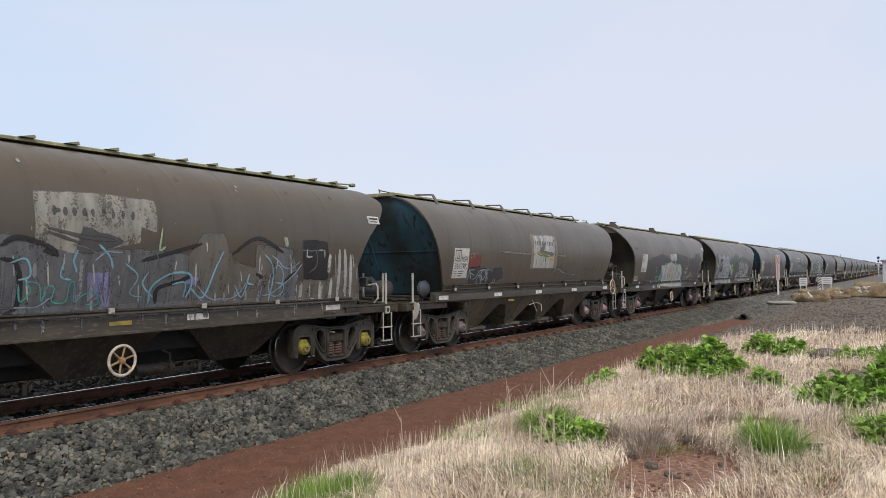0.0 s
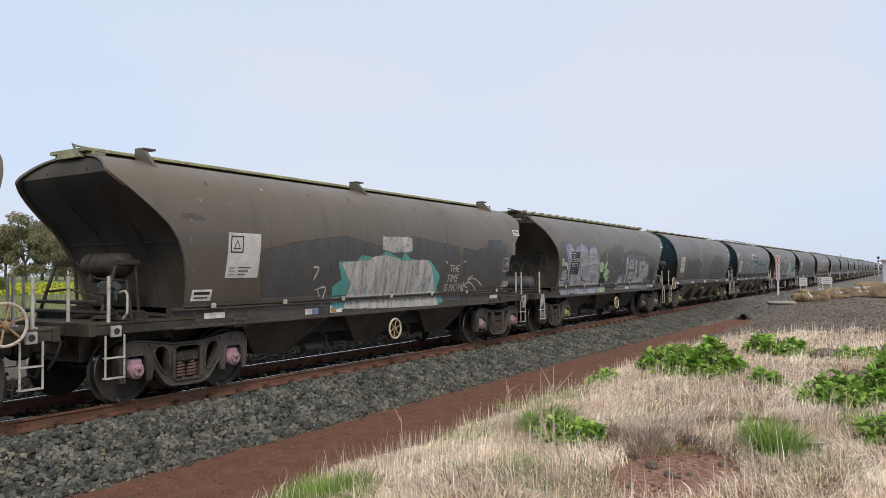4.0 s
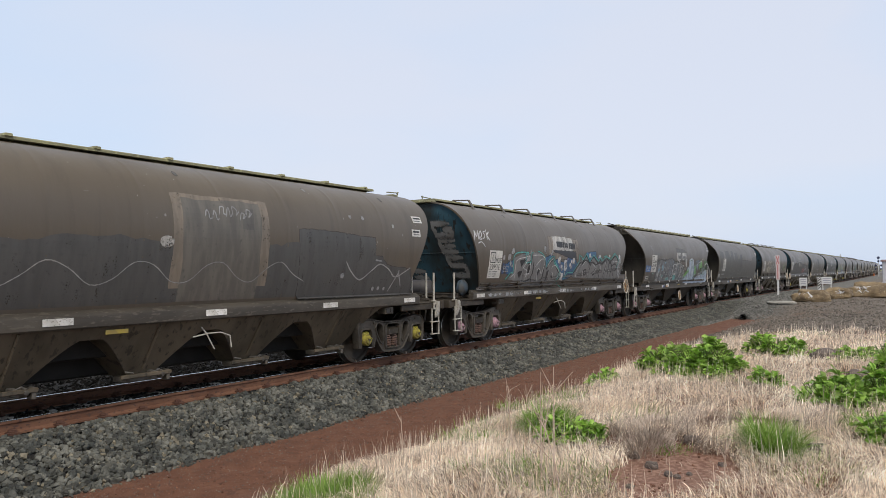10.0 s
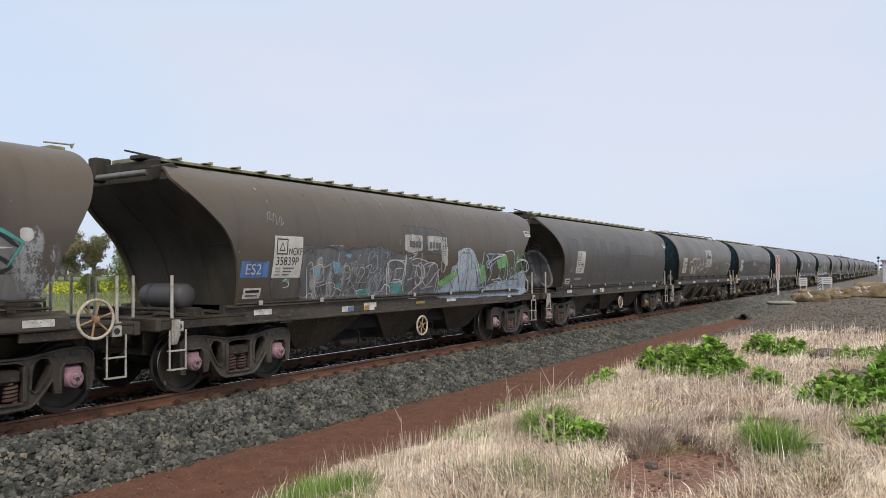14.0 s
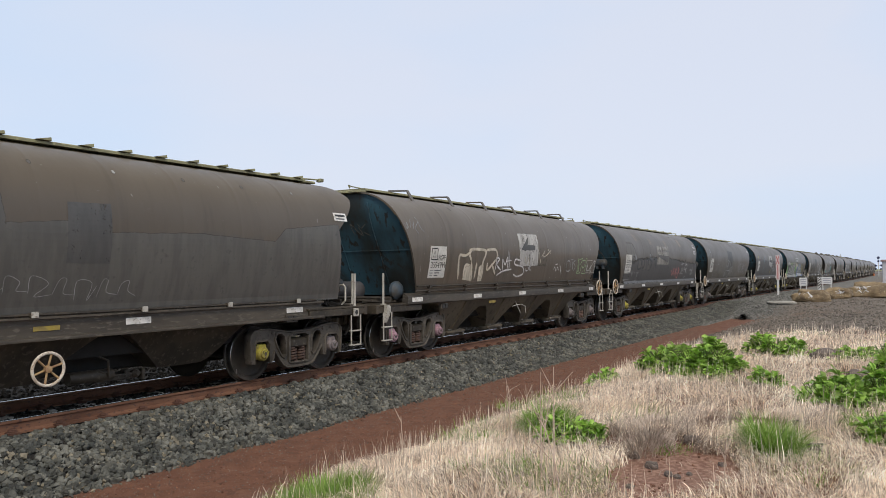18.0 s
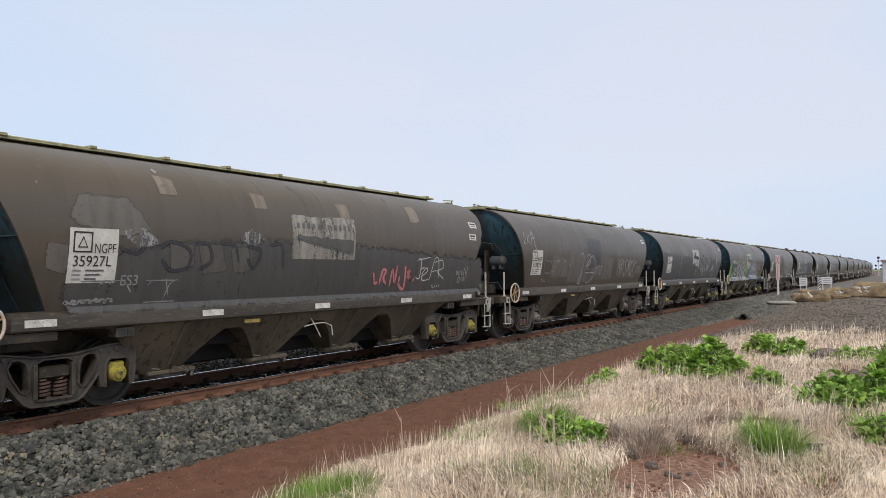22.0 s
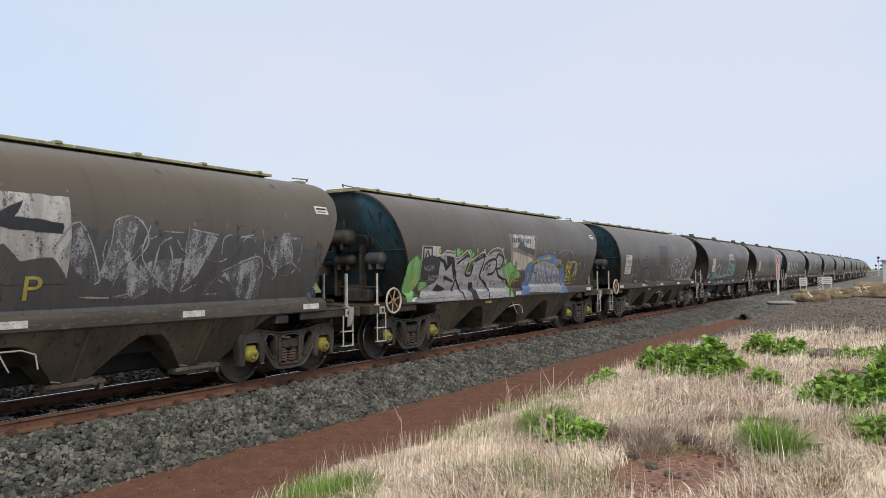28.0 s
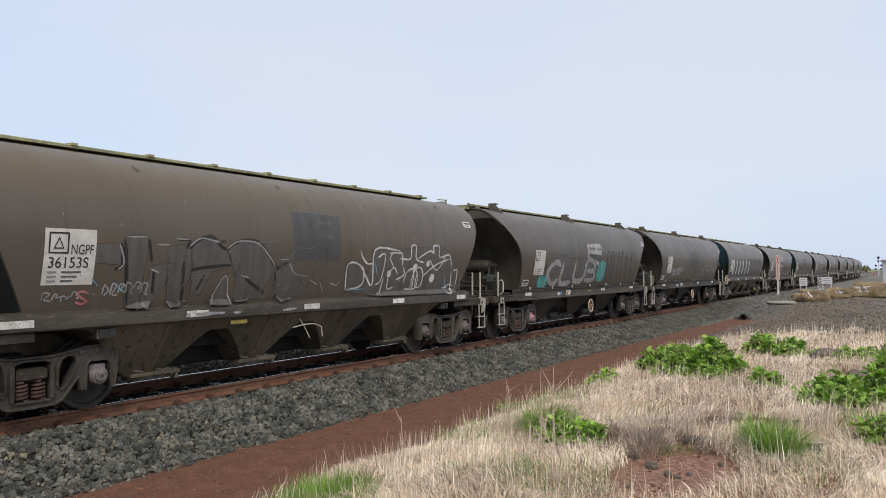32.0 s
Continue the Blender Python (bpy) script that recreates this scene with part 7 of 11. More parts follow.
        for k in range(n):
            a = 2 * math.pi * k / n
            r = 1 + 0.16 * noise.noise((math.cos(a) * 1.4, math.sin(a) * 1.4, seed * 5.3))
            cy, cz = math.copysign(abs(math.cos(a)) ** 0.75, math.cos(a)), math.copysign(abs(math.sin(a)) ** 0.75, math.sin(a))
            out.append((y + w / 2 * r * cy + lean * h / 2 * cz, z + h / 2 * r * cz))
        if fill:
            self.fill([out], fill, label, 0.0095)
        self.strokes([out + out[:2]], wide, line, "outline of " + label, 0.0105)
        return out

    def words(self, body, y, z, h, mat, label="", lift=0.014, wide=1.0):
        """Lettering in the built-in type, its foot at height z, starting at y."""
        cu = bpy.data.curves.new("lettering", "FONT")
        cu.body, cu.size = body, h / 0.70
        tmp = new("lettering_tmp", cu)
        bpy.context.view_layer.update()
        me = bpy.data.meshes.new_from_object(tmp)
        bpy.data.objects.remove(tmp)
        for v in me.vertices:
            v.co = self.on(y + v.co.x * wide, z + v.co.y, lift)
        me.materials.clear()
        me.materials.append(mat)
        me.name = "lettering"
        return part("lettering", me, self.w, label)


GLYPHS = {"A": "00 26 40|12 32", "B": "00 06 35 33 03|33 41 30 00", "C": "45 26 04 02 20 41", "D": "00 06 26 44 42 20 00", "E": "46 06 00 40|03 33", "F": "00 06 46|03 33", "G": "45 26 04 02 20 41 43 23",
          "H": "00 06|40 46|03 43", "I": "20 26", "J": "06 46|26 21 10 01", "K": "00 06|46 03 40", "L": "06 00 40", "M": "00 16 22 36 40", "N": "00 06 40 46", "O": "26 04 02 20 42 44 26", "P": "00 06 36 44 33 03",
          "R": "00 06 36 44 33 03|23 40", "S": "45 26 05 14 32 41 20 01", "T": "06 46|26 20", "U": "06 01 20 41 46", "V": "06 20 46", "W": "06 10 24 30 46", "X": "00 46|06 40", "Y": "06 23 46|23 20", "Z": "06 46 00 40",
          "0": "26 04 02 20 42 44 26", "1": "15 26 20", "2": "05 26 45 00 40", "7": "06 46 10", "8": "23 05 26 45 23 01 20 41 23", "9": "44 26 05 23 44 20", "4": "36 02 42|36 30", "*": "00 46|06 40|20 26|03 43", "~": "00 15 31 46"}

S_WHITE, S_SILVER, S_GREY = spray("white_spray", (0.64, 0.64, 0.63), 1.2), spray("silver_spray", (0.34, 0.34, 0.345)), spray("grey_spray", (0.13, 0.13, 0.135), 1.1)
S_FOIL = spray("brushed_silver_paint", (0.38, 0.38, 0.39), 0.95, (1, 0.5, 5))
S_BRUSHED = spray("brushed_grey_paint", (0.235, 0.235, 0.24), 0.7, (1, 0.5, 5))
S_POWDER = spray("powder_blue_paint", (0.30, 0.38, 0.47), 0.9)
S_BLOCK = spray("pale_grey_roller", (0.20, 0.20, 0.195), 1.1)
S_AZURE = spray("bright_blue_spray", (0.10, 0.22, 0.48), 1.0)
S_ASH = spray("ash_grey_spray", (0.165, 0.16, 0.16), 0.8)
S_TEAL, S_MINT, S_BLUE, S_NAVY = spray("teal_spray", (0.10, 0.38, 0.35), 1.05), spray("mint_spray", (0.42, 0.56, 0.33), 1.1), spray("blue_spray", (0.085, 0.15, 0.31), 0.55), spray("navy_roller", (0.040, 0.042, 0.050), 1.25)
S_LILAC, S_PINK, S_BLACK, S_CREAM = spray("lilac_spray", (0.25, 0.25, 0.44), 0.9), spray("pink_spray", (0.50, 0.20, 0.20), 1.0), spray("black_spray", (0.018, 0.018, 0.020), 1.2), spray("cream_spray", (0.56, 0.51, 0.41), 1.1)
S_GREEN, S_YELLOW, S_SKY, S_CHALK = spray("green_spray", (0.15, 0.32, 0.12), 0.55), spray("yellow_spray", (0.50, 0.42, 0.08), 1.0), spray("sky_spray", (0.22, 0.43, 0.53), 1.1), spray("chalky_spray", (0.33, 0.33, 0.325), 1.1)
S_PEACH, S_DUST = spray("peach_spray", (0.46, 0.38, 0.33)), spray("dusty_roller", (0.115, 0.108, 0.098), 1.15)
S_FADE = spray("faded_dusty_paint", (0.158, 0.143, 0.120), 0.9)
S_SLATE = spray("slate_roller", (0.085, 0.084, 0.082), 1.05)
S_RED = spray("red_oxide", (0.20, 0.055, 0.040), 1.2)
S_PALE = spray("worn_white_paint", (0.52, 0.51, 0.48), 0.85)
S_TAN = spray("tan_patch", (0.24, 0.20, 0.155), 1.0)
S_WASH, S_HAZE = spray("blue_grey_wash", (0.150, 0.158, 0.165), 0.9), spray("thin_white_haze", (0.36, 0.37, 0.38), 0.45)
S_ICE, S_LEAF = spray("ice_blue_paint", (0.40, 0.48, 0.58), 1.0), spray("grass_green_spray", (0.20, 0.44, 0.15), 1.15)
S_SMOOTH, S_SMOOTH_PALE = spray("rolled_grey_brown", (0.112, 0.108, 0.099), 1.5), spray("rolled_pale_brown", (0.150, 0.138, 0.120), 1.4)
S_DEEP, S_CHROME = spray("deep_blue_spray", (0.045, 0.13, 0.26), 1.1), spray("chrome_paint", (0.40, 0.40, 0.405), 0.9, (1, 0.5, 5))
S_STEEL, S_SAND = spray("steel_grey_letters", (0.20, 0.198, 0.195), 1.1), spray("faded_sandy_panel", (0.34, 0.32, 0.28), 0.75)


def placard(p, y, z, code, number, black=False, up=0.0):
    """Data panel: a triangle in a square, the class letters, the wagon's number and small unreadable lines."""
    back, ink = (S_BLACK, S_WHITE) if black else (PLACARD, BLACK)
    w = 0.68
    pl = p.patch(y, y + w, z, z + 0.70, back, "data_placard", "black data panel with white writing" if black else "white data panel with black writing", 0.006 + up)
    q = Paint(pl, p.kind)
    s = Shape()
    for (a0, a1, b0, b1) in ((0.05, 0.31, 0.39, 0.41), (0.05, 0.31, 0.635, 0.655), (0.05, 0.07, 0.41, 0.635), (0.29, 0.31, 0.41, 0.635)):
        s.add([p.on(y + a0, z + b0, 0.012 + up), p.on(y + a1, z + b0, 0.012 + up), p.on(y + a1, z + b1, 0.012 + up), p.on(y + a0, z + b1, 0.012 + up)], [(0, 1, 2, 3)])
    tri = [(0.11, 0.45), (0.25, 0.45), (0.18, 0.60)]
    for (a, b), (c, d) in zip(tri, tri[1:] + tri[:1]):
        m = (0.18, 0.50)
        i0, i1 = (a + (m[0] - a) * 0.3, b + (m[1] - b) * 0.3), (c + (m[0] - c) * 0.3, d + (m[1] - d) * 0.3)
        s.add([p.on(y + u, z + v, 0.012 + up) for u, v in ((a, b), (c, d), i1, i0)], [(0, 1, 2, 3)])
    q.put("emblem", s, ink, "triangle in a square")
    if code:
        q.words(code, y + 0.335, z + 0.385, 0.125, ink, "", 0.012 + up, 0.70)
    if number:
        q.words(number, y + 0.05, z + 0.215, 0.135, ink, "", 0.012 + up, 0.95)
    for k in range(3):
        zz = z + 0.15 - 0.055 * k
        q.patch(y + 0.06, y + 0.18, zz, zz + 0.022, S_CHALK, "small_print", "", 0.012 + up)
        q.patch(y + 0.24, y + 0.50 - 0.05 * k, zz, zz + 0.022, S_GREY, "small_print", "", 0.012 + up)


def company_panel(p, y0, y1, z0, z1, mat, stripe=S_NAVY, bars=True, bird=False):
    """Faded operator's panel, its lettering and device as plain shapes."""
    pn = p.patch(y0, y1, z0, z1, mat, "company_panel", "faded white company panel with dark device", 0.006, 0.02, 3)
    q = Paint(pn, p.kind)
    w, h = y1 - y0, z1 - z0
    if bars:
        for k in range(11):
            a = y0 + (0.06 + 0.078 * k + 0.03 * (k > 6)) * w
            q.patch(a, a + 0.042 * w, z0 + 0.70 * h, z0 + 0.83 * h, S_GREY, "name_bar", "", 0.010)
    if bird:
        q.fill([[(y0 + 0.18 * w, z0 + 0.42 * h), (y0 + 0.50 * w, z0 + 0.78 * h), (y0 + 0.44 * w, z0 + 0.50 * h), (y0 + 0.92 * w, z0 + 0.46 * h), (y0 + 0.90 * w, z0 + 0.36 * h)]], S_NAVY if not bars else S_GREY, "dark bolt device", 0.012, "device")
    else:
        q.fill([[(y0 + 0.06 * w, z0 + 0.50 * h), (y0 + 0.95 * w, z0 + 0.44 * h), (y0 + 0.95 * w, z0 + 0.18 * h)]], stripe, "dark tapering stripe", 0.012, "device")
        q.strokes([[(y0 + 0.04 * w, z0 + 0.46 * h), (y0 + 0.95 * w, z0 + 0.12 * h)]], 0.02, S_GREY, "thin line", 0.013, "device")


def sticker(p, y, z, w=0.34, h=0.14):
    st = p.patch(y, y + w, z, z + h, TAPE, "warning_label", "small white warning label", 0.008)
    Paint(st, p.kind).patch(y + 0.04, y + w - 0.04, z + h * 0.55, z + h * 0.8, S_BLACK, "small_print", "", 0.012)
    Paint(st, p.kind).patch(y + 0.05, y + w - 0.07, z + h * 0.2, z + h * 0.35, S_GREY, "small_print", "", 0.012)


def scribble(p, y0, y1, z0, z1, n, seed, width, mat, label):
    rr = random.Random(seed)
    lines = []
    for i in range(n):
        y = y0 + (y1 - y0) * (i + 0.5) / n
        w, h = (y1 - y0) / n * 1.1, z1 - z0
        z = z0 + h * rr.uniform(0.3, 0.6)
        lines.append([(y - w * 0.4, z - h * rr.uniform(0.1, 0.3)), (y - w * rr.uniform(0.1, 0.4), z + h * rr.uniform(0.2, 0.4)), (y + w * rr.uniform(0, 0.4), z + h * rr.uniform(0, 0.35)), (y + w * rr.uniform(-0.2, 0.2), z - h * rr.uniform(0.0, 0.3)), (y + w * 0.5, z - h * rr.uniform(-0.2, 0.3))])
    p.strokes(lines, width, mat, label, joined=True)


def tangle(p, y0, y1, z0, z1, n, width, mat, label, seed):
    """Loose overlapping loops of old spray paint."""
    rr = random.Random(seed)
    lines = []
    for i in range(n):
        y, z = rr.uniform(y0, y1), rr.uniform(z0, z1)
        turn, a = rr.uniform(-1.3, 1.3), rr.uniform(0, 6.28)
        pts = []
        for k in range(rr.randint(4, 7)):
            pts.append((min(max(y, y0), y1), min(max(z, z0), z1)))
            y, z = y + 0.19 * math.cos(a), z + 0.26 * math.sin(a)
            a += turn + rr.uniform(-0.4, 0.4)
        lines.append(pts)
    p.strokes(lines, width, mat, label, 0.0092 + 0.0001 * (seed % 10), joined=True)


def dress(k):
    w, kind = TRAIN[k][0], PLAN[k][0]
    p = Paint(w, kind)
    if kind == "a":
        if k not in (1, 5, 8):
            sticker(p, 5.25, 2.86)
            if k in (4, 9):
                sticker(p, 5.12, 2.56, 0.32, 0.15)
    else:
        sticker(p, 5.48 - 0.32 * (k == 6), 2.76, 0.36, 0.15)
        sticker(p, -4.98, 1.40, 0.38, 0.17)
    if k == 0:
        tangle(p, -2.5, 4.0, 1.42, 2.2, 9, 0.013, S_WASH, "worn grey-white scrawl", 61)
        tangle(p, -2.5, 3.6, 1.42, 2.1, 7, 0.014, S_POWDER, "pale blue scrawl", 62)
        p.fill([[(-1.49, 2.27), (-1.03, 2.21), (-0.53, 2.09), (0.4, 2.13), (1.19, 2.06), (1.44, 2.38), (1.81, 2.39), (2.02, 1.97), (2.54, 1.87), (2.53, 2.25), (3.33, 2.19), (3.53, 1.68), (3.65, 1.25), (-1.37, 1.27)]], S_WASH, "blue-grey washed paint", 0.003)
        p.fill([[(-1.08, 2.8), (-0.39, 2.83), (0.6, 2.81), (0.6, 2.41), (0.35, 2.47), (0.33, 2.25), (-0.53, 2.09), (-1.06, 2.21)]], S_SAND, "worn white panel", 0.006)
        p.strokes([[(-0.85, 2.61), (-0.77, 2.6)], [(-0.85, 2.66), (-0.85, 2.54)], [(-0.71, 2.65), (-0.71, 2.54)], [(-0.59, 2.65), (-0.59, 2.54)], [(-0.45, 2.65), (-0.46, 2.55)], [(-0.34, 2.65), (-0.34, 2.55)], [(-0.18, 2.66), (-0.19, 2.56)], [(-0.05, 2.66), (-0.05, 2.54)], [(0.1, 2.65), (0.09, 2.54)], [(0.25, 2.65), (0.24, 2.54)], [(-0.94, 2.38), (-0.43, 2.28), (-0, 2.25)], [(-0.93, 2.33), (-0.48, 2.2)]], 0.03, S_SLATE, "worn dark lettering and lines of the panel", 0.01, curve=False)
        p.fill([[(-0.46, 2.39), (0.09, 2.24), (-0.33, 2.11), (-0.53, 2.1)]], S_SLATE, "grey wedge on the panel", 0.009)
        p.strokes([[(-0.53, 2.12), (-0.57, 1.98), (-0.51, 1.83)], [(-0.25, 2.2), (-0.08, 2.04), (-0.01, 1.87)], [(0.61, 1.39), (0.62, 1.63), (0.9, 1.81), (1.23, 1.81), (1.3, 1.65), (1.23, 1.46)], [(1.83, 2.15), (1.7, 1.87), (1.55, 1.45), (1.27, 1.62)], [(2.7, 2.11), (2.87, 1.97), (2.95, 1.73), (2.93, 1.33)], [(2.41, 1.8), (2.4, 1.66), (2.54, 1.63)]], 0.02, S_SKY, "pale blue brushed strokes", 0.011)
        p.strokes([[(-1.23, 1.7), (-1.18, 1.49), (-1.07, 1.62), (-1.14, 1.72), (-0.98, 1.69), (-0.92, 1.48), (-0.87, 1.66), (-0.78, 1.64), (-0.79, 1.48), (-0.61, 1.47), (-0.59, 1.68), (-0.53, 1.71), (-0.5, 1.47), (-0.4, 1.54), (-0.23, 1.59), (-0.16, 1.42), (-0.35, 1.43)]], 0.012, S_TEAL, "thin teal scrawl", 0.011)
        p.strokes([[(0.41, 1.99), (0.85, 2.1), (1.41, 2.25)], [(0.73, 1.39), (0.72, 1.6), (1.03, 1.69), (1.28, 1.78)], [(3.23, 1.43), (3.26, 1.69), (3.49, 1.83)], [(-1.48, 2.15), (-1.29, 2.25), (-0.92, 2.16), (-0.78, 2.03)], [(-1.47, 2), (-1.29, 1.95), (-1.21, 1.7), (-1.22, 1.42), (-1.37, 1.32)], [(-0.97, 2.11), (-0.81, 2.06)], [(2, 2.1), (2.52, 2.37), (3.12, 2.15)], [(2.55, 1.8), (2.71, 1.73)]], 0.032, S_BLACK, "black brushed strokes", 0.009)
        p.strokes([[(0.71, 2.45), (0.68, 2.15), (0.77, 2.19)], [(3.12, 2.41), (3.2, 2.26)]], 0.018, S_MINT, "mint strokes", 0.011)
        p.fill([[(3.61, 2.35), (4.2, 2.35), (4.31, 1.71), (3.71, 1.73)]], S_BLACK, "black square of paint", 0.008)
        p.strokes([[(3.69, 2.22), (3.7, 2.09), (3.85, 2.09)], [(3.98, 2.21), (4.15, 2.21), (4.17, 2.07)]], 0.018, S_PALE, "pale marks on the black square", 0.012, curve=False)
        p.strokes([[(4.31, 2.14), (4.33, 1.79)], [(4.56, 2.24), (4.69, 1.35)], [(4.71, 2.24), (4.93, 1.3)], [(4.89, 2.15), (5.07, 1.33)], [(3.65, 1.64), (3.7, 1.31)], [(4.14, 1.67), (4.23, 1.29)], [(4.43, 1.71), (4.5, 1.27)], [(4.01, 1.37), (4.02, 1.25)], [(3.15, 2.41), (3.2, 2.25)]], 0.05, S_PALE, "long white drips", 0.009)
        p.fill([[(-0.35, 1.82), (-0.17, 1.82), (-0.15, 1.51), (-0.29, 1.46)], [(-0.12, 1.84), (-0.05, 1.83), (-0, 1.39), (-0.05, 1.39)], [(1.16, 1.78), (1.4, 1.74), (1.38, 1.65), (1.2, 1.68)]], S_LILAC, "lilac smear", 0.008)
        p.strokes([[(-1.27, 1.95), (-1.24, 1.8)], [(-1.06, 1.95), (-1.05, 1.77)], [(-0.3, 1.68), (-0.22, 1.29)], [(1.78, 1.51), (1.81, 1.38)], [(1.94, 1.52), (1.99, 1.37)], [(2.16, 1.53), (2.21, 1.36)], [(2.38, 1.55), (2.43, 1.37)]], 0.03, S_CHALK, "vertical pale runs", 0.0085)
        p.strokes([[(-1.33, 2.05), (-1.29, 1.8)], [(-1.15, 1.8), (-1.09, 1.5)], [(-0.91, 1.98), (-0.86, 1.68)], [(-0.7, 2.06), (-0.7, 1.86)], [(-0.31, 1.95), (-0.25, 1.7)], [(0.08, 1.79), (0.12, 1.66)], [(0.2, 2.07), (0.22, 1.91)], [(0.4, 1.67), (0.45, 1.42)], [(0.98, 1.99), (0.97, 1.83)], [(1.33, 1.96), (1.38, 1.61)], [(1.49, 2.28), (1.52, 2.13)], [(2, 1.64), (2.06, 1.48)], [(2.22, 1.84), (2.27, 1.68)], [(2.59, 2.11), (2.62, 1.73)], [(2.99, 2.05), (3, 1.85)], [(3.28, 2.12), (3.4, 1.72)], [(3.55, 1.61), (3.63, 1.17)], [(3.87, 1.64), (3.98, 1.28)], [(4.22, 1.6), (4.29, 1.15)], [(4.45, 2.14), (4.57, 1.68)], [(4.95, 2.15), (5.04, 1.9)], [(5.13, 1.91), (5.17, 1.7)]], 0.013, S_PALE, "white runs and scratches", 0.0088)
        p.strokes([[(-1.36, 1.95), (-1.17, 2), (-1.1, 1.8), (-1.24, 1.75)], [(-0.69, 2.01), (-0.72, 1.79), (-0.57, 1.74)], [(0.15, 1.96), (0.38, 1.78), (0.29, 1.55), (0.5, 1.49)], [(0.96, 1.66), (1.18, 1.68), (1.19, 1.46)], [(2.13, 1.63), (2.32, 1.43), (2.4, 1.66)], [(3.02, 1.65), (3.23, 1.61), (3.19, 1.4)], [(0.67, 1.48), (0.47, 1.67), (0.54, 1.84)]], 0.016, S_SKY, "faded pale blue scribble", 0.0105)
        p.strokes([[(-0.54, 1.74), (-0.47, 1.46)], [(-0.23, 1.79), (-0.06, 1.39), (-0.07, 1.73)], [(1.28, 1.59), (1.57, 1.39)], [(2.73, 1.62), (2.72, 1.34)]], 0.016, S_LILAC, "faded lilac scribble", 0.01)
        p.fill([[(1.19, 2.06), (1.44, 2.36), (1.81, 2.37), (2.02, 1.97), (2.54, 1.87), (2.53, 2.23), (2.92, 2.2), (3.12, 1.33), (1.34, 1.34)], [(3.54, 1.65), (4.32, 1.67), (5.11, 1.99), (5.34, 1.33), (3.65, 1.26)]], S_FADE, "dusty washed area", 0.0045)
        rr = random.Random(77)
        for i in range(34):          # runs of thinned paint down over the sill
            a, b = rr.uniform(-2.3, 5.0), rr.uniform(1.35, 1.75)
            p.strokes([[(a, b + 0.3), (a + 0.02, b), (a + 0.03, rr.uniform(1.06, 1.25))]], rr.uniform(0.012, 0.04), S_WASH if i % 3 else S_HAZE, "run of thin grey paint", 0.0075)
    elif k == 1:
        placard(p, -4.86, 1.66, "NGPF", "36139K")
        p.patch(-4.14, -3.55, 1.92, 2.22, S_RED, "painted_panel", "red oxide patch", 0.004, 0.02, 2)
        p.words("CT", -4.12, 2.13, 0.12, S_CHALK)
        p.patch(-0.72, 1.08, 1.88, 2.86, S_TAN, "painted_panel", "tan border", 0.004, 0.015, 5)
        company_panel(p, -0.55, 0.88, 1.90, 2.82, S_PALE, S_NAVY, True, True)
        p.strokes([[(-2.63, 2.32), (-1.2, 2.29), (-0.5, 2.28)], [(0.9, 2.28), (1.8, 2.26)]], 0.035, S_TAN, "long pale scratch")
        p.fill([[(-4.1, 1.85), (-3.61, 1.87), (-3.09, 1.8), (-2.46, 1.86), (-2.35, 1.67), (-2.87, 1.6), (-3.3, 1.51), (-3.95, 1.55)]], S_NAVY, "dark smeared paint", 0.004, soft=0.08)
        tangle(p, -4.1, -2.7, 1.5, 1.85, 9, 0.010, S_PALE, "small white scrawl", 71)
        tangle(p, -4.1, -2.5, 1.5, 1.85, 6, 0.010, S_SKY, "small blue scrawl", 72)
        p.strokes([[(0.81, 1.81), (1.12, 1.89), (1.41, 1.95), (1.74, 1.82), (2.09, 1.74), (2.54, 1.73)], [(3.28, 1.77), (3.47, 1.88), (3.66, 1.73), (3.45, 1.68), (3.74, 1.91), (3.99, 1.78), (4.21, 1.92), (4.48, 1.8)]], 0.012, S_SLATE, "faded dark wavy line", 0.011)
        p.strokes([[(0.82, 1.76), (1.2, 1.86), (1.67, 1.76), (2.18, 1.72), (2.6, 1.69)]], 0.007, S_SKY, "thin pale wavy line", 0.011)
        p.strokes([[(-0.39, 2.36), (0.28, 2.28), (1.01, 2.18)], [(-0.39, 2.32), (0.21, 2.23), (0.92, 2.1)]], 0.016, S_YELLOW, "yellow stripe", 0.014)
    elif k == 2:
        placard(p, -4.4, 1.74, "", "")
        p.fill([[(2.79, 2.34), (3.29, 2.29), (3.9, 2.39), (4.03, 2.56), (4.73, 2.58), (4.97, 2.41), (5.15, 1.41), (2.89, 1.42)]], S_SLATE, "slate grey rolled-over paint", 0.003)
        p.fill([[(-3.71, 2.15), (-3.03, 2.29), (-1.61, 2.46), (-0.44, 2.3), (0.68, 2.53), (1.56, 2.45), (2.52, 2.36), (2.92, 1.16), (-3.46, 1.23)]], S_SLATE, "slate grey rolled-over paint", 0.003)
        p.fill([[(-1.73, 1.17), (-1.78, 1.54), (-1.55, 1.68), (-1.73, 2), (-1.21, 1.98), (-1.07, 2.12), (-0.59, 2.06), (-0.29, 2.21), (0.25, 2.06), (0.37, 2.2), (0.6, 2.07), (1.38, 2.02), (1.85, 1.69), (1.79, 1.47), (2.12, 1.13)]], S_TEAL, "teal halo round the letters", 0.006)
        p.fill([[(-1.39, 1.15), (-1.27, 1.62), (-1.64, 1.98), (-0.77, 2.03), (-0.73, 2.08), (-0.28, 2.13), (0.34, 2.03), (1.26, 2.05), (1.42, 1.91), (1.62, 1.59), (1.93, 1.05)]], S_PALE, "white filled letters", 0.008)
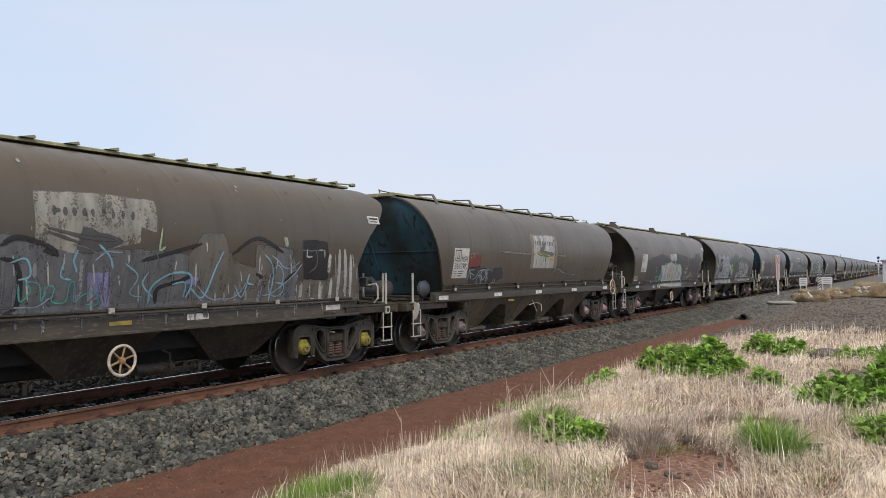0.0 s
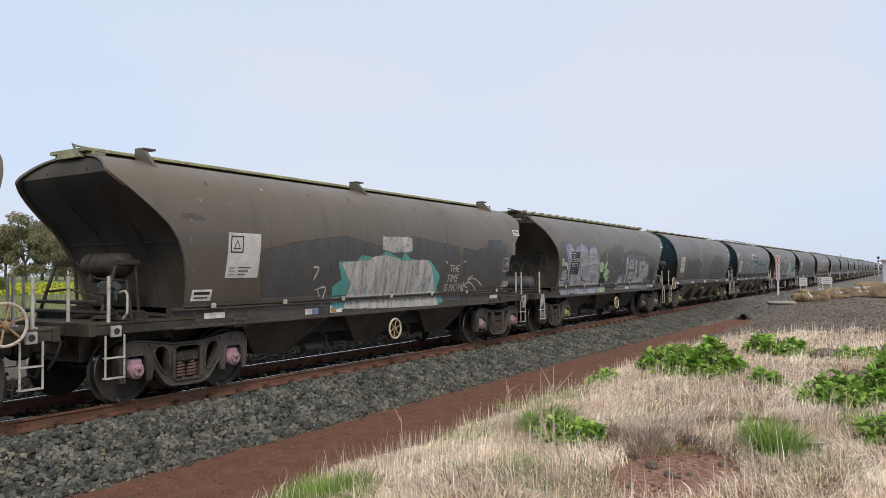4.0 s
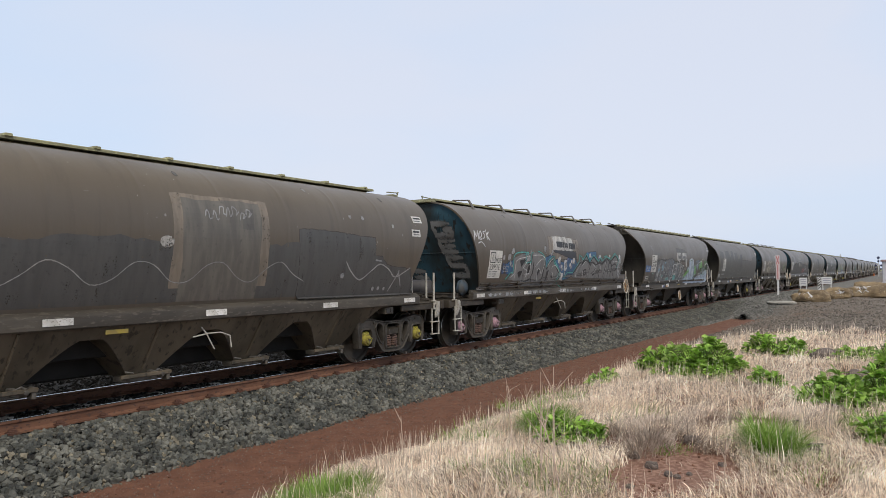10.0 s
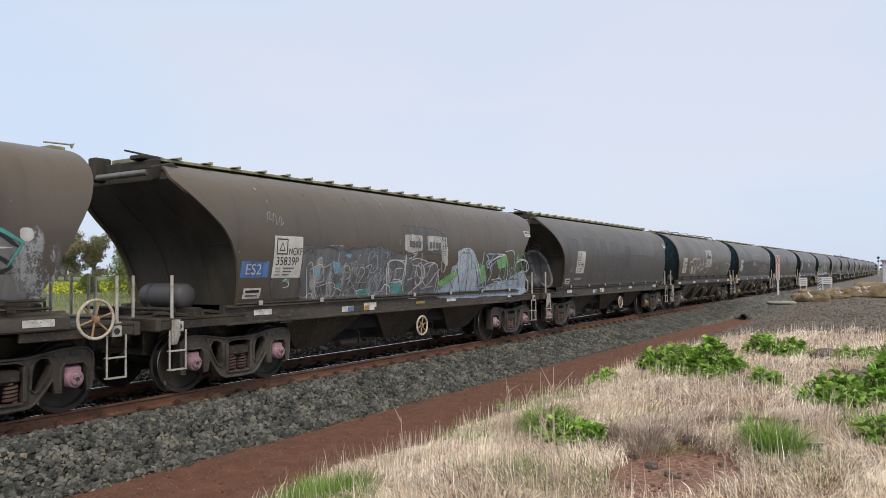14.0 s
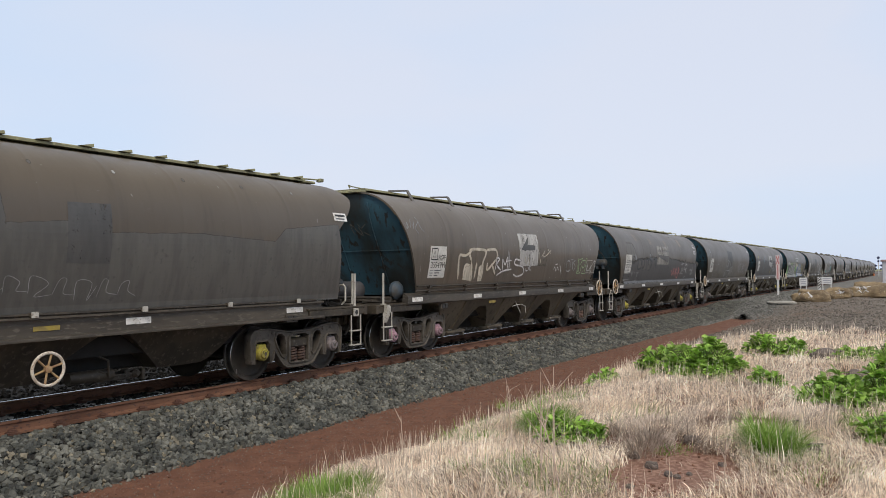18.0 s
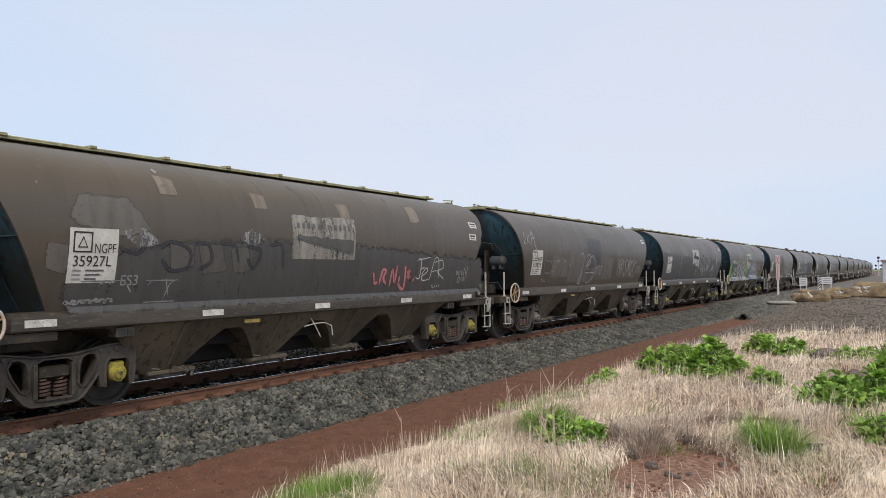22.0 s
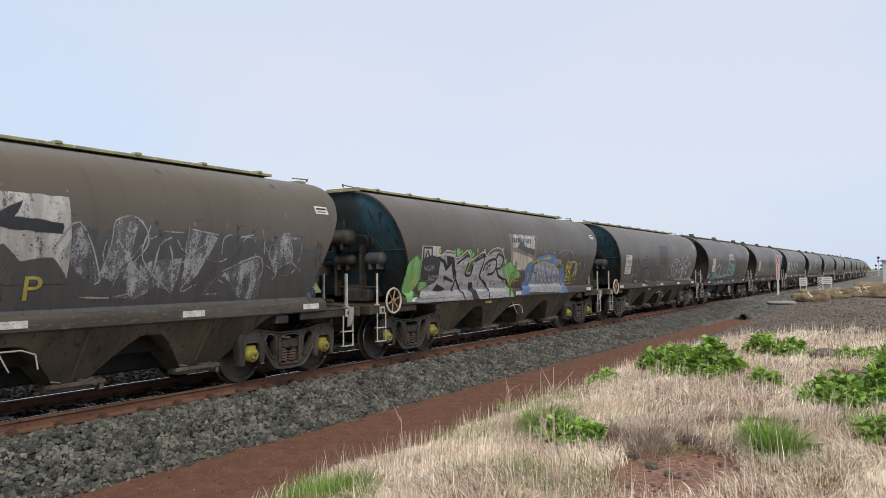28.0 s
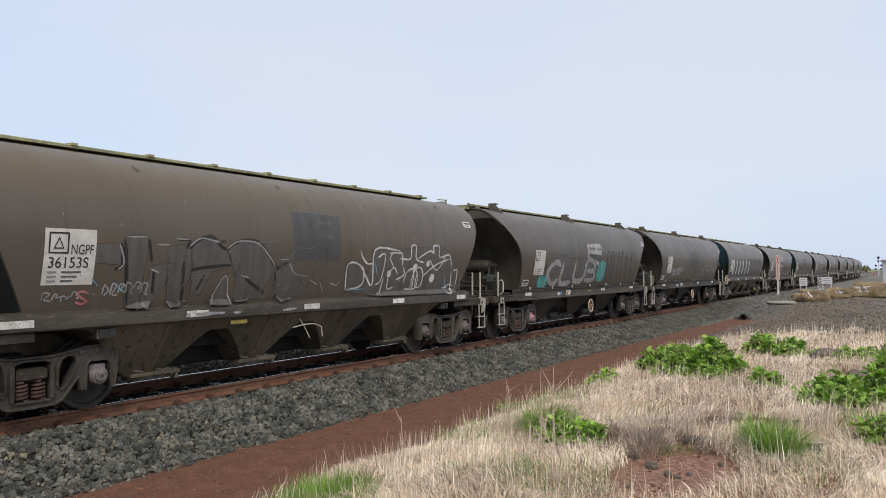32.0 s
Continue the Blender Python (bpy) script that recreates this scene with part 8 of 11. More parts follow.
        p.strokes([[(-1.01, 1.91), (-0.86, 1.21)], [(-0.63, 2.01), (-0.39, 1.2)], [(-0.25, 2.01), (-0.16, 1.19)], [(0.23, 1.93), (0.29, 1.17)], [(0.71, 1.93), (0.77, 1.16)], [(1.19, 1.93), (1.25, 1.14)]], 0.03, S_PEACH, "peach and grey letter lines", 0.011)
        p.strokes([[(-0.88, 1.76), (-0.73, 1.23)], [(0.58, 1.7), (0.6, 1.24)], [(1.07, 1.65), (1.47, 1.21)], [(-1.23, 1.53), (-0.98, 1.24)]], 0.018, S_SKY, "pale blue lines", 0.012)
        p.fill([[(-0.4, 2.5), (0.59, 2.51), (0.61, 2.26), (-0.04, 2.23), (-0.38, 2.28)]], S_PALE, "worn white panel", 0.006)
        p.strokes([[(-2.43, 1.91), (-2.27, 1.89), (-2.36, 1.68)], [(-2.3, 1.5), (-2, 1.54), (-2.05, 1.23)], [(-2.23, 1.53), (-2.11, 1.38)]], 0.02, S_CREAM, "cream scrawl", 0.011)
        p.strokes([[(2.87, 1.5), (3.01, 1.32), (2.97, 1.6)], [(3.01, 1.49), (3.24, 1.55), (3.5, 1.45), (3.7, 1.31)], [(3.01, 1.49), (3.16, 1.57)], [(3.01, 1.49), (3.22, 1.41)], [(3.73, 1.3), (3.77, 1.25)]], 0.022, S_CREAM, "cream arrow", 0.011)
        p.strokes([[(4.82, 2.14), (5.15, 2.14), (5.19, 1.83), (4.87, 1.82), (4.82, 2.14)], [(4.97, 1.89), (4.98, 2.02), (5.07, 2.02), (5.11, 1.89)]], 0.03, S_CHALK, "pale square outline", 0.011, curve=False)
        p.words("THE", 2.22, 1.80, 0.17, S_CREAM)
        p.words("TIME", 2.16, 1.58, 0.17, S_CREAM)
        p.words("IS NOW", 2.10, 1.30 + 0.07, 0.17, S_CREAM)
        p.strokes([[(3.15, 1.62), (3.5, 1.63), (3.95, 1.45)], [(3.35, 1.72), (3.15, 1.62), (3.33, 1.52)], [(2.0, 2.06), (2.1, 2.0)], [(2.8, 2.03), (2.95, 2.06)]], 0.018, S_CREAM, "cream arrow")
        p.patch(5.28, 5.5, 2.24, 2.56, S_TAN, "painted_panel", "tan patch", 0.006)
        p.patch(4.95, 5.35, 1.40, 1.56, S_PEACH, "warning_label", "faded warning label", 0.006)
        scribble(p, -5.25, -4.85, 2.58, 2.70, 4, 6, 0.012, S_DUST, "faint tag")
    elif k == 3:
        p.patch(-5.1, -4.75, 2.2, 2.72, S_DUST, "rolled_paint", "dusty rolled-over paint", 0.004, 0.06, 2)
        p.fill([[(-1.73, 2.29), (-1.15, 2.49), (-0.8, 2.45), (-0.57, 2.61), (-0.38, 2.5), (-0.37, 2.66), (0.12, 2.72), (0.63, 2.68), (0.64, 2.31), (0.89, 2.45), (1.9, 2.57), (3.55, 2.4), (5.02, 2.08), (5.29, 1.14), (-1.58, 1.28)]], S_SMOOTH, "slate grey rolled-over paint in blocks", 0.003)
        p.fill([[(-1.84, 2.07), (-1.44, 2.07), (-1.38, 1.73), (-1.61, 1.67), (-1.52, 1.33), (-0.95, 1.24), (-1.02, 0.94), (-1.61, 0.93)], [(-1.31, 1.9), (-1.2, 2.08), (-1.06, 2.11), (-0.99, 2.05), (-1.2, 1.87)], [(-1.27, 1.67), (-1.07, 1.87), (-0.78, 1.78), (-0.89, 1.66), (-1.16, 1.64)], [(-1.12, 1.58), (-0.8, 1.59), (-0.76, 1.44), (-0.92, 1.48)]], S_MINT, "mint green leaves", 0.009)
        p.fill([[(-1.61, 1.74), (-1.35, 1.74), (-1.33, 1.64), (-1.58, 1.62)], [(-1.59, 1.51), (-1.14, 1.55), (-1.1, 1.31), (-1.52, 1.32)]], S_BLACK, "black patches over the mint", 0.012)
        p.strokes([[(-1.15, 2.48), (-1.13, 2.11)], [(-0.67, 1.56), (-0.66, 1.66), (-0.56, 1.54)], [(-0.52, 1.58), (-0.52, 1.65), (-0.43, 1.65)]], 0.012, S_MINT, "mint lines and small tag", 0.012)
        p.fill([[(0.06, 1.20), (0.29, 1.60), (0.77, 1.72), (0.89, 2.35), (1.64, 2.39), (2.48, 2.30), (3.48, 2.34), (3.90, 2.03), (3.94, 1.06)]], S_WASH, "blue-grey haze behind the letters", 0.0035, soft=0.12)
        p.fill([[(0.94, 2.30), (1.17, 2.31), (1.29, 1.65), (1.25, 1.18), (0.24, 1.18), (0.24, 1.33), (0.41, 1.59), (0.76, 1.67), (0.83, 1.41), (0.90, 1.27), (1.09, 1.33), (1.07, 1.72)], [(1.30, 1.87), (1.29, 2.10), (1.44, 2.25), (1.74, 2.28), (1.92, 2.14), (1.97, 1.91), (1.89, 1.82)], [(1.33, 1.70), (1.55, 1.78), (1.89, 1.79), (2.08, 1.74), (2.08, 1.57), (1.97, 1.45), (1.39, 1.45)], [(1.54, 1.43), (1.73, 1.42), (1.65, 1.20), (1.54, 1.19)], [(1.97, 2.24), (2.29, 2.23), (2.39, 1.76), (2.51, 1.44), (2.62, 1.60), (2.71, 1.56), (2.51, 2.18), (2.79, 2.23), (3.00, 1.85), (3.08, 1.43), (2.98, 1.15), (1.84, 1.16), (1.88, 1.31), (2.16, 1.53), (2.15, 1.88), (2.03, 2.07)], [(2.83, 2.19), (3.11, 2.22), (3.53, 2.13), (3.38, 2.03), (3.71, 2.10), (3.84, 1.55), (3.43, 1.47), (3.33, 1.13), (3.11, 1.12), (3.03, 1.85), (3.20, 1.96), (2.89, 2.01)], [(3.91, 1.15), (4.32, 1.41), (4.30, 1.16)]], S_CHROME, "brushed silver block letter", 0.008, soft=0.02)
        p.fill([[(3.97, 1.86), (4.55, 1.97), (4.83, 1.40), (4.41, 1.34), (4.08, 1.46)]], S_NAVY, "dark block of rolled paint", 0.0085, soft=0.02)
        p.strokes([[(0.94, 2.30), (1.17, 2.31), (1.29, 1.65), (1.25, 1.18), (0.24, 1.18), (0.24, 1.33), (0.41, 1.59), (0.76, 1.67), (0.83, 1.41), (0.90, 1.27), (1.09, 1.33), (1.07, 1.72), (0.94, 2.30)], [(1.30, 1.87), (1.29, 2.10), (1.44, 2.25), (1.74, 2.28), (1.92, 2.14), (1.97, 1.91), (1.89, 1.82), (1.30, 1.87)], [(1.33, 1.70), (1.55, 1.78), (1.89, 1.79), (2.08, 1.74), (2.08, 1.57), (1.97, 1.45), (1.39, 1.45), (1.33, 1.70)], [(1.97, 2.24), (2.29, 2.23), (2.39, 1.76), (2.51, 1.44), (2.62, 1.60), (2.71, 1.56), (2.51, 2.18), (2.79, 2.23), (3.00, 1.85)], [(2.83, 2.19), (3.11, 2.22), (3.53, 2.13), (3.38, 2.03), (3.71, 2.10), (3.84, 1.55), (3.43, 1.47), (3.33, 1.13), (3.11, 1.12), (3.03, 1.85), (3.20, 1.96), (2.89, 2.01), (2.83, 2.19)], [(1.56, 1.93), (1.56, 2.11), (1.64, 2.11), (1.68, 1.94), (1.56, 1.93)], [(1.42, 1.39), (1.50, 1.21)], [(1.74, 1.40), (1.75, 1.20), (1.99, 1.38)]], 0.014, S_NAVY, "dark letter outline", 0.011, curve=False)
        p.strokes([[(-0.65, 1.96), (-0.33, 1.87), (-0.14, 1.68), (-0.21, 1.87)], [(0.04, 2.03), (0.12, 1.8), (0.41, 1.84), (0.38, 2.2), (0.53, 2.24), (0.7, 2), (0.69, 1.77)], [(0.82, 2.11), (0.93, 1.97)]], 0.012, S_SKY, "thin pale blue loops", 0.011)
        p.strokes([[(4.81, 1.73), (5.02, 1.77), (4.93, 1.6), (5.23, 1.64)], [(5.04, 1.51), (5.33, 1.59), (5.24, 1.41)], [(4.7, 2.04), (5.15, 1.91), (5.29, 1.68)]], 0.01, S_WHITE, "small white scrawl", 0.011)
        placard(p, -4.33, 1.71, "NCKF", "3577 E", True, 0.010)
        e = Paint(w, kind, True)
        e.strokes([[(0.25, 1.6), (0.1, 1.85), (0.3, 2.1), (0.5, 1.9), (0.35, 1.7)], [(-0.1, 1.6), (-0.25, 1.95), (0.0, 2.1), (0.05, 1.8), (-0.2, 1.75)], [(-0.75, 2.05), (-0.5, 2.1), (-0.6, 1.6), (-0.4, 1.65)], [(0.75, 1.8), (0.85, 2.2), (1.05, 2.25), (0.95, 1.95), (1.1, 1.9)]], 0.022, S_DUST, "faint chalk loops", 0.02)
        p.fill([[(-4.74, 2.5), (-4.64, 2.6), (-4.37, 2.66), (-4.29, 2.55), (-4.13, 2.41), (-3.96, 2.4), (-3.99, 2.31), (-4.28, 2.28), (-4.21, 1.7), (-4.27, 1.44), (-4.39, 1.42), (-4.54, 1.55), (-4.91, 1.56), (-4.95, 1.76), (-4.64, 1.71), (-4.47, 1.85), (-4.63, 2.2)]], S_LILAC, "lilac letter", 0.006)
        p.fill([[(-3.99, 2.31), (-4.04, 2.42), (-3.91, 2.58), (-3.69, 2.56), (-3.64, 2.32)], [(-3.67, 2.4), (-3.59, 2.6), (-3.36, 2.66), (-3.02, 2.52), (-2.83, 2.2), (-2.79, 1.78), (-2.95, 1.62), (-2.95, 1), (-4.06, 1.02), (-4.1, 1.29), (-4.21, 1.7), (-3.59, 1.66), (-3.63, 2.01)], [(-2.92, 2.36), (-2.66, 2.56), (-2.33, 2.57), (-1.98, 2.32), (-1.82, 1.97), (-1.62, 1.43), (-1.85, 0.98), (-2.9, 1), (-2.95, 1.62), (-2.8, 1.87)], [(-4.91, 1.76), (-4.7, 1.83), (-4.58, 1.76), (-4.55, 1.3), (-4.1, 1.29), (-4.1, 1.02), (-4.77, 1.03), (-4.92, 1.21)], [(-4.6, 2.42), (-4.37, 2.6), (-4.08, 2.38), (-4.27, 2.29), (-4.23, 1.86), (-4.43, 2.07)]], S_FOIL, "brushed silver bubble letter", 0.008)
        p.strokes([[(-3.63, 2.01), (-3.69, 2.4), (-3.59, 2.6), (-3.36, 2.68), (-3.02, 2.52), (-2.86, 2.28)], [(-2.92, 2.4), (-2.66, 2.56), (-2.27, 2.59), (-1.96, 2.28), (-1.8, 1.88), (-1.59, 1.42), (-1.91, 0.92)], [(-4.02, 2.38), (-3.91, 2.58), (-3.69, 2.56)], [(-3.81, 1.62), (-3.71, 1.27), (-3.84, 1.05), (-3.53, 1.07), (-3.48, 0.95)], [(-3.19, 1.78), (-3.15, 1.13)], [(-2.33, 1.66), (-2.32, 1.44), (-2.3, 1.35), (-2.18, 1.52), (-2.27, 1.66)], [(-3.62, 2.09), (-3.35, 1.62), (-3.13, 1.5)]], 0.036, S_LILAC, "lilac letter line", 0.0105)
        p.strokes([[(-2.97, 2.44), (-2.85, 2.12), (-2.84, 1.78), (-2.95, 1.62)], [(-3.31, 1.94), (-3.23, 1.54), (-2.98, 1.49), (-2.78, 1.36), (-2.83, 1.12)], [(-3.67, 1.62), (-3.64, 1.31), (-3.73, 1.27)], [(-3.58, 1.35), (-3.3, 1.34), (-3.34, 1.18)], [(-1.8, 1.88), (-1.59, 1.42), (-1.87, 0.94)], [(-4.98, 1.94), (-4.68, 1.92), (-4.45, 1.7), (-4.38, 1.55), (-4.5, 1.55)], [(-4.79, 1.7), (-4.54, 1.77)], [(-4.73, 1.38), (-4.45, 1.52)]], 0.011, S_BLACK, "thin dark letter line", 0.012)
        p.strokes([[(-3.6, 2.52), (-3.36, 2.6), (-3.07, 2.48)], [(-3.56, 2.41), (-3.27, 2.44), (-3.07, 2.35)], [(-3.54, 2.21), (-3.26, 2.26), (-3.01, 2.19)], [(-2.77, 2.37), (-2.44, 2.47), (-2.1, 2.27)], [(-2.69, 2.16), (-2.32, 2.22), (-2.02, 2.14)], [(-4.57, 2.46), (-4.37, 2.57)], [(-3.91, 2.5), (-3.72, 2.48)], [(-2.77, 1.95), (-2.29, 2), (-1.93, 1.95)]], 0.022, S_CHALK, "pale brushed highlight", 0.0112)
        p.fill([[(-5.06, 2.05), (-5, 2.15), (-4.91, 2.09), (-4.62, 2.06), (-4.46, 1.77), (-4.24, 1.48), (-4.27, 1.42), (-4.5, 1.77), (-4.68, 1.97), (-4.98, 1.94)], [(-5.07, 2.15), (-4.97, 2.2), (-4.87, 2.14), (-5, 2.1)]], S_MINT, "mint green flourish", 0.0115, soft=0.015)
        p.fill([[(-5.26, 2.48), (-5.09, 2.6), (-4.72, 2.66), (-4.76, 2.34), (-5.23, 2.35)]], S_SMOOTH_PALE, "dusty patch", 0.004, soft=0.1)
    elif k == 4:
        placard(p, -4.87, 1.70, "NGPF", "36165V")
        p.strokes([[(-4.0 + 0.31 * i, 1.83 + 0.17 * math.cos(math.pi * i / 2.1)) for i in range(0, 20)]], 0.009, S_CHALK, "long pale wavy line")
        p.patch(-3.7, 1.75, 1.40, 2.30, S_SLATE, "rolled_paint", "slate grey rolled-over paint", 0.0025, 0.06, 9)
        p.patch(-0.92, 0.97, 1.60, 2.96, S_TAN, "painted_panel", "faint brown border", 0.003, 0.03, 2)
        p.patch(-0.74, 0.79, 1.40, 2.92, S_SMOOTH_PALE, "company_panel", "grey painted-out panel", 0.005, 0.02, 3)
        scribble(p, -0.35, 0.6, 2.60, 2.86, 7, 4, 0.014, S_CHALK, "worn pale letters")
        p.patch(0.4, 0.62, 2.5, 2.78, S_DUST, "worn_patch", "worn pale letters", 0.008, 0.05, 6)
        p.bubble(-1.02, 2.27, 0.20, 0.13, 3, S_PALE, S_PALE, 0, 0.006)
        for z in (1.55, 1.48):
            p.patch(-4.8, -4.1, z, z + 0.03, S_CHALK, "small_print", "", 0.006)
        p.fill([[(1.69, 2.54), (2.03, 2.55), (2.68, 2.53), (3.59, 2.47), (3.81, 2.46), (3.85, 2.12), (4.08, 2.1), (4.26, 1.94), (4.59, 1.9), (5.13, 1.85), (5.27, 1.37), (2.14, 1.38), (1.79, 1.38)]], S_SLATE, "slate grey rolled-over paint", 0.003)
        p.strokes([[(2.96, 2.02), (3.16, 1.82), (3.45, 1.67), (3.76, 1.83), (4.04, 1.97), (4.38, 1.85), (4.62, 1.71), (5.12, 1.9)], [(4.44, 1.42), (4.74, 1.85)], [(4.68, 1.85), (4.87, 1.5)], [(3.85, 2.05), (4.09, 2.03)]], 0.018, S_CHALK, "pale wavy line and crossed strokes", 0.01)
        for a, b, r in ((4.46, 2.74, 0.06), (3.5, 2.85, 0.06), (3.12, 2.86, 0.06), (2.91, 1.75, 0.08), (3.92, 1.49, 0.06), (4.1, 1.49, 0.06), (4.29, 1.48, 0.06),):
            p.bubble(a, b, r * 1.1, r, a * 3 + b, S_CHALK, S_CHALK, 0, 0.004, "small worn spots")
    elif k == 5:
        placard(p, -4.88, 1.64, "NGPF", "35951E")
        p.patch(-4.15, -3.6, 1.75, 2.02, S_BLUE, "painted_panel", "blue stencil patch", 0.004, 0.02, 2)
        p.words("ES2", -4.10, 1.80, 0.16, S_CHALK)
        for a, b, r in ((-4.1, 2.16, 0.12), (-3.79, 2.18, 0.16), (-3.71, 2.04, 0.1), (-3.59, 2.34, 0.14), (-2.49, 2.34, 0.12), (-1.54, 2.44, 0.16), (-1.03, 2.37, 0.12),):
            p.bubble(a, b, r * 0.8, r * 0.9, a * 3 + b, S_CHALK, S_CHALK, 0.2, 0.008, "pale spray spots")
        p.strokes([[(-5.3, 1.38), (-4.92, 1.4)], [(-4.83, 1.4), (-4.42, 1.42)], [(-4.32, 1.42), (-3.88, 1.45)], [(-3.76, 1.45), (-3.28, 1.47)], [(-3.16, 1.48), (-2.62, 1.51)], [(-2.48, 1.51), (-1.89, 1.54)], [(-1.74, 1.55), (-1.08, 1.58)], [(-0.91, 1.59), (-0.17, 1.62)], [(0.02, 1.63), (0.86, 1.67)], [(1.07, 1.68), (2.02, 1.73)], [(2.27, 1.74), (3.35, 1.79)], [(3.64, 1.8), (4.9, 1.86)]], 0.06, S_ASH, "grey overspray along the sill", 0.009, curve=False)
        e = Paint(w, kind, True)
        e.strokes([[(0.85, 2.98), (0.35, 3.0), (0.40, 2.72), (0.85, 2.70), (0.85, 2.84), (0.62, 2.84)], [(0.90, 2.58), (0.45, 2.60), (0.50, 2.32), (0.92, 2.30)], [(0.48, 2.45), (0.88, 2.44)], [(1.0, 2.15), (0.55, 2.18), (0.6, 1.98), (1.0, 1.95), (1.02, 1.72), (0.55, 1.72)],
                   [(-0.35, 2.5), (-0.7, 2.52), (-0.68, 2.25), (-0.32, 2.24), (-0.35, 2.5)], [(-0.25, 2.12), (-0.65, 2.12), (-0.6, 1.85), (-0.2, 1.82)], [(-0.6, 1.68), (-0.15, 1.66)]], 0.095, S_BLOCK, "large grey block letters", 0.02, curve=False)
        p.fill([[(-1.22, 2.8), (-0.71, 2.81), (1, 2.77), (0.98, 2.2), (-0.72, 2.19), (-1.24, 2.21)]], S_TAN, "worn border of the panel", 0.0035)
        p.fill([[(-0.92, 2.82), (-0.59, 2.82), (0.55, 2.8), (0.54, 2.42), (-0.51, 2.41), (-0.94, 2.41)]], S_PALE, "worn white panel", 0.006)
        p.fill([[(-0.695, 2.54), (-0.605, 2.54), (-0.605, 2.68), (-0.695, 2.68)], [(-0.585, 2.53), (-0.495, 2.53), (-0.495, 2.68), (-0.585, 2.68)], [(-0.475, 2.53), (-0.385, 2.53), (-0.385, 2.68), (-0.475, 2.68)], [(-0.365, 2.53), (-0.275, 2.53), (-0.275, 2.67), (-0.365, 2.67)], [(-0.235, 2.52), (-0.145, 2.52), (-0.145, 2.67), (-0.235, 2.67)], [(-0.095, 2.52), (-0.005, 2.52), (-0.005, 2.67), (-0.095, 2.67)], [(0.035, 2.51), (0.125, 2.51), (0.125, 2.66), (0.035, 2.66)], [(0.245, 2.5), (0.335, 2.5), (0.335, 2.66), (0.245, 2.66)], [(0.375, 2.5), (0.465, 2.5), (0.465, 2.66), (0.375, 2.66)], [(0.495, 2.49), (0.585, 2.49), (0.585, 2.65), (0.495, 2.65)], [(0.625, 2.49), (0.715, 2.49), (0.715, 2.65), (0.625, 2.65)]], S_BLACK, "dark bars of lettering", 0.010)
        p.strokes([[(0.44, 2.5), (0.44, 2.43)], [(0.5, 2.5), (0.5, 2.44)], [(0.57, 2.51), (0.57, 2.44)], [(0.63, 2.51), (0.63, 2.44)], [(0.7, 2.52), (0.69, 2.45)]], 0.012, S_GREY, "small dark bars of lettering", 0.01, curve=False)
        p.fill([[(-0.94, 2.4), (-0.59, 2.4), (0.75, 2.39), (0.85, 2.16), (-0.51, 2.34)]], S_NAVY, "dark swoosh on the panel", 0.008)
        for a, b, r in ((-0.49, 2.14, 0.16), (-0.26, 1.94, 0.1), (-0, 2.06, 0.16), (0.05, 1.92, 0.18), (-0.28, 1.72, 0.1), (-0.15, 1.64, 0.16), (0.39, 2, 0.1), (0.49, 2.1, 0.08), (0.65, 2.13, 0.14), (2.01, 2.3, 0.12), (2.95, 2.28, 0.1), (4.94, 2.29, 0.12), (3.91, 2.31, 0.08),):
            p.bubble(a, b, r * 1.1, r, a * 3 + b, S_WHITE, S_WHITE, 0, 0.006, "white spray spots")
        for a, b, r in ((-0.37, 1.94, 0.1), (0.16, 2.16, 0.08), (0.51, 1.94, 0.1), (2.81, 2.24, 0.08),):
            p.bubble(a, b, r * 1.1, r, a * 3 + b, S_LILAC, S_LILAC, 0, 0.006, "lilac spray spots")
        p.fill([[(0.74, 1.62), (0.83, 1.79), (1.16, 2.12), (1.36, 2.12), (1.73, 2.24), (2.04, 2.04), (2.34, 2.26), (2.84, 2.05), (3.09, 2.16), (3.65, 2.25), (4.04, 2.12), (4.51, 2.32), (4.91, 2.13), (5.01, 1.53)]], S_STEEL, "brushed grey letter bodies", 0.008)
        p.strokes([[(1.33, 1.99), (1.58, 2.13), (1.8, 2.13), (2.11, 1.97), (1.94, 1.6)], [(1.57, 1.81), (1.75, 1.85), (1.82, 1.78), (1.71, 1.65), (1.59, 1.81)], [(2.11, 1.97), (2.27, 2.09), (2.66, 1.95), (2.43, 1.68), (2.64, 1.7)], [(2.65, 2), (3.03, 2.08), (3.13, 1.9), (2.96, 1.75), (3.14, 1.57)], [(3.12, 1.98), (3.59, 2.17), (3.56, 1.9), (3.49, 1.56)], [(3.93, 1.58), (3.9, 2.06), (4.23, 1.96), (4.16, 1.57)], [(4.15, 1.96), (4.54, 2.04), (4.78, 1.9), (4.51, 1.79)], [(4.34, 1.79), (4.51, 1.62)], [(0.73, 1.71), (1.17, 2.05), (1.42, 2.08), (1.7, 2.29), (2.04, 2.04), (2.34, 2.26), (2.84, 2.05), (3.06, 2.18), (3.17, 2.05), (3.62, 2.22), (4.01, 2.12), (4.51, 2.32), (4.86, 2.13)]], 0.026, S_BLACK, "black letter lines", 0.01)
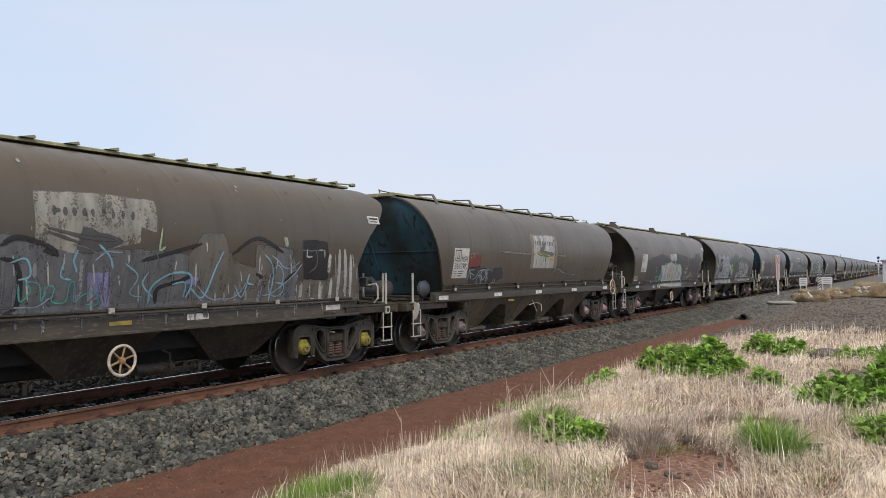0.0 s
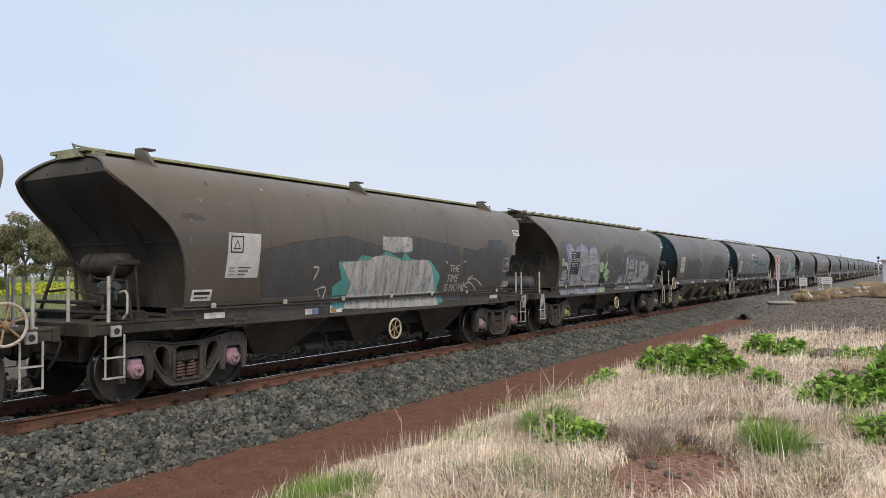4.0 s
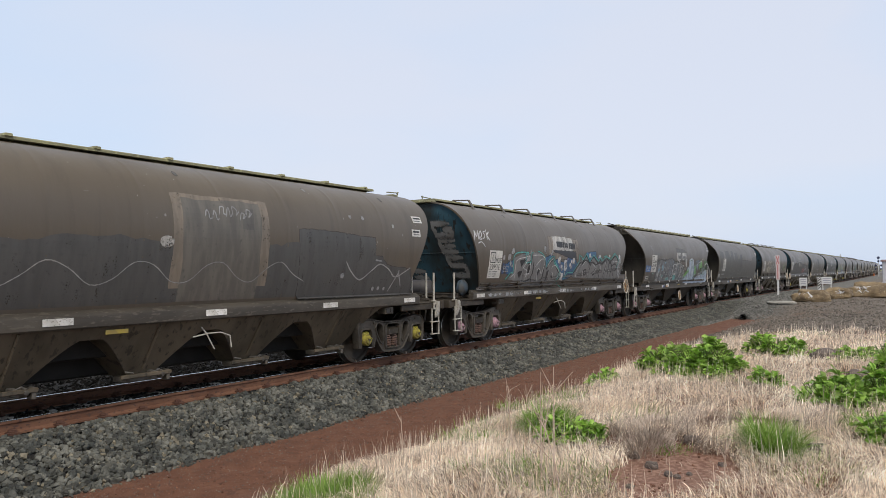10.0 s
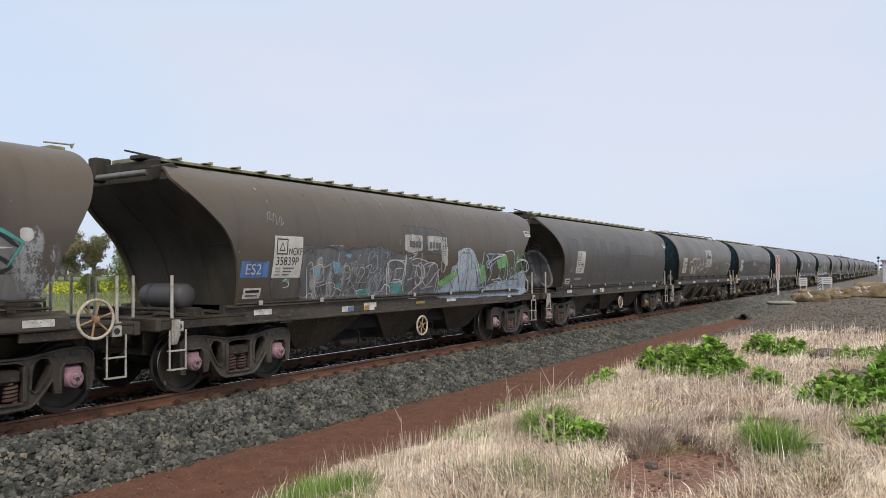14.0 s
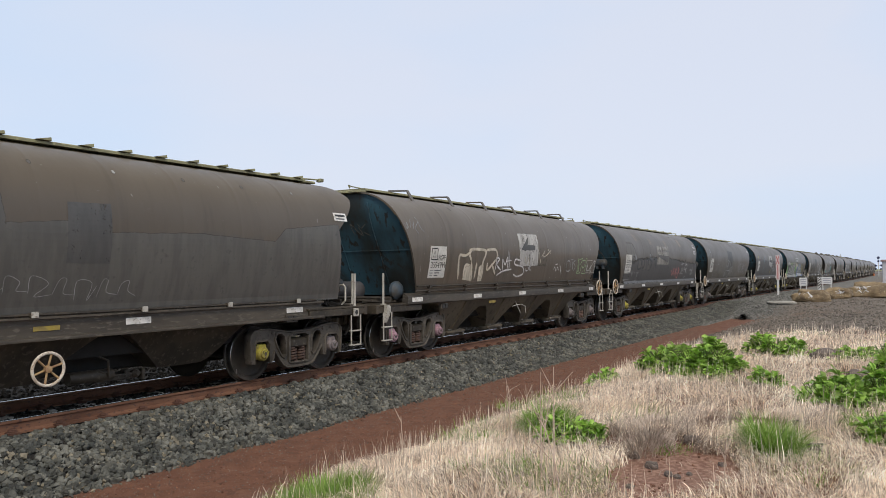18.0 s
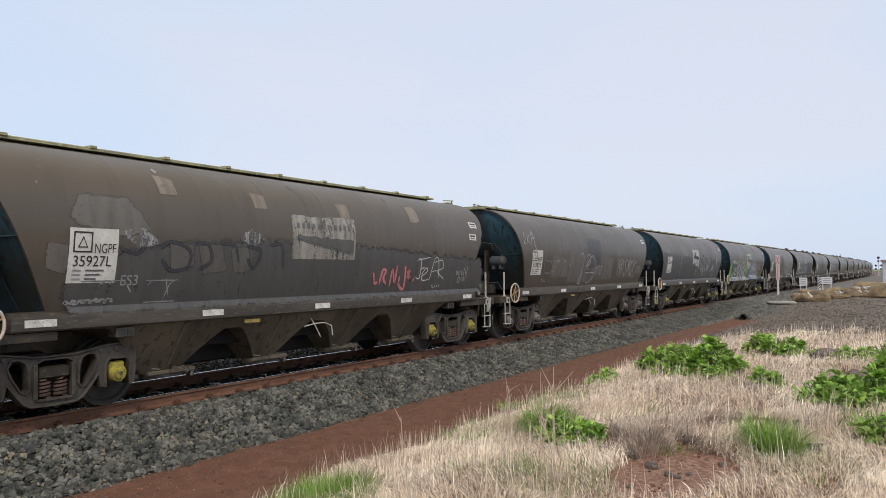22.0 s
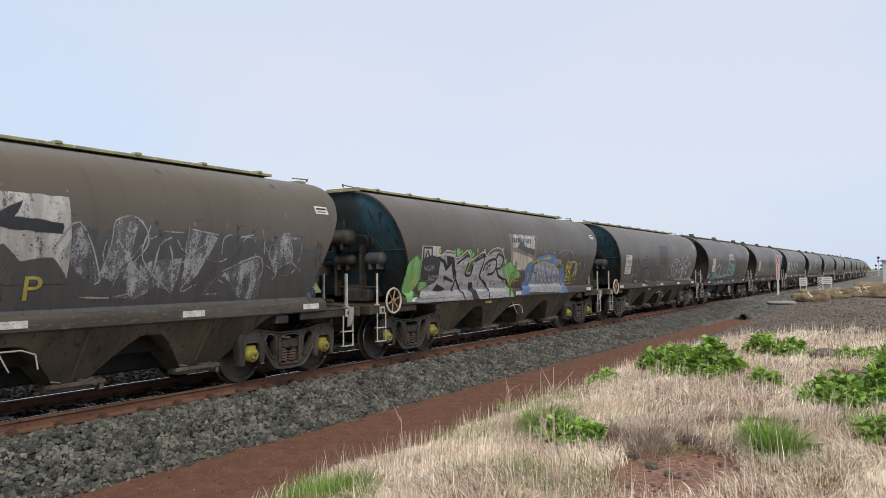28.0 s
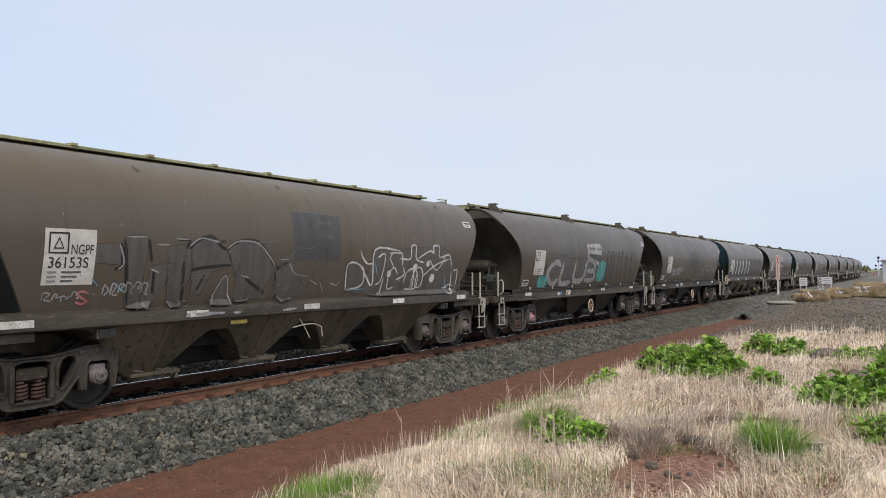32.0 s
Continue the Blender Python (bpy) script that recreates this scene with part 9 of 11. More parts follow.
        p.strokes([[(0.87, 1.73), (1, 1.81), (1.32, 2.08)], [(0.86, 1.77), (1.03, 1.62)], [(1.38, 1.97), (1.69, 2.13)], [(2.05, 1.95), (1.97, 1.59)], [(2.27, 2.04), (2.67, 1.9), (2.45, 1.71)], [(2.98, 2.03), (3.22, 1.8)], [(3.52, 2.11), (3.63, 1.9), (3.52, 1.59)], [(4, 1.96), (3.95, 1.79)], [(4.28, 2.12), (4.78, 2.13)], [(1.51, 1.81), (1.63, 1.63)]], 0.012, S_WHITE, "pale letter edges", 0.012)
        p.strokes([[(-0.93, 2.19), (-0.71, 2.03), (-0.33, 1.8), (-0.51, 1.59)], [(0.09, 1.58), (0.17, 1.7), (0.27, 1.76), (0.7, 1.76), (1.11, 2.12), (1.09, 2.31), (1.3, 2.25), (1.41, 2.15), (1.7, 2.36), (2.03, 2.11), (2.34, 2.33), (2.83, 2.13), (3.05, 2.26), (3.16, 2.13), (3.61, 2.3), (4, 2.2), (4.5, 2.41), (4.9, 2.19), (4.74, 1.9)], [(3.29, 2.29), (3.65, 2.33)], [(4.22, 2.34), (4.5, 2.44)], [(-0.42, 1.52), (-0.25, 1.31)], [(0.07, 1.58), (-0.07, 1.32)]], 0.026, S_TEAL, "teal edge", 0.0115, curve=False)
        p.fill([[(-1.51, 2.14), (-1.09, 2.25), (-0.96, 2.24), (-1.29, 2.04), (-1.37, 1.92)], [(-0.83, 2.09), (-0.51, 1.98), (-0.28, 1.78), (-0.2, 1.62), (0.07, 1.57), (0.7, 1.7), (0.98, 2.01), (0.49, 2.22), (0.27, 2.25), (-0.02, 2.03), (-0.33, 2.03), (-0.53, 2.1)], [(1.7, 2.36), (2.54, 2.4), (2.56, 2.2), (2, 2.1)]], S_DEEP, "blue cloud of spray", 0.0075, soft=0.08)
        p.fill([[(-2.87, 2.27), (-2.75, 2.26), (-2.76, 2.03), (-2.53, 2.06), (-2.47, 2), (-2.42, 2.31), (-2.06, 2.32), (-1.67, 2.25), (-1.51, 2.14), (-1.39, 1.89), (-1.28, 2), (-1.05, 2.2), (-0.89, 2.17), (-0.88, 2.05), (-0.32, 1.74), (-0.56, 1.5), (-0.81, 1.4), (-2.79, 1.4)]], S_STEEL, "steel grey letter bodies", 0.0085)
        p.fill([[(-2.65, 1.73), (-2.46, 1.77), (-2.45, 1.94), (-2.56, 1.98)], [(-1.92, 1.66), (-1.95, 1.86), (-1.8, 1.84)], [(-0.95, 1.62), (-0.93, 1.74), (-0.8, 1.62)], [(-1.31, 1.46), (-1.22, 1.64), (-1.17, 1.85), (-1.29, 1.78)], [(-1.64, 1.52), (-1.57, 1.64), (-1.52, 2.03), (-1.52, 1.63)]], S_BLACK, "black letter shadow", 0.0105, soft=0.02)
        p.strokes([[(-2.27, 2.05), (-2.25, 1.77), (-2.33, 1.63), (-2.2, 1.49)], [(-2.76, 2.02), (-2.53, 2.04), (-2.44, 1.96), (-2.42, 2.14), (-2.41, 2.28)], [(-1.5, 2.13), (-1.36, 1.87), (-1.24, 1.99), (-0.93, 2.15), (-0.84, 2.04), (-0.35, 1.72)], [(-2.77, 1.5), (-2.33, 1.6)]], 0.024, S_BLACK, "black letter line", 0.0102)
        p.strokes([[(-2.87, 2.25), (-2.76, 2.28), (-2.78, 2.04), (-2.53, 2.07), (-2.45, 2.03), (-2.47, 2.27), (-2.35, 2.35)], [(-2.06, 2.37), (-1.76, 2.31), (-1.49, 2.14), (-1.39, 1.92), (-1.32, 2.08), (-1.09, 2.2), (-0.92, 2.24), (-0.84, 2.17), (-0.88, 2.07), (-0.29, 1.74), (-0.5, 1.52)]], 0.022, S_TEAL, "teal edge", 0.0115)
        p.strokes([[(-2.78, 1.73), (-2.49, 1.75), (-2.45, 1.94), (-2.5, 2.04)], [(-2.38, 2.25), (-1.83, 2.26), (-1.55, 2.18), (-1.53, 2.03), (-1.65, 1.74), (-1.78, 1.84), (-1.94, 1.88), (-1.95, 1.7), (-1.86, 1.52)], [(-2.13, 1.94), (-1.82, 2.13), (-1.55, 2.16)], [(-1.35, 1.92), (-1.08, 2.12), (-0.91, 2.17)], [(-1, 1.89), (-0.77, 1.98), (-0.35, 1.74), (-0.58, 1.58)], [(-0.91, 1.62), (-0.9, 1.78), (-0.74, 1.58)]], 0.012, S_WHITE, "pale letter edge", 0.0122)
        for a, b, r in ((-0.43, 2.06, 0.075), (-0.2, 1.86, 0.07), (0.06, 1.99, 0.1), (0.05, 1.74, 0.08), (0.48, 1.92, 0.07), (0.57, 2.05, 0.05), (0.74, 2.05, 0.05), (-0.23, 1.66, 0.06), (-0.08, 1.55, 0.07), (-1.57, 2.4, 0.07), (-1.5, 2.33, 0.05), (-1.1, 2.3, 0.07), (2.12, 2.26, 0.05), (-2.58, 2.17, 0.12), (-2.67, 2.13, 0.09),):
            p.spot(a, b, r, S_CHALK, "pale spray dab", 0.0125)
        p.fill([[(-3.71, 1.6), (-3.47, 1.77), (-3.5, 2.16), (-3.05, 2.25), (-2.48, 2.31), (-2.41, 2.16), (-2.76, 1.92), (-2.46, 1.55)]], S_STEEL, "steel grey letter bodies", 0.0085)
        p.fill([[(-3.14, 2.09), (-2.8, 2.12), (-3.03, 1.94)], [(-3.2, 1.77), (-2.92, 1.82), (-3.05, 1.64)]], S_BLACK, "black letter shadow", 0.0105, soft=0.02)
        p.strokes([[(-3.87, 1.58), (-3.61, 1.77), (-3.47, 1.79), (-3.54, 2.19), (-3.28, 2.31), (-2.7, 2.32), (-2.7, 2.26)]], 0.022, S_TEAL, "teal edge", 0.0115)
        p.strokes([[(-3.32, 1.6), (-3.36, 2.08), (-2.81, 2.19), (-2.57, 2.2), (-2.88, 1.91), (-2.63, 1.82), (-2.69, 1.57)], [(-3.64, 1.62), (-3.41, 1.73)]], 0.012, S_WHITE, "pale letter edge", 0.0122)
        p.fill([[(-3.87, 1.98), (-3.58, 2.08), (-3.51, 1.82), (-3.78, 1.77)]], S_DEEP, "blue cloud of spray", 0.007, soft=0.08)
        for a, b, r in ((-3.65, 2.31, 0.07), (-3.69, 2.01, 0.07), (-3.59, 1.95, 0.06),):
            p.spot(a, b, r, S_CHALK, "pale spray dab", 0.0125)
        p.fill([[(4.95, 1.55), (4.85, 2.0), (5.05, 2.35), (5.15, 2.1), (5.3, 2.15), (5.38, 1.85), (5.2, 1.5)]], S_HAZE, "misty white overspray", 0.009, soft=0.09)
        p.strokes([[(-5.66, 2.56), (-5.61, 2.8), (-5.55, 2.66), (-5.44, 2.8), (-5.46, 2.59)], [(-5.4, 2.62), (-5.28, 2.7), (-5.3, 2.8), (-5.41, 2.71), (-5.39, 2.6), (-5.26, 2.62)], [(-5.06, 2.81), (-5.18, 2.78), (-5.12, 2.7), (-5.22, 2.61)], [(-5.01, 2.86), (-5.02, 2.6)], [(-4.88, 2.8), (-5, 2.71), (-4.87, 2.58)]], 0.024, S_WHITE, "white tag", 0.011)
        p.strokes([[(-5.49, 2.5), (-5.32, 2.54), (-5.21, 2.48), (-5.13, 2.41)]], 0.02, S_WHITE, "white underline", 0.011)
        p.strokes([[(-4.9, 1.22), (-4.0, 1.21), (-3.0, 1.22)], [(-2.6, 1.23), (-1.2, 1.21)], [(-0.4, 1.22), (0.8, 1.2)], [(1.4, 1.22), (3.0, 1.21)]], 0.05, S_HAZE, "pale overspray on the sill", 0.009)
    elif k == 6:
        placard(p, -4.42, 1.73, "NGKF", "35839P")
        p.patch(-5.1, -4.5, 1.74, 2.0, S_AZURE, "painted_panel", "blue stencil patch", 0.004, 0.02, 2)
        p.words("ES2", -5.02, 1.79, 0.17, S_WHITE)
        tangle(p, -3.5, 1.2, 1.42, 2.3, 18, 0.012, S_HAZE, "tangled worn grey-white scrawl", 11)
        tangle(p, -3.5, 1.0, 1.42, 2.2, 9, 0.014, S_POWDER, "tangled pale blue scrawl", 12)
        tangle(p, -0.6, 1.0, 1.45, 2.2, 7, 0.022, S_PALE, "worn white loops", 13)
        tangle(p, 2.6, 5.1, 1.42, 2.25, 14, 0.03, S_POWDER, "pale blue loops", 14)
        tangle(p, 1.3, 5.1, 1.6, 2.25, 9, 0.022, S_GREEN, "green spray lines", 15)
        scribble(p, -4.6, -4.2, 2.55, 2.85, 3, 2, 0.010, S_CHALK, "faint scratches")
        p.fill([[(-4.41, 1.66), (-3.72, 2.25), (-2.66, 2.27), (-0.74, 2.14), (-0.58, 2.1), (-0.31, 1.4), (-3.5, 1.4), (-4.3, 1.4)]], S_SMOOTH, "slate grey rolled-over paint", 0.003)
        p.strokes([[(-3.57, 1.95), (-3.46, 1.97), (-3.28, 1.48), (-3.16, 1.32)], [(-3.5, 1.87), (-3.22, 1.95), (-3.1, 1.67), (-3.32, 1.64)], [(-3.24, 1.56), (-2.84, 1.63), (-2.72, 1.43), (-2.98, 1.27)], [(-3.25, 2.1), (-3.16, 1.91), (-2.93, 1.99)], [(-2.6, 1.91), (-2.45, 1.93), (-2.37, 1.75), (-2.48, 1.67)], [(-2.15, 1.66), (-2.08, 1.91), (-1.93, 1.83), (-2.07, 1.62)], [(-2, 1.87), (-1.75, 1.96), (-1.82, 1.7)], [(-3.52, 1.37), (-3.38, 1.45), (-3.28, 1.32)], [(-2.15, 1.45), (-1.89, 1.49)], [(-3.01, 1.67), (-2.91, 1.23)], [(-2.82, 1.55), (-2.54, 1.46), (-2.61, 1.3)], [(-4.15, 1.65), (-4.06, 1.71), (-3.98, 1.59), (-4.13, 1.56)], [(-3.61, 1.91), (-3.45, 1.33)], [(-2.26, 1.58), (-1.96, 1.32)], [(-1.39, 1.26), (-1.31, 1.47)]], 0.009, S_WHITE, "tangled thin white lines", 0.01)
        p.fill([[(-2.91, 2.01), (-2.74, 1.97), (-2.66, 1.82), (-2.8, 1.8)], [(-2.59, 2.13), (-2.39, 2.16), (-2.42, 2.08)], [(-3.38, 1.85), (-3.24, 1.87), (-3.23, 1.72)]], S_SKY, "faded blue patches", 0.007)
        p.fill([[(-2.11, 1.45), (-1.75, 1.48), (-1.53, 1.31), (-1.92, 1.29)], [(-1.04, 1.55), (-0.67, 1.6), (-0.56, 1.37), (-0.88, 1.35)], [(-4.16, 1.69), (-3.98, 1.7), (-3.99, 1.63)], [(-2.74, 1.59), (-2.59, 1.61), (-2.58, 1.48)]], S_TEAL, "faded teal patches", 0.006)
        p.strokes([[(-1.06, 1.6), (-1.18, 2.02), (-0.65, 2.05)], [(-1, 1.65), (-0.69, 1.64), (-0.46, 1.36)], [(-0.9, 1.69), (-0.91, 1.87), (-0.68, 1.89)], [(-0.1, 1.26), (-0.16, 1.42), (0.14, 1.63), (0.12, 1.96), (0.66, 1.96), (0.74, 1.38)], [(-0.4, 2.05), (-0.17, 2.1), (0.28, 2.03)], [(0.14, 1.63), (0.37, 1.48), (0.63, 1.5)], [(-1.3, 1.43), (-1.2, 1.56), (-1.03, 1.51), (-0.97, 1.38)], [(-0.45, 1.64), (-0.26, 1.68)]], 0.014, S_WHITE, "white frame lines", 0.011)
        p.fill([[(-0.7, 2.75), (0.56, 2.74), (1.03, 2.59), (1.08, 1.96), (0.84, 2.04), (0.79, 2.19), (0.33, 2.25), (-0.58, 2.1), (-0.65, 2.57)]], S_DUST, "worn border of the panel", 0.004)
        p.fill([[(-0.64, 2.57), (-0.01, 2.58), (-0.02, 2.29), (-0.43, 2.24), (-0.64, 2.28)], [(0.21, 2.57), (0.98, 2.57), (0.99, 2.36), (0.24, 2.29)], [(0.77, 2.36), (1.01, 2.36), (1.08, 1.96), (0.87, 2.04)]], S_PALE, "worn white panel", 0.006)
        p.fill([[(-0.48, 2.46), (-0.41, 2.46), (-0.41, 2.34), (-0.48, 2.34)], [(-0.38, 2.45), (-0.3, 2.46), (-0.3, 2.34), (-0.38, 2.33)], [(-0.27, 2.45), (-0.19, 2.46), (-0.19, 2.34), (-0.27, 2.33)], [(-0.16, 2.45), (-0.08, 2.46), (-0.08, 2.33), (-0.16, 2.33)], [(0.06, 2.45), (0.14, 2.46), (0.14, 2.33), (0.06, 2.33)], [(0.29, 2.45), (0.37, 2.46), (0.37, 2.33), (0.29, 2.33)], [(0.41, 2.45), (0.49, 2.45), (0.49, 2.33), (0.41, 2.33)], [(0.54, 2.45), (0.62, 2.45), (0.62, 2.33), (0.54, 2.33)], [(0.65, 2.45), (0.73, 2.45), (0.73, 2.33), (0.65, 2.32)]], S_GREY, "dark bars of lettering", 0.009)
        p.fill([[(0.82, 1.25), (1, 1.52), (1.29, 1.62), (1.33, 1.92), (1.62, 1.97), (1.6, 2.3), (1.96, 2.34), (2.3, 2.13), (2.66, 1.7), (2.8, 1.24)], [(3.06, 1.24), (3.24, 1.42), (3.94, 1.47), (4.54, 1.51), (4.74, 1.26)]], S_POWDER, "pale blue filled letters", 0.007)
        p.strokes([[(1.61, 2.27), (1.58, 1.92), (1.86, 2)], [(1.81, 2.28), (2.13, 1.97)], [(1.44, 1.61), (1.5, 1.87)], [(1.78, 1.51), (1.81, 1.81)], [(2.26, 1.39), (2.18, 1.81), (2.54, 1.6)], [(3.16, 1.86), (3.32, 2.11), (3.85, 2.23)], [(3.33, 1.59), (3.79, 1.64)], [(4.71, 1.45), (4.59, 2.04), (5.18, 2.07), (5.37, 1.38)], [(3.9, 2.32), (4.4, 2.33), (4.48, 1.89)]], 0.016, S_WHITE, "white letter lines", 0.01)
        p.strokes([[(1.29, 1.62), (1.53, 1.41)], [(1.55, 1.87), (1.89, 1.3)], [(2.03, 1.97), (2.15, 1.29)], [(2.33, 2.02), (2.76, 1.38)], [(2.99, 1.7), (3.22, 2.03), (3.67, 2.17)], [(3.78, 1.81), (3.51, 1.59)]], 0.012, S_BLACK, "thin dark letter lines", 0.011)
        for a, b, r in ((2.62, 1.95, 0.1), (1.03, 1.67, 0.1), (3.9, 1.81, 0.14), (4.62, 2.16, 0.14), (4.17, 1.95, 0.1),):
            p.bubble(a, b, r * 1.1, r, a * 3 + b, S_GREEN, S_GREEN, 0, 0.006, "green spray spots")
        p.fill([[(-3.67, 2.1), (-3.4, 2.18), (-2.53, 2.14), (-1.55, 2.25), (-0.8, 2.1), (0.65, 1.92), (0.92, 1.4), (-0.68, 1.4), (-3.58, 1.4)]], S_WASH, "blue-grey overspray", 0.0045, soft=0.12)
        p.fill([[(-3.45, 1.86), (-3.28, 2.03), (-2.93, 1.87), (-2.77, 1.44), (-3.3, 1.4)], [(-2.71, 1.87), (-2.26, 1.97), (-2.06, 1.61), (-2.42, 1.4)], [(-1.93, 1.61), (-1.49, 1.89), (-0.91, 1.8), (-1, 1.4), (-1.68, 1.4)]], S_HAZE, "thin white haze", 0.006, soft=0.12)
        p.fill([[(1.51, 2.27), (1.79, 2.34), (2.21, 2.29), (2.73, 1.58), (2.82, 1.19), (0.92, 1.24), (1.07, 1.48), (1.65, 1.7)], [(2.82, 1.21), (3.24, 1.45), (4.16, 1.57), (5.11, 1.84), (5.48, 1.28), (5.2, 1.19)]], S_ICE, "ice blue letter", 0.0085)
        p.fill([[(2.27, 2), (2.83, 1.94), (3.07, 1.58), (2.76, 1.52)], [(0.77, 1.54), (1.6, 1.84), (1.65, 1.7), (1.15, 1.5)], [(3.47, 2.14), (3.94, 2.24), (4.01, 1.96), (3.66, 1.89)]], S_LEAF, "green spray", 0.008, soft=0.06)
        p.strokes([[(1.67, 1.18), (1.45, 1.7), (1.7, 2.28), (2.21, 2.29), (2.85, 1.58)], [(2.94, 1.95), (3.35, 2.14), (3.94, 2.22), (4.16, 1.57), (3.42, 1.57)], [(1.87, 1.35), (1.81, 1.82), (1.99, 1.88), (2.21, 1.4)], [(-1.07, 1.31), (-1.23, 1.99), (-0.66, 2), (-0.57, 1.65), (-1.07, 1.6)], [(-0.35, 1.96), (-0.02, 1.91), (0.07, 1.59), (-0.34, 1.29), (0.06, 1.23)], [(0.23, 1.91), (0.64, 1.97), (0.84, 1.37), (0.31, 1.27)], [(4.5, 2.03), (5.16, 2.11), (5.39, 1.84), (4.86, 1.77)]], 0.014, S_WHITE, "white letter outline", 0.0115)
        p.strokes([[(-3.39, 2.11), (-3.28, 1.78), (-3.36, 1.45)], [(-3.12, 2.04), (-3.19, 1.62), (-2.93, 1.27)], [(-2.74, 2.05), (-2.64, 1.79), (-2.8, 1.79)], [(-2.25, 1.88), (-2.08, 1.7), (-2.08, 1.97), (-1.8, 1.84)], [(-2.37, 1.43), (-2.18, 1.61), (-1.81, 1.61)], [(-3.45, 1.25), (-3.13, 1.36), (-2.76, 1.27)]], 0.009, S_CHALK, "thin pale scrawl", 0.011)
    elif k == 7:
        placard(p, -4.27, 1.73, "", "357988")
        p.words("ES7", -4.75, 1.78, 0.13, S_CHALK)
        p.patch(-4.3, -3.65, 1.52, 1.58, S_CHALK, "small_print", "pale stencil line", 0.006, 0.01)
        p.fill([[(-5.03, 2.83), (-4.21, 2.76), (-4.2, 2.42), (-4.01, 2.38), (-3.67, 2.4), (-3.65, 2.85), (-2.69, 2.84), (-2.63, 2.52), (-2.29, 2.49), (-2.06, 2.85), (-1.61, 2.89), (-1.58, 2.53), (-1.29, 2.25), (-1.16, 2.78), (-0.48, 2.78), (-0.43, 2.4), (0.58, 2.48), (0.84, 2.33), (2.35, 2.38), (3.94, 2.31), (4.19, 2.53), (5.55, 2.67), (5.74, 1.34), (-0.3, 1.34), (-4.89, 1.34)]], S_SMOOTH, "grey rolled-over paint with a ragged top", 0.0032, soft=0.03)
        p.patch(0.35, 0.95, 1.95, 2.72, S_SLATE, "company_panel", "grey painted-out panel", 0.006, 0.01)
        p.tag("YLG", -2.3, -0.9, 1.48, 1.85, 0.008, S_CHALK, "faint chalk letters", 0.25, 3)
        scribble(p, -0.7, 1.4, 1.42, 1.85, 7, 6, 0.006, S_CHALK, "faint chalk letters")
        e = Paint(w, kind, True)
        for a, b, w2, h2, s2, ln in ((-0.35, 1.95, 0.46, 1.0, 2, -0.35), (0.05, 1.9, 0.5, 1.15, 3, -0.1), (0.55, 1.9, 0.55, 1.1, 6, -0.3)):
            e.bubble(a, b, w2, h2, s2, S_GREY, S_CHALK, ln, 0.045)
        e.tag("OSO", 0.2, 0.75, 2.45, 2.65, 0.025, S_DUST, "faint letters", -0.3, 2)
        e.tag("14", -0.95, -0.7, 1.75, 1.95, 0.025, S_CHALK, "pale figures", 0, 2)
    elif k == 8:
        placard(p, -4.82, 1.68, "NGPF", "35949W")
        p.strokes([[(-3.5, 1.63), (-3.58, 2.16), (-3.29, 2.19), (-3.01, 2.3)], [(-3.26, 1.65), (-3.26, 1.95), (-3.04, 1.97)], [(-2.98, 2.05), (-3.09, 2.32), (-2.39, 2.34), (-2.3, 2.24), (-2.42, 2), (-2.41, 1.61)], [(-2.98, 2.05), (-2.84, 1.62)], [(-2.71, 2.03), (-2.73, 1.64)], [(-2.26, 2.34), (-1.8, 2.36), (-1.69, 2.17), (-1.92, 1.98), (-2.14, 1.85), (-2.18, 2.03)], [(-1.92, 1.98), (-1.68, 1.74)]], 0.046, S_CREAM, "thick cream letter outlines", 0.01)
        p.fill([[(-3.26, 1.64), (-3.25, 1.92), (-2.93, 1.97), (-2.84, 1.61)], [(-2.52, 1.59), (-2.56, 1.9), (-2.38, 2), (-2.36, 1.6)]], S_CREAM, "cream letter fill", 0.008)
        p.strokes([[(-1.71, 1.84), (-1.69, 2.14), (-1.55, 2.12), (-1.66, 1.98), (-1.4, 1.84)], [(-1.31, 1.84), (-1.37, 2.12), (-1.2, 1.98), (-1.1, 2.18), (-1.03, 1.84)], [(-1.07, 2.35), (-0.94, 1.87)], [(-1.18, 2.07), (-0.85, 2.1)], [(-1.59, 1.71), (-1.26, 1.82), (-0.79, 1.87)], [(-0.24, 2.08), (-0.61, 2.13), (-0.62, 1.99), (-0.15, 1.93), (-0.05, 1.75), (-0.38, 1.67), (-0.65, 1.73)]], 0.026, S_WHITE, "white tag", 0.011)
        p.strokes([[(0.07, 1.9), (0.09, 1.82), (0.2, 1.83)], [(0.22, 1.93), (0.25, 1.84)], [(0.38, 1.95), (0.3, 1.94), (0.34, 1.84), (0.42, 1.85)], [(1.98, 1.83), (2.04, 1.93), (2.16, 1.8)], [(2.24, 1.83), (2.22, 1.93), (2.37, 1.83)], [(2.4, 2), (2.6, 1.71)], [(2.06, 2), (2.26, 2.02)], [(4.64, 2.05), (4.68, 1.83), (4.96, 1.84)], [(4.95, 2.13), (5.05, 1.83)], [(5.13, 2.09), (5.39, 2.12)], [(5.27, 2.12), (5.35, 1.75)]], 0.017, S_WHITE, "small white tags", 0.011)
        tangle(p, 3.85, 4.6, 1.72, 2.2, 8, 0.014, S_MINT, "pale green overspray lines", 31)
        tangle(p, 4.6, 5.4, 1.74, 2.15, 7, 0.013, S_PALE, "worn white scrawl", 32)
        tangle(p, 0.8, 1.5, 1.98, 2.45, 5, 0.016, S_FADE, "faded pale overspray", 33)
        p.fill([[(-0.44, 2.8), (0.76, 2.82), (0.79, 1.99), (-0.31, 1.96)]], S_PALE, "worn white panel", 0.006)
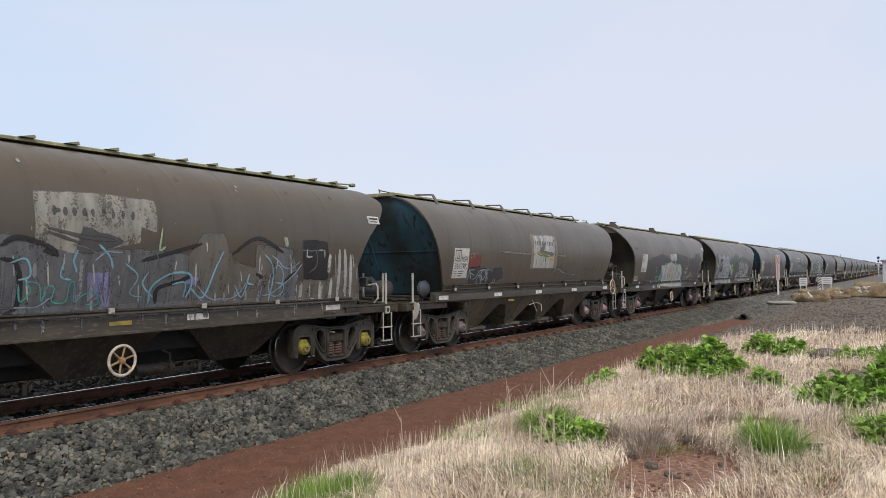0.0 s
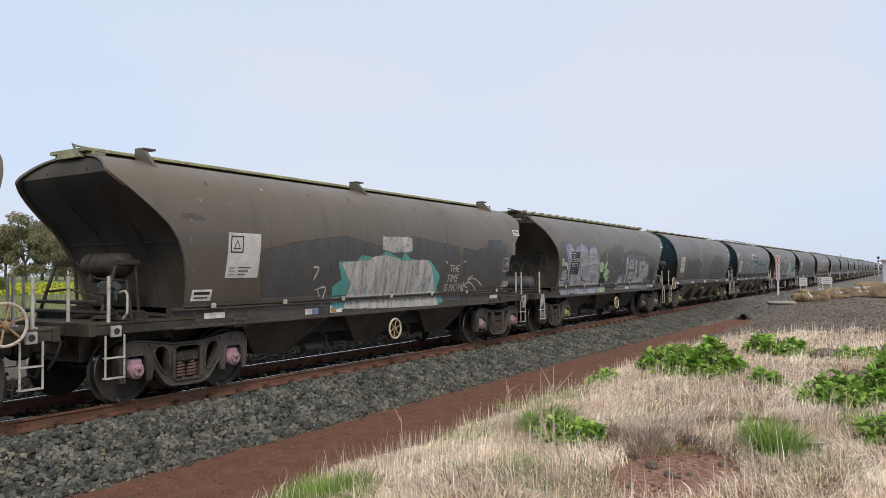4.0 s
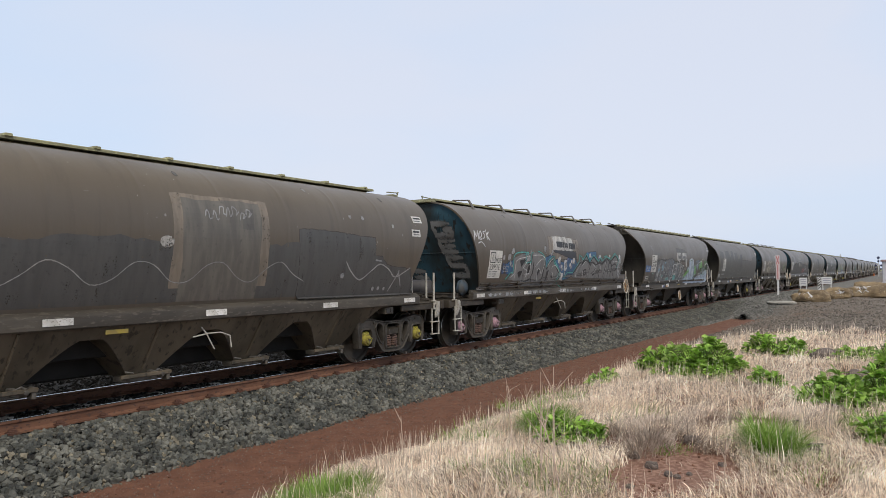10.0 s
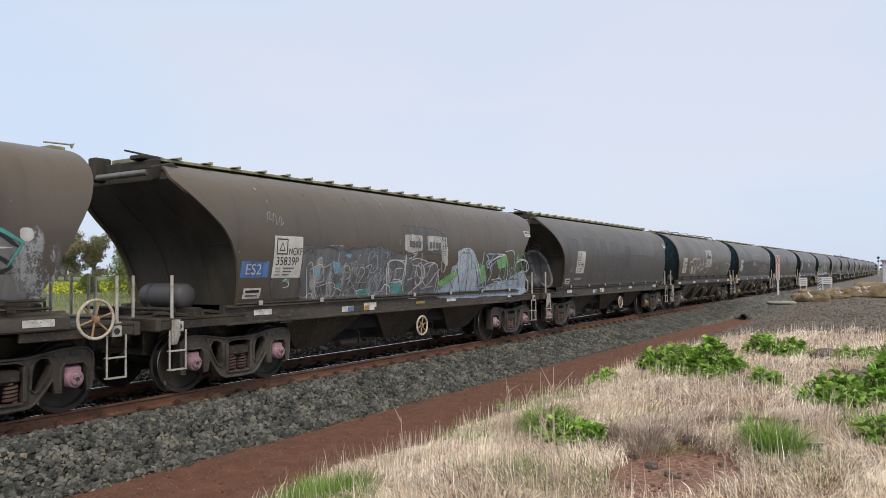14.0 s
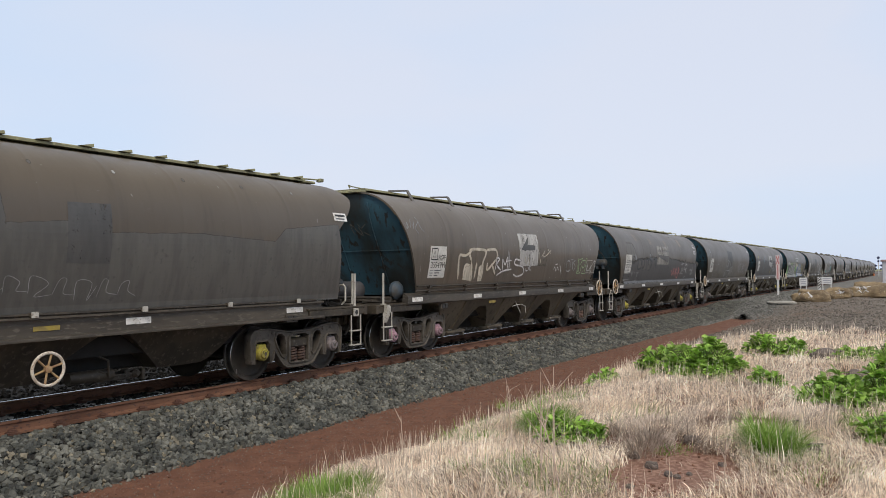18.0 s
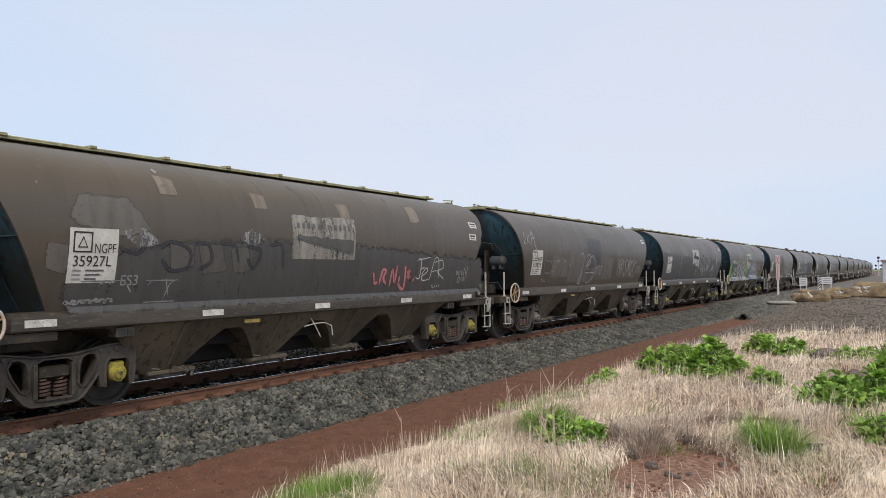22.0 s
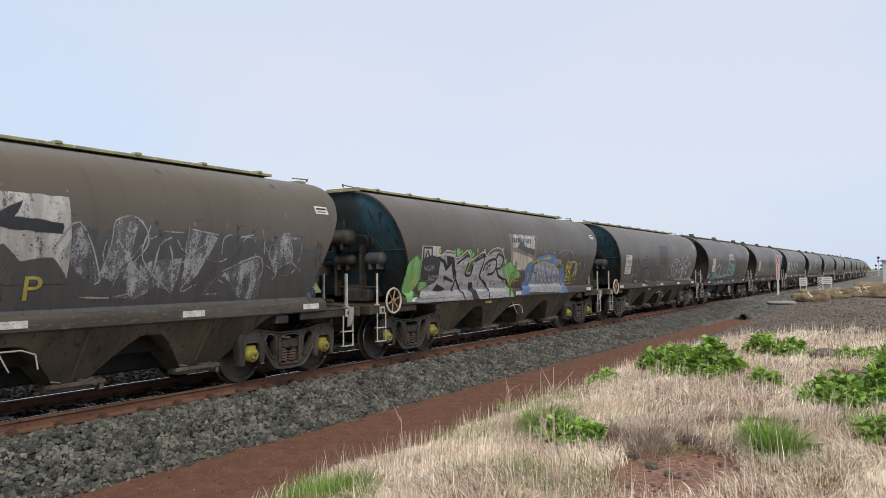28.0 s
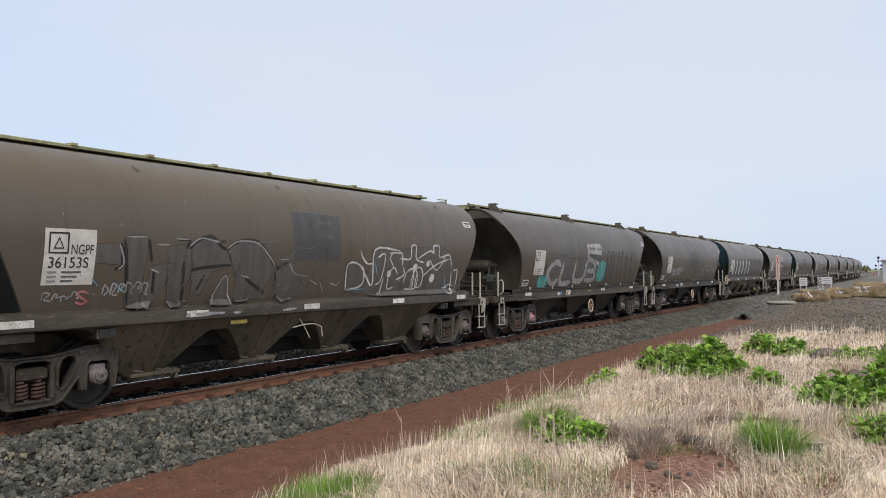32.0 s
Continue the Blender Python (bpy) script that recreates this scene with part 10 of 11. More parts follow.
        p.fill([[(-0.28, 2.4), (0.14, 2.71), (0.05, 2.5), (0.55, 2.5), (0.54, 2.42)]], S_SLATE, "bolt device", 0.009)
        p.strokes([[(0.77, 2.46), (0.99, 2.03)], [(1.02, 2.21), (1.24, 2.41), (1.14, 2.22), (1.32, 2.25)], [(1.26, 2.22), (1.65, 2.41)], [(1.43, 2.45), (1.62, 2.32)], [(-0.05, 2.2), (0.04, 2.02), (0.17, 2.17), (0.26, 1.99)]], 0.022, S_CREAM, "pale scrawl over the panel", 0.012)
        p.strokes([[(2.92, 2.11), (2.94, 1.83), (3.23, 1.83), (3.14, 2.1), (2.92, 2.11)], [(3.21, 2.15), (3.43, 2.17)], [(3.35, 2.17), (3.45, 1.83)], [(3.63, 2.13), (3.44, 2.08), (3.64, 1.94), (3.53, 1.8)]], 0.027, S_CHALK, "chalky tag", 0.011)
        p.strokes([[(3.89, 2.15), (3.98, 1.72)], [(3.89, 2.15), (4.2, 2.19), (4.01, 1.97)], [(4.21, 2.12), (4.45, 2.14), (4.36, 1.9), (4.17, 1.97)], [(4.53, 2.12), (4.5, 1.75)]], 0.018, S_MINT, "pale green tag", 0.01)
        p.strokes([[(-5.74, 2.83), (-5.68, 2.71), (-5.66, 2.86), (-5.62, 2.73)], [(-5.5, 2.93), (-5.57, 2.73)], [(-5.48, 2.83), (-5.45, 2.79)], [(-5.39, 2.88), (-5.46, 2.72)], [(-5.28, 3), (-5.22, 2.89), (-5.37, 2.75), (-5.28, 2.62)], [(-5.19, 2.89), (-5.17, 2.76), (-5.03, 2.67)]], 0.01, S_CHALK, "thin white tag", 0.011)
        e = Paint(w, kind, True)
        e.tag("NK", 0.05, 0.5, 2.6, 2.85, 0.011, S_FADE, "thin faded tag", -0.2, 2, 0.02)
    elif k == 9:
        placard(p, -4.90, 1.70, "NGPF", "35927L")
        company_panel(p, -0.92, 0.78, 2.05, 2.80, S_SAND, S_DUST)
        for a, b in ((-3.5, 3.1), (-1.75, 3.02), (0.4, 2.98)):
            p.patch(a, a + 0.3, b - 0.16, b + 0.12, S_TAN, "worn_patch", "tan primer patch", 0.006, 0.04, a)
        p.words("ES3", -4.15, 1.66, 0.14, S_CHALK)
        scribble(p, -4.9, -4.2, 1.42, 1.5, 7, 3, 0.015, S_CHALK, "faint writing")
        p.strokes([[(2.95, 2.08), (3.06, 2.06), (3.08, 1.69), (2.93, 1.69)], [(2.9, 2.06), (3.43, 2.13)], [(3.07, 1.87), (3.25, 1.91)], [(3.16, 1.71), (3.35, 1.82), (3.31, 1.9), (3.18, 1.79), (3.21, 1.63), (3.49, 1.65)], [(3.49, 1.65), (3.59, 2.07), (3.74, 2.1), (3.86, 1.67)], [(3.53, 1.82), (3.8, 1.84)], [(3.59, 2.01), (3.9, 2.07), (3.99, 1.9), (3.77, 1.82), (4.1, 1.64)]], 0.014, S_WHITE, "thin white tag", 0.011)
        p.strokes([[(3.62, 1.5), (3.67, 1.52), (3.67, 1.46), (3.73, 1.47)], [(3.76, 1.5), (3.79, 1.46)], [(3.84, 1.52), (3.87, 1.47)], [(3.91, 1.53), (3.95, 1.5), (3.92, 1.47)], [(4.62, 1.72), (4.62, 1.83), (4.72, 1.73), (4.72, 1.85)], [(4.77, 1.79), (4.84, 1.83), (4.84, 1.74), (4.91, 1.78)], [(4.95, 1.73), (4.95, 1.89), (5.08, 1.75), (5.1, 1.95)], [(4.72, 1.67), (4.79, 1.68), (4.8, 1.56), (4.72, 1.58), (4.72, 1.67)], [(4.89, 1.57), (4.88, 1.69), (5, 1.58), (4.98, 1.71)], [(5.08, 1.59), (5.05, 1.7), (5.14, 1.71)]], 0.008, S_WHITE, "small white date and scrawl", 0.011)
        p.strokes([[(2.03, 1.51), (2.05, 1.87), (2.18, 1.6), (2.2, 1.95)], [(2.33, 1.73), (2.35, 1.55), (2.56, 1.47), (2.49, 1.94), (2.58, 1.49)], [(2.59, 1.7), (2.7, 1.84)], [(2.57, 1.82), (2.73, 1.69)], [(2.64, 1.87), (2.67, 1.65)], [(2.84, 1.65), (2.88, 1.63)], [(1.67, 1.57), (1.72, 1.85), (1.83, 1.83), (1.78, 1.69), (1.91, 1.56)], [(1.43, 1.81), (1.5, 1.6), (1.6, 1.62)]], 0.04, S_PINK, "pink tag", 0.01)
        p.fill([[(2.78, 3.19), (3.09, 3.21), (3.08, 3.03), (3.07, 2.91), (2.87, 2.87), (2.74, 2.88)]], S_TAN, "tan primer patch", 0.006)
        p.fill([[(-4.76, 1.4), (-4.81, 1.63), (-4.08, 2.04), (-2.42, 2.18), (-1.21, 2.22), (1.11, 2.19), (5.68, 1.98), (5.82, 1.4), (-2.32, 1.4)]], S_SLATE, "dark smeared paint", 0.003, soft=0.2)
        p.fill([[(-4.74, 2.78), (-4.09, 2.77), (-3.76, 2.44), (-4.36, 2.35), (-4.83, 2.55)], [(-5.15, 2.18), (-4.93, 2.16), (-4.93, 1.84), (-5.15, 1.91)]], S_SMOOTH_PALE, "dusty worn patch", 0.004, soft=0.12)
        p.fill([[(-4.11, 2.37), (-3.85, 2.42), (-3.63, 2.25), (-3.92, 2.19)], [(-2.1, 2.35), (-1.86, 2.49), (-1.61, 2.37), (-1.79, 2.27)]], S_HAZE, "pale smear", 0.007, soft=0.06)
        p.fill([[(-3.39, 2.25), (-3.02, 2.2), (-2.98, 1.95), (-3.32, 1.89)], [(-2.86, 2.2), (-2.48, 2.22), (-2.37, 1.87), (-2.75, 1.83)], [(-2.25, 2.18), (-1.96, 2.19), (-1.85, 1.88), (-2.14, 1.83)]], S_DUST, "faded letter body", 0.005, soft=0.05)
        p.strokes([[(-4.22, 2.17), (-3.95, 2.08), (-3.81, 2.18)], [(-3.55, 2.18), (-3.37, 2.26), (-3.06, 2.15), (-3.07, 1.91), (-3.36, 1.86), (-3.53, 2.02)], [(-2.97, 2.24), (-2.74, 2.25), (-2.64, 2), (-2.86, 1.87)], [(-2.49, 2.26), (-2.2, 2.23), (-2.1, 1.97)], [(-1.97, 2.24), (-1.65, 2.16), (-1.79, 1.88), (-1.94, 2.06)], [(-1.47, 2.26), (-1.19, 2.27), (-1.12, 1.89)]], 0.03, S_NAVY, "faded dark letter line", 0.009)
        tangle(p, -4.7, -3.2, 1.42, 1.72, 8, 0.010, S_CHALK, "faint stencilled writing", 81)
    elif k == 10:
        placard(p, -4.92, 1.70, "NGPF", "35982Y")
        p.patch(-3.5, -2.3, 1.62, 2.26, S_SMOOTH_PALE, "rolled_paint", "dusty grey rolled paint", 0.004, 0.05, 2)
        p.patch(-2.2, 0.0, 1.45, 2.42, S_SMOOTH_PALE, "rolled_paint", "dusty grey rolled paint", 0.004, 0.07, 4)
        p.patch(0.5, 1.75, 1.5, 2.30, S_SMOOTH_PALE, "rolled_paint", "dusty grey rolled paint", 0.004, 0.08, 6)
        p.patch(-0.68, 0.52, 1.9, 2.86, S_SLATE, "company_panel", "grey painted-out panel", 0.006, 0.01)
        p.strokes([[(-1.4, 2.3), (-1.2, 2.38), (-1.05, 2.2), (-1.1, 1.8), (-1.3, 1.45), (-1.15, 1.42), (-1.05, 1.7)], [(-0.85, 2.25), (-0.6, 2.35), (-0.45, 2.1), (-0.8, 1.95), (-0.35, 2.3), (-0.02, 2.05), (-0.05, 1.6), (-0.4, 1.42), (-0.6, 1.45)]], 0.032, S_CHALK, "wide grey looping letters")
        p.tag("OTZ", 0.05, 0.7, 1.7, 1.95, 0.03, S_CHALK, "pale tag", 0.2, 5)
        p.tag("NASMOC", 2.3, 4.4, 1.62, 2.18, 0.034, S_CHALK, "chalky white tag", 0.15, 6)
        tangle(p, 2.3, 4.2, 1.6, 2.2, 9, 0.016, S_CHALK, "chalky white overspray lines", 21)
        tangle(p, -1.4, 0.3, 1.45, 2.4, 8, 0.02, S_ASH, "faded grey loops", 22)
        p.tag("08", 4.4, 5.0, 1.74, 1.98, 0.024, S_CHALK, "chalky figures", 0.1, 8)
        p.patch(-0.76, -0.08, 1.69, 1.81, S_BLACK, "painted_panel", "black stencil strip", 0.0115, 0.01)
        for i in range(8):
            p.patch(-0.74 + 0.085 * i, -0.685 + 0.085 * i, 1.72, 1.775, S_WHITE, "small_print", "", 0.0135, 0.005, i)
        for a, b in ((-3.2, 2.1), (-3.05, 2.1), (-2.6, 2.1), (-2.2, 2.0)):
            p.bubble(a, b, 0.05, 0.05, a, S_CHALK, S_CHALK, 0, 0.02)
        p.strokes([[(-5.31, 2.89), (-5.45, 2.8), (-5.35, 2.71), (-5.47, 2.58), (-5.31, 2.56)], [(-5.22, 2.86), (-5.27, 2.52)], [(-5.05, 2.84), (-5.23, 2.68), (-5.04, 2.54)], [(-5.04, 2.54), (-4.88, 2.94), (-4.8, 2.6)], [(-5, 2.7), (-4.75, 2.76)], [(-4.84, 2.6), (-4.73, 2.45), (-4.76, 2.34), (-4.93, 2.36), (-4.96, 2.25)]], 0.026, S_CHALK, "pale looping tag", 0.011)
        tangle(p, -4.15, -3.3, 1.5, 2.1, 9, 0.009, S_CHALK, "small stencilled writing", 82)
    elif k == 11:
        placard(p, -4.9, 1.70, "NGPF", "")
        p.patch(-0.58, 0.62, 1.75, 2.78, S_PALE, "company_panel", "worn white panel with bolt device", 0.005, 0.02)
        p.fill([[(-0.45, 2.40), (0.02, 2.68), (-0.10, 2.48), (0.5, 2.42), (0.5, 2.33)]], S_BLACK, "bolt device", 0.008, "device")
        p.fill([[(-0.6, 2.0), (-0.2, 2.15), (0.0, 1.95), (0.4, 2.0), (0.62, 1.72), (-0.6, 1.72)]], S_SLATE, "dark paint over the panel's foot", 0.008)
        p.words("P", 0.06, 1.50, 0.30, S_YELLOW, "yellow letter", 0.014, 1.2)
        p.words("P", -4.78, 2.48, 0.24, S_YELLOW, "yellow letter", 0.014, 1.1)
        p.strokes([[(-2.35, 2.8), (-2.6, 2.3), (-2.75, 1.5)]], 0.02, S_SKY, "long pale streak")
        p.fill([[(1.08, 1.82), (1.21, 2.24), (1.28, 2.52), (1.58, 2.57), (1.46, 2.07), (1.25, 1.73)], [(2.43, 2.46), (2.94, 2.35), (2.64, 1.84), (2.38, 1.59)], [(0.56, 2.06), (0.74, 2.44), (0.94, 2.01), (1.02, 1.68), (0.76, 1.85)], [(3.14, 1.8), (3.81, 2.04), (3.95, 1.41), (3.58, 1.43)], [(1.78, 1.96), (2.31, 2.02), (2.23, 1.59), (1.86, 1.66)], [(1.48, 1.96), (1.72, 1.9), (1.87, 1.6), (1.62, 1.49), (1.42, 1.67)], [(3.88, 2.32), (4.49, 2.48), (4.58, 2.05), (4.23, 1.83)]], S_HAZE, "worn silver letter bodies", 0.006)
        p.strokes([[(0.39, 2.11), (0.74, 2.47), (1.06, 1.79), (0.99, 1.68)], [(1.08, 1.82), (1.19, 2.24), (1.25, 2.52), (1.58, 2.57), (1.75, 2.25), (1.48, 1.9)], [(1.25, 2.3), (1.78, 1.72), (1.93, 2.2), (2.13, 2.33)], [(1.78, 2.49), (1.67, 2.02), (2.21, 1.53)], [(2.43, 2.49), (2.41, 2.09), (2.94, 2.35), (2.38, 1.59), (2.64, 1.65)], [(2.43, 2.46), (2.98, 2.39)], [(3.09, 1.84), (3.81, 2.08), (3.91, 1.76), (3.53, 1.63), (3.63, 2.04)], [(3.88, 2.32), (4.23, 1.83), (4.17, 1.69)], [(4.47, 2.52), (4.58, 2.05), (4.23, 1.87)], [(0.81, 1.52), (1.23, 1.5), (1.54, 1.55)], [(2.28, 1.96), (2.54, 2), (2.48, 1.65)], [(3.41, 2.37), (3.69, 2.42)], [(3.88, 2.53), (3.94, 2.11)]], 0.016, S_SILVER, "worn pale letter edges", 0.01)
        p.fill([[(-5.2, 1.38), (-5.5, 2.55), (-2.5, 2.45), (0.0, 2.35), (3.0, 2.42), (5.2, 2.2), (5.1, 1.38)]], S_SLATE, "dark blue-black rolled-over paint", 0.0025, soft=0.3)
        tangle(p, 0.7, 4.8, 1.5, 2.4, 16, 0.014, S_HAZE, "worn silver scrawl", 83)
        tangle(p, -4.6, -0.8, 1.5, 2.4, 8, 0.012, S_ASH, "faded grey scrawl", 84)
        p.strokes([[(-4.2, 1.45), (-3.2, 1.50), (-2.0, 1.44)], [(-4.4, 2.5), (-3.6, 2.52)]], 0.012, S_RED, "rusty red streak", 0.009)
    elif k == 12:
        p.patch(-4.95, -4.2, 1.95, 2.38, S_PALE, "data_placard", "white data panel painted over in black", 0.006)
        p.strokes([[(-4.88, 2.05), (-4.55, 2.05), (-4.55, 2.34), (-4.88, 2.34), (-4.88, 2.05)], [(-4.82, 2.10), (-4.72, 2.28), (-4.62, 2.10), (-4.82, 2.10)]], 0.03, S_BLACK, "triangle in a square", 0.010, "emblem", False)
        for i in range(11):
            if i != 7:
                p.patch(-0.62 + 0.108 * i, -0.545 + 0.108 * i, 2.575, 2.695, S_SLATE, "name_bar", "", 0.010)
        p.fill([[(-4.89, 2.07), (-4.54, 2.15), (-4.23, 2.1), (-4.2, 1.69), (-4.71, 1.66), (-4.87, 1.75)]], S_NAVY, "black painted data panel", 0.012)
        p.strokes([[(-0.74, 1.76), (-0.47, 1.33), (-0.47, 1.69), (-0.2, 1.39)], [(-0.4, 1.8), (-0.18, 1.76), (-0.27, 1.61)], [(-0.56, 1.62), (-0.02, 1.53)]], 0.014, S_YELLOW, "yellow-green scrawl", 0.0125)
        p.strokes([[(-2.12, 1.95), (-1.99, 2), (-1.86, 1.95), (-1.75, 2.05)], [(-2.01, 1.87), (-1.77, 1.97)], [(-1.66, 1.61), (-1.64, 1.49), (-1.57, 1.58)], [(-1.49, 1.6), (-1.45, 1.47), (-1.38, 1.5)], [(-1.05, 1.49), (-1.04, 1.63), (-0.92, 1.5), (-0.9, 1.61)], [(-0.77, 1.48), (-0.7, 1.58)]], 0.01, S_BLACK, "thin black tags", 0.012)
        p.fill([[(0.06, 1.17), (0.4, 1.6), (0.26, 1.79), (0.42, 2.02), (0.7, 2.06), (0.75, 1.59), (0.56, 1.21)], [(2.69, 1.56), (2.85, 2.04), (3.15, 1.55), (3.33, 1.18), (2.72, 1.15)], [(0.87, 2.14), (1.11, 2.21), (1.88, 2.28), (2.53, 2.12), (2.35, 1.95), (1.02, 1.98)]], S_AZURE, "bright blue backing", 0.007)
        p.fill([[(0.62, 1.25), (0.78, 1.71), (0.89, 1.98), (1.38, 2.07), (2.2, 1.99), (2.6, 1.82), (2.95, 1.2)]], S_FOIL, "silver letters", 0.008)
        p.strokes([[(0.68, 1.28), (0.77, 2.02)], [(0.94, 1.28), (1.03, 2.02)], [(1.21, 1.28), (1.31, 2.03)], [(1.49, 1.28), (1.59, 2.03)], [(1.78, 1.28), (1.89, 2.03)], [(2.08, 1.27), (2.19, 2.03)], [(2.38, 1.27), (2.51, 2.04)], [(0.71, 2.02), (1.28, 1.26)], [(0.95, 2.02), (1.54, 1.25)], [(1.19, 2.02), (1.8, 1.24)], [(1.45, 2.03), (2.07, 1.23)], [(1.71, 2.03), (2.36, 1.22)], [(1.98, 2.03), (2.65, 1.21)], [(2.26, 2.03), (2.95, 1.2)]], 0.008, S_BLACK, "black cross-hatching", 0.012, curve=False)
        p.strokes([[(0.81, 1.59), (0.83, 2.02), (1.11, 2.14), (1.89, 2.17)], [(2.35, 1.95), (2.54, 2.06), (2.71, 1.99)], [(3.12, 1.77), (3.17, 1.98), (3.39, 1.77), (3.49, 2)], [(3.16, 1.5), (3.36, 1.64), (3.63, 1.54), (3.6, 1.43)], [(0.17, 1.3), (0.42, 1.75), (0.58, 1.6)]], 0.022, S_YELLOW, "yellow edges", 0.011)
        p.strokes([[(2.22, 2.41), (2.51, 2.34), (2.53, 2.17)], [(2.66, 2.43), (3.6, 2.37), (3.69, 2.05), (3.55, 1.54)], [(1.1, 2.22), (1.47, 2.39), (1.62, 2.23)], [(3.85, 1.91), (4.06, 2.05), (4.32, 1.77), (4.04, 1.58)], [(4.42, 2.05), (4.74, 1.62)]], 0.03, S_DUST, "faded outlines", 0.0065)
        p.strokes([[(-5.1, 1.19), (-4.75, 1.18)], [(-4.7, 1.18), (-4.33, 1.18)], [(-4.28, 1.18), (-3.87, 1.17)], [(-3.81, 1.17), (-3.37, 1.16)], [(-3.31, 1.16), (-2.83, 1.15)], [(-2.76, 1.15), (-2.23, 1.14)], [(-2.16, 1.14), (-1.58, 1.13)], [(-1.49, 1.13), (-0.85, 1.12)]], 0.07, S_FOIL, "silver overspray along the sill", 0.009, curve=False)
        p.words("NGPF", -4.82, 1.83, 0.12, S_CHALK, "", 0.016)
        p.words("36089U", -4.62, 1.62, 0.12, S_CHALK, "", 0.016)
        tangle(p, 3.2, 4.0, 1.42, 2.1, 11, 0.022, S_YELLOW, "yellow spray lettering", 41)
        tangle(p, 3.0, 5.2, 1.5, 2.3, 16, 0.016, S_ASH, "faded grey scrawl", 42)
        tangle(p, 4.3, 5.2, 1.6, 2.15, 6, 0.013, S_BRUSHED, "worn pale scrawl", 43)
        p.strokes([[(0.39, 1.29), (0.52, 1.6), (0.54, 1.98), (0.99, 2.1), (1.27, 1.99)], [(2.18, 2.08), (2.61, 2.12), (2.78, 1.73), (3.18, 1.19)], [(3.04, 1.91), (3.22, 2), (3.38, 1.8), (3.2, 1.64), (3.62, 1.59)], [(3.24, 1.5), (3.48, 1.53), (3.73, 1.43)], [(1.36, 2.15), (1.75, 2.22), (2.03, 2.12)]], 0.02, S_YELLOW, "yellow outline scrawl", 0.0118)
        p.strokes([[(1.17, 2.22), (1.47, 2.39), (1.65, 2.19)], [(1.87, 2.4), (2.15, 2.33), (2.17, 2.16)], [(2.44, 2.32), (2.88, 2.44), (3.55, 2.38), (3.69, 2.05)], [(3.25, 2), (3.81, 2.05), (3.78, 1.58)], [(3.93, 1.91), (4.24, 2.05), (4.43, 1.72)]], 0.02, S_SILVER, "silver scrawl above", 0.0105)
        p.strokes([[(1.03, 1.91), (1.08, 1.35)], [(1.53, 1.95), (1.83, 1.57), (1.67, 1.29)], [(2.08, 1.91), (2.14, 1.31)], [(2.38, 1.82), (2.79, 1.29)]], 0.026, S_AZURE, "blue strokes in the letters", 0.0112)
        p.fill([[(-4.89, 1.16), (-4.9, 1.29), (-4.67, 1.42), (-4.38, 1.51), (-4.15, 1.63), (-4.15, 2.02), (-4.36, 2.1), (-4.04, 2.22), (-3.61, 2.2), (-3.47, 2.06), (-3.19, 2.14), (-2.97, 2.21), (-2.9, 2.09), (-3.02, 1.78), (-2.72, 1.78), (-2.67, 2.04), (-2.25, 2.18), (-2.14, 2.12), (-1.89, 2.21), (-1.62, 2.29), (-1.27, 2.26), (-1.05, 2.09), (-1.19, 1.88), (-0.81, 1.59), (-0.61, 1.54), (-0.69, 1.13), (-3, 1.14)]], S_CHROME, "silver filled piece", 0.008)
        p.fill([[(-2.76, 1.54), (-2.58, 1.55), (-2.33, 1.17), (-2.24, 1.11), (-2.57, 1.09), (-2.64, 1.3)], [(-4.28, 1.39), (-4.17, 1.53), (-3.76, 1.41), (-4.02, 1.37)], [(-4.45, 2.1), (-4.26, 2.16), (-3.99, 2.06), (-3.83, 1.92), (-3.92, 2.16), (-3.61, 2.14), (-3.45, 1.78), (-3.48, 1.63), (-3.68, 1.99), (-3.88, 1.84), (-4.06, 2.02)]], S_BLACK, "black shadow shape", 0.0102, soft=0.015)
        p.strokes([[(-3.48, 1.85), (-3.4, 1.65), (-3.5, 1.36)], [(-3.4, 1.65), (-3.13, 1.39), (-3.05, 1.27), (-2.96, 1.14)], [(-3.94, 1.7), (-3.69, 1.63), (-3.48, 1.58)], [(-3.46, 1.98), (-3.18, 2.11), (-2.94, 2.19), (-2.89, 2.04), (-2.99, 1.76), (-2.74, 1.73), (-2.67, 2)], [(-2.67, 2.04), (-2.25, 2.16), (-2.15, 2.22), (-2.17, 2.02), (-2.27, 1.72), (-2.12, 1.6)], [(-2.12, 1.6), (-1.81, 1.43), (-1.75, 1.1)], [(-2.14, 1.81), (-2.02, 2.02), (-1.6, 2.12), (-1.47, 1.99), (-1.59, 1.77), (-1.91, 1.73)], [(-1.55, 2.12), (-1.39, 2.25), (-1.12, 2.13), (-1.22, 1.91), (-1.44, 1.88)], [(-1.51, 1.94), (-1.23, 1.68), (-0.81, 1.59)], [(-0.81, 1.59), (-0.62, 1.42), (-0.63, 1.12)]], 0.034, S_BLACK, "heavy black outline", 0.011)
        p.strokes([[(-4.51, 2.14), (-4.12, 2.19), (-3.97, 2.28), (-3.62, 2.26), (-3.48, 2.13), (-3.23, 2.2), (-3.02, 2.31), (-2.86, 2.21), (-2.9, 2.04), (-2.73, 2.1), (-2.21, 2.29), (-2.04, 2.2), (-1.79, 2.35), (-1.34, 2.4), (-1.06, 2.15), (-0.78, 1.7), (-0.61, 1.61)]], 0.018, S_CREAM, "cream outline", 0.0116)
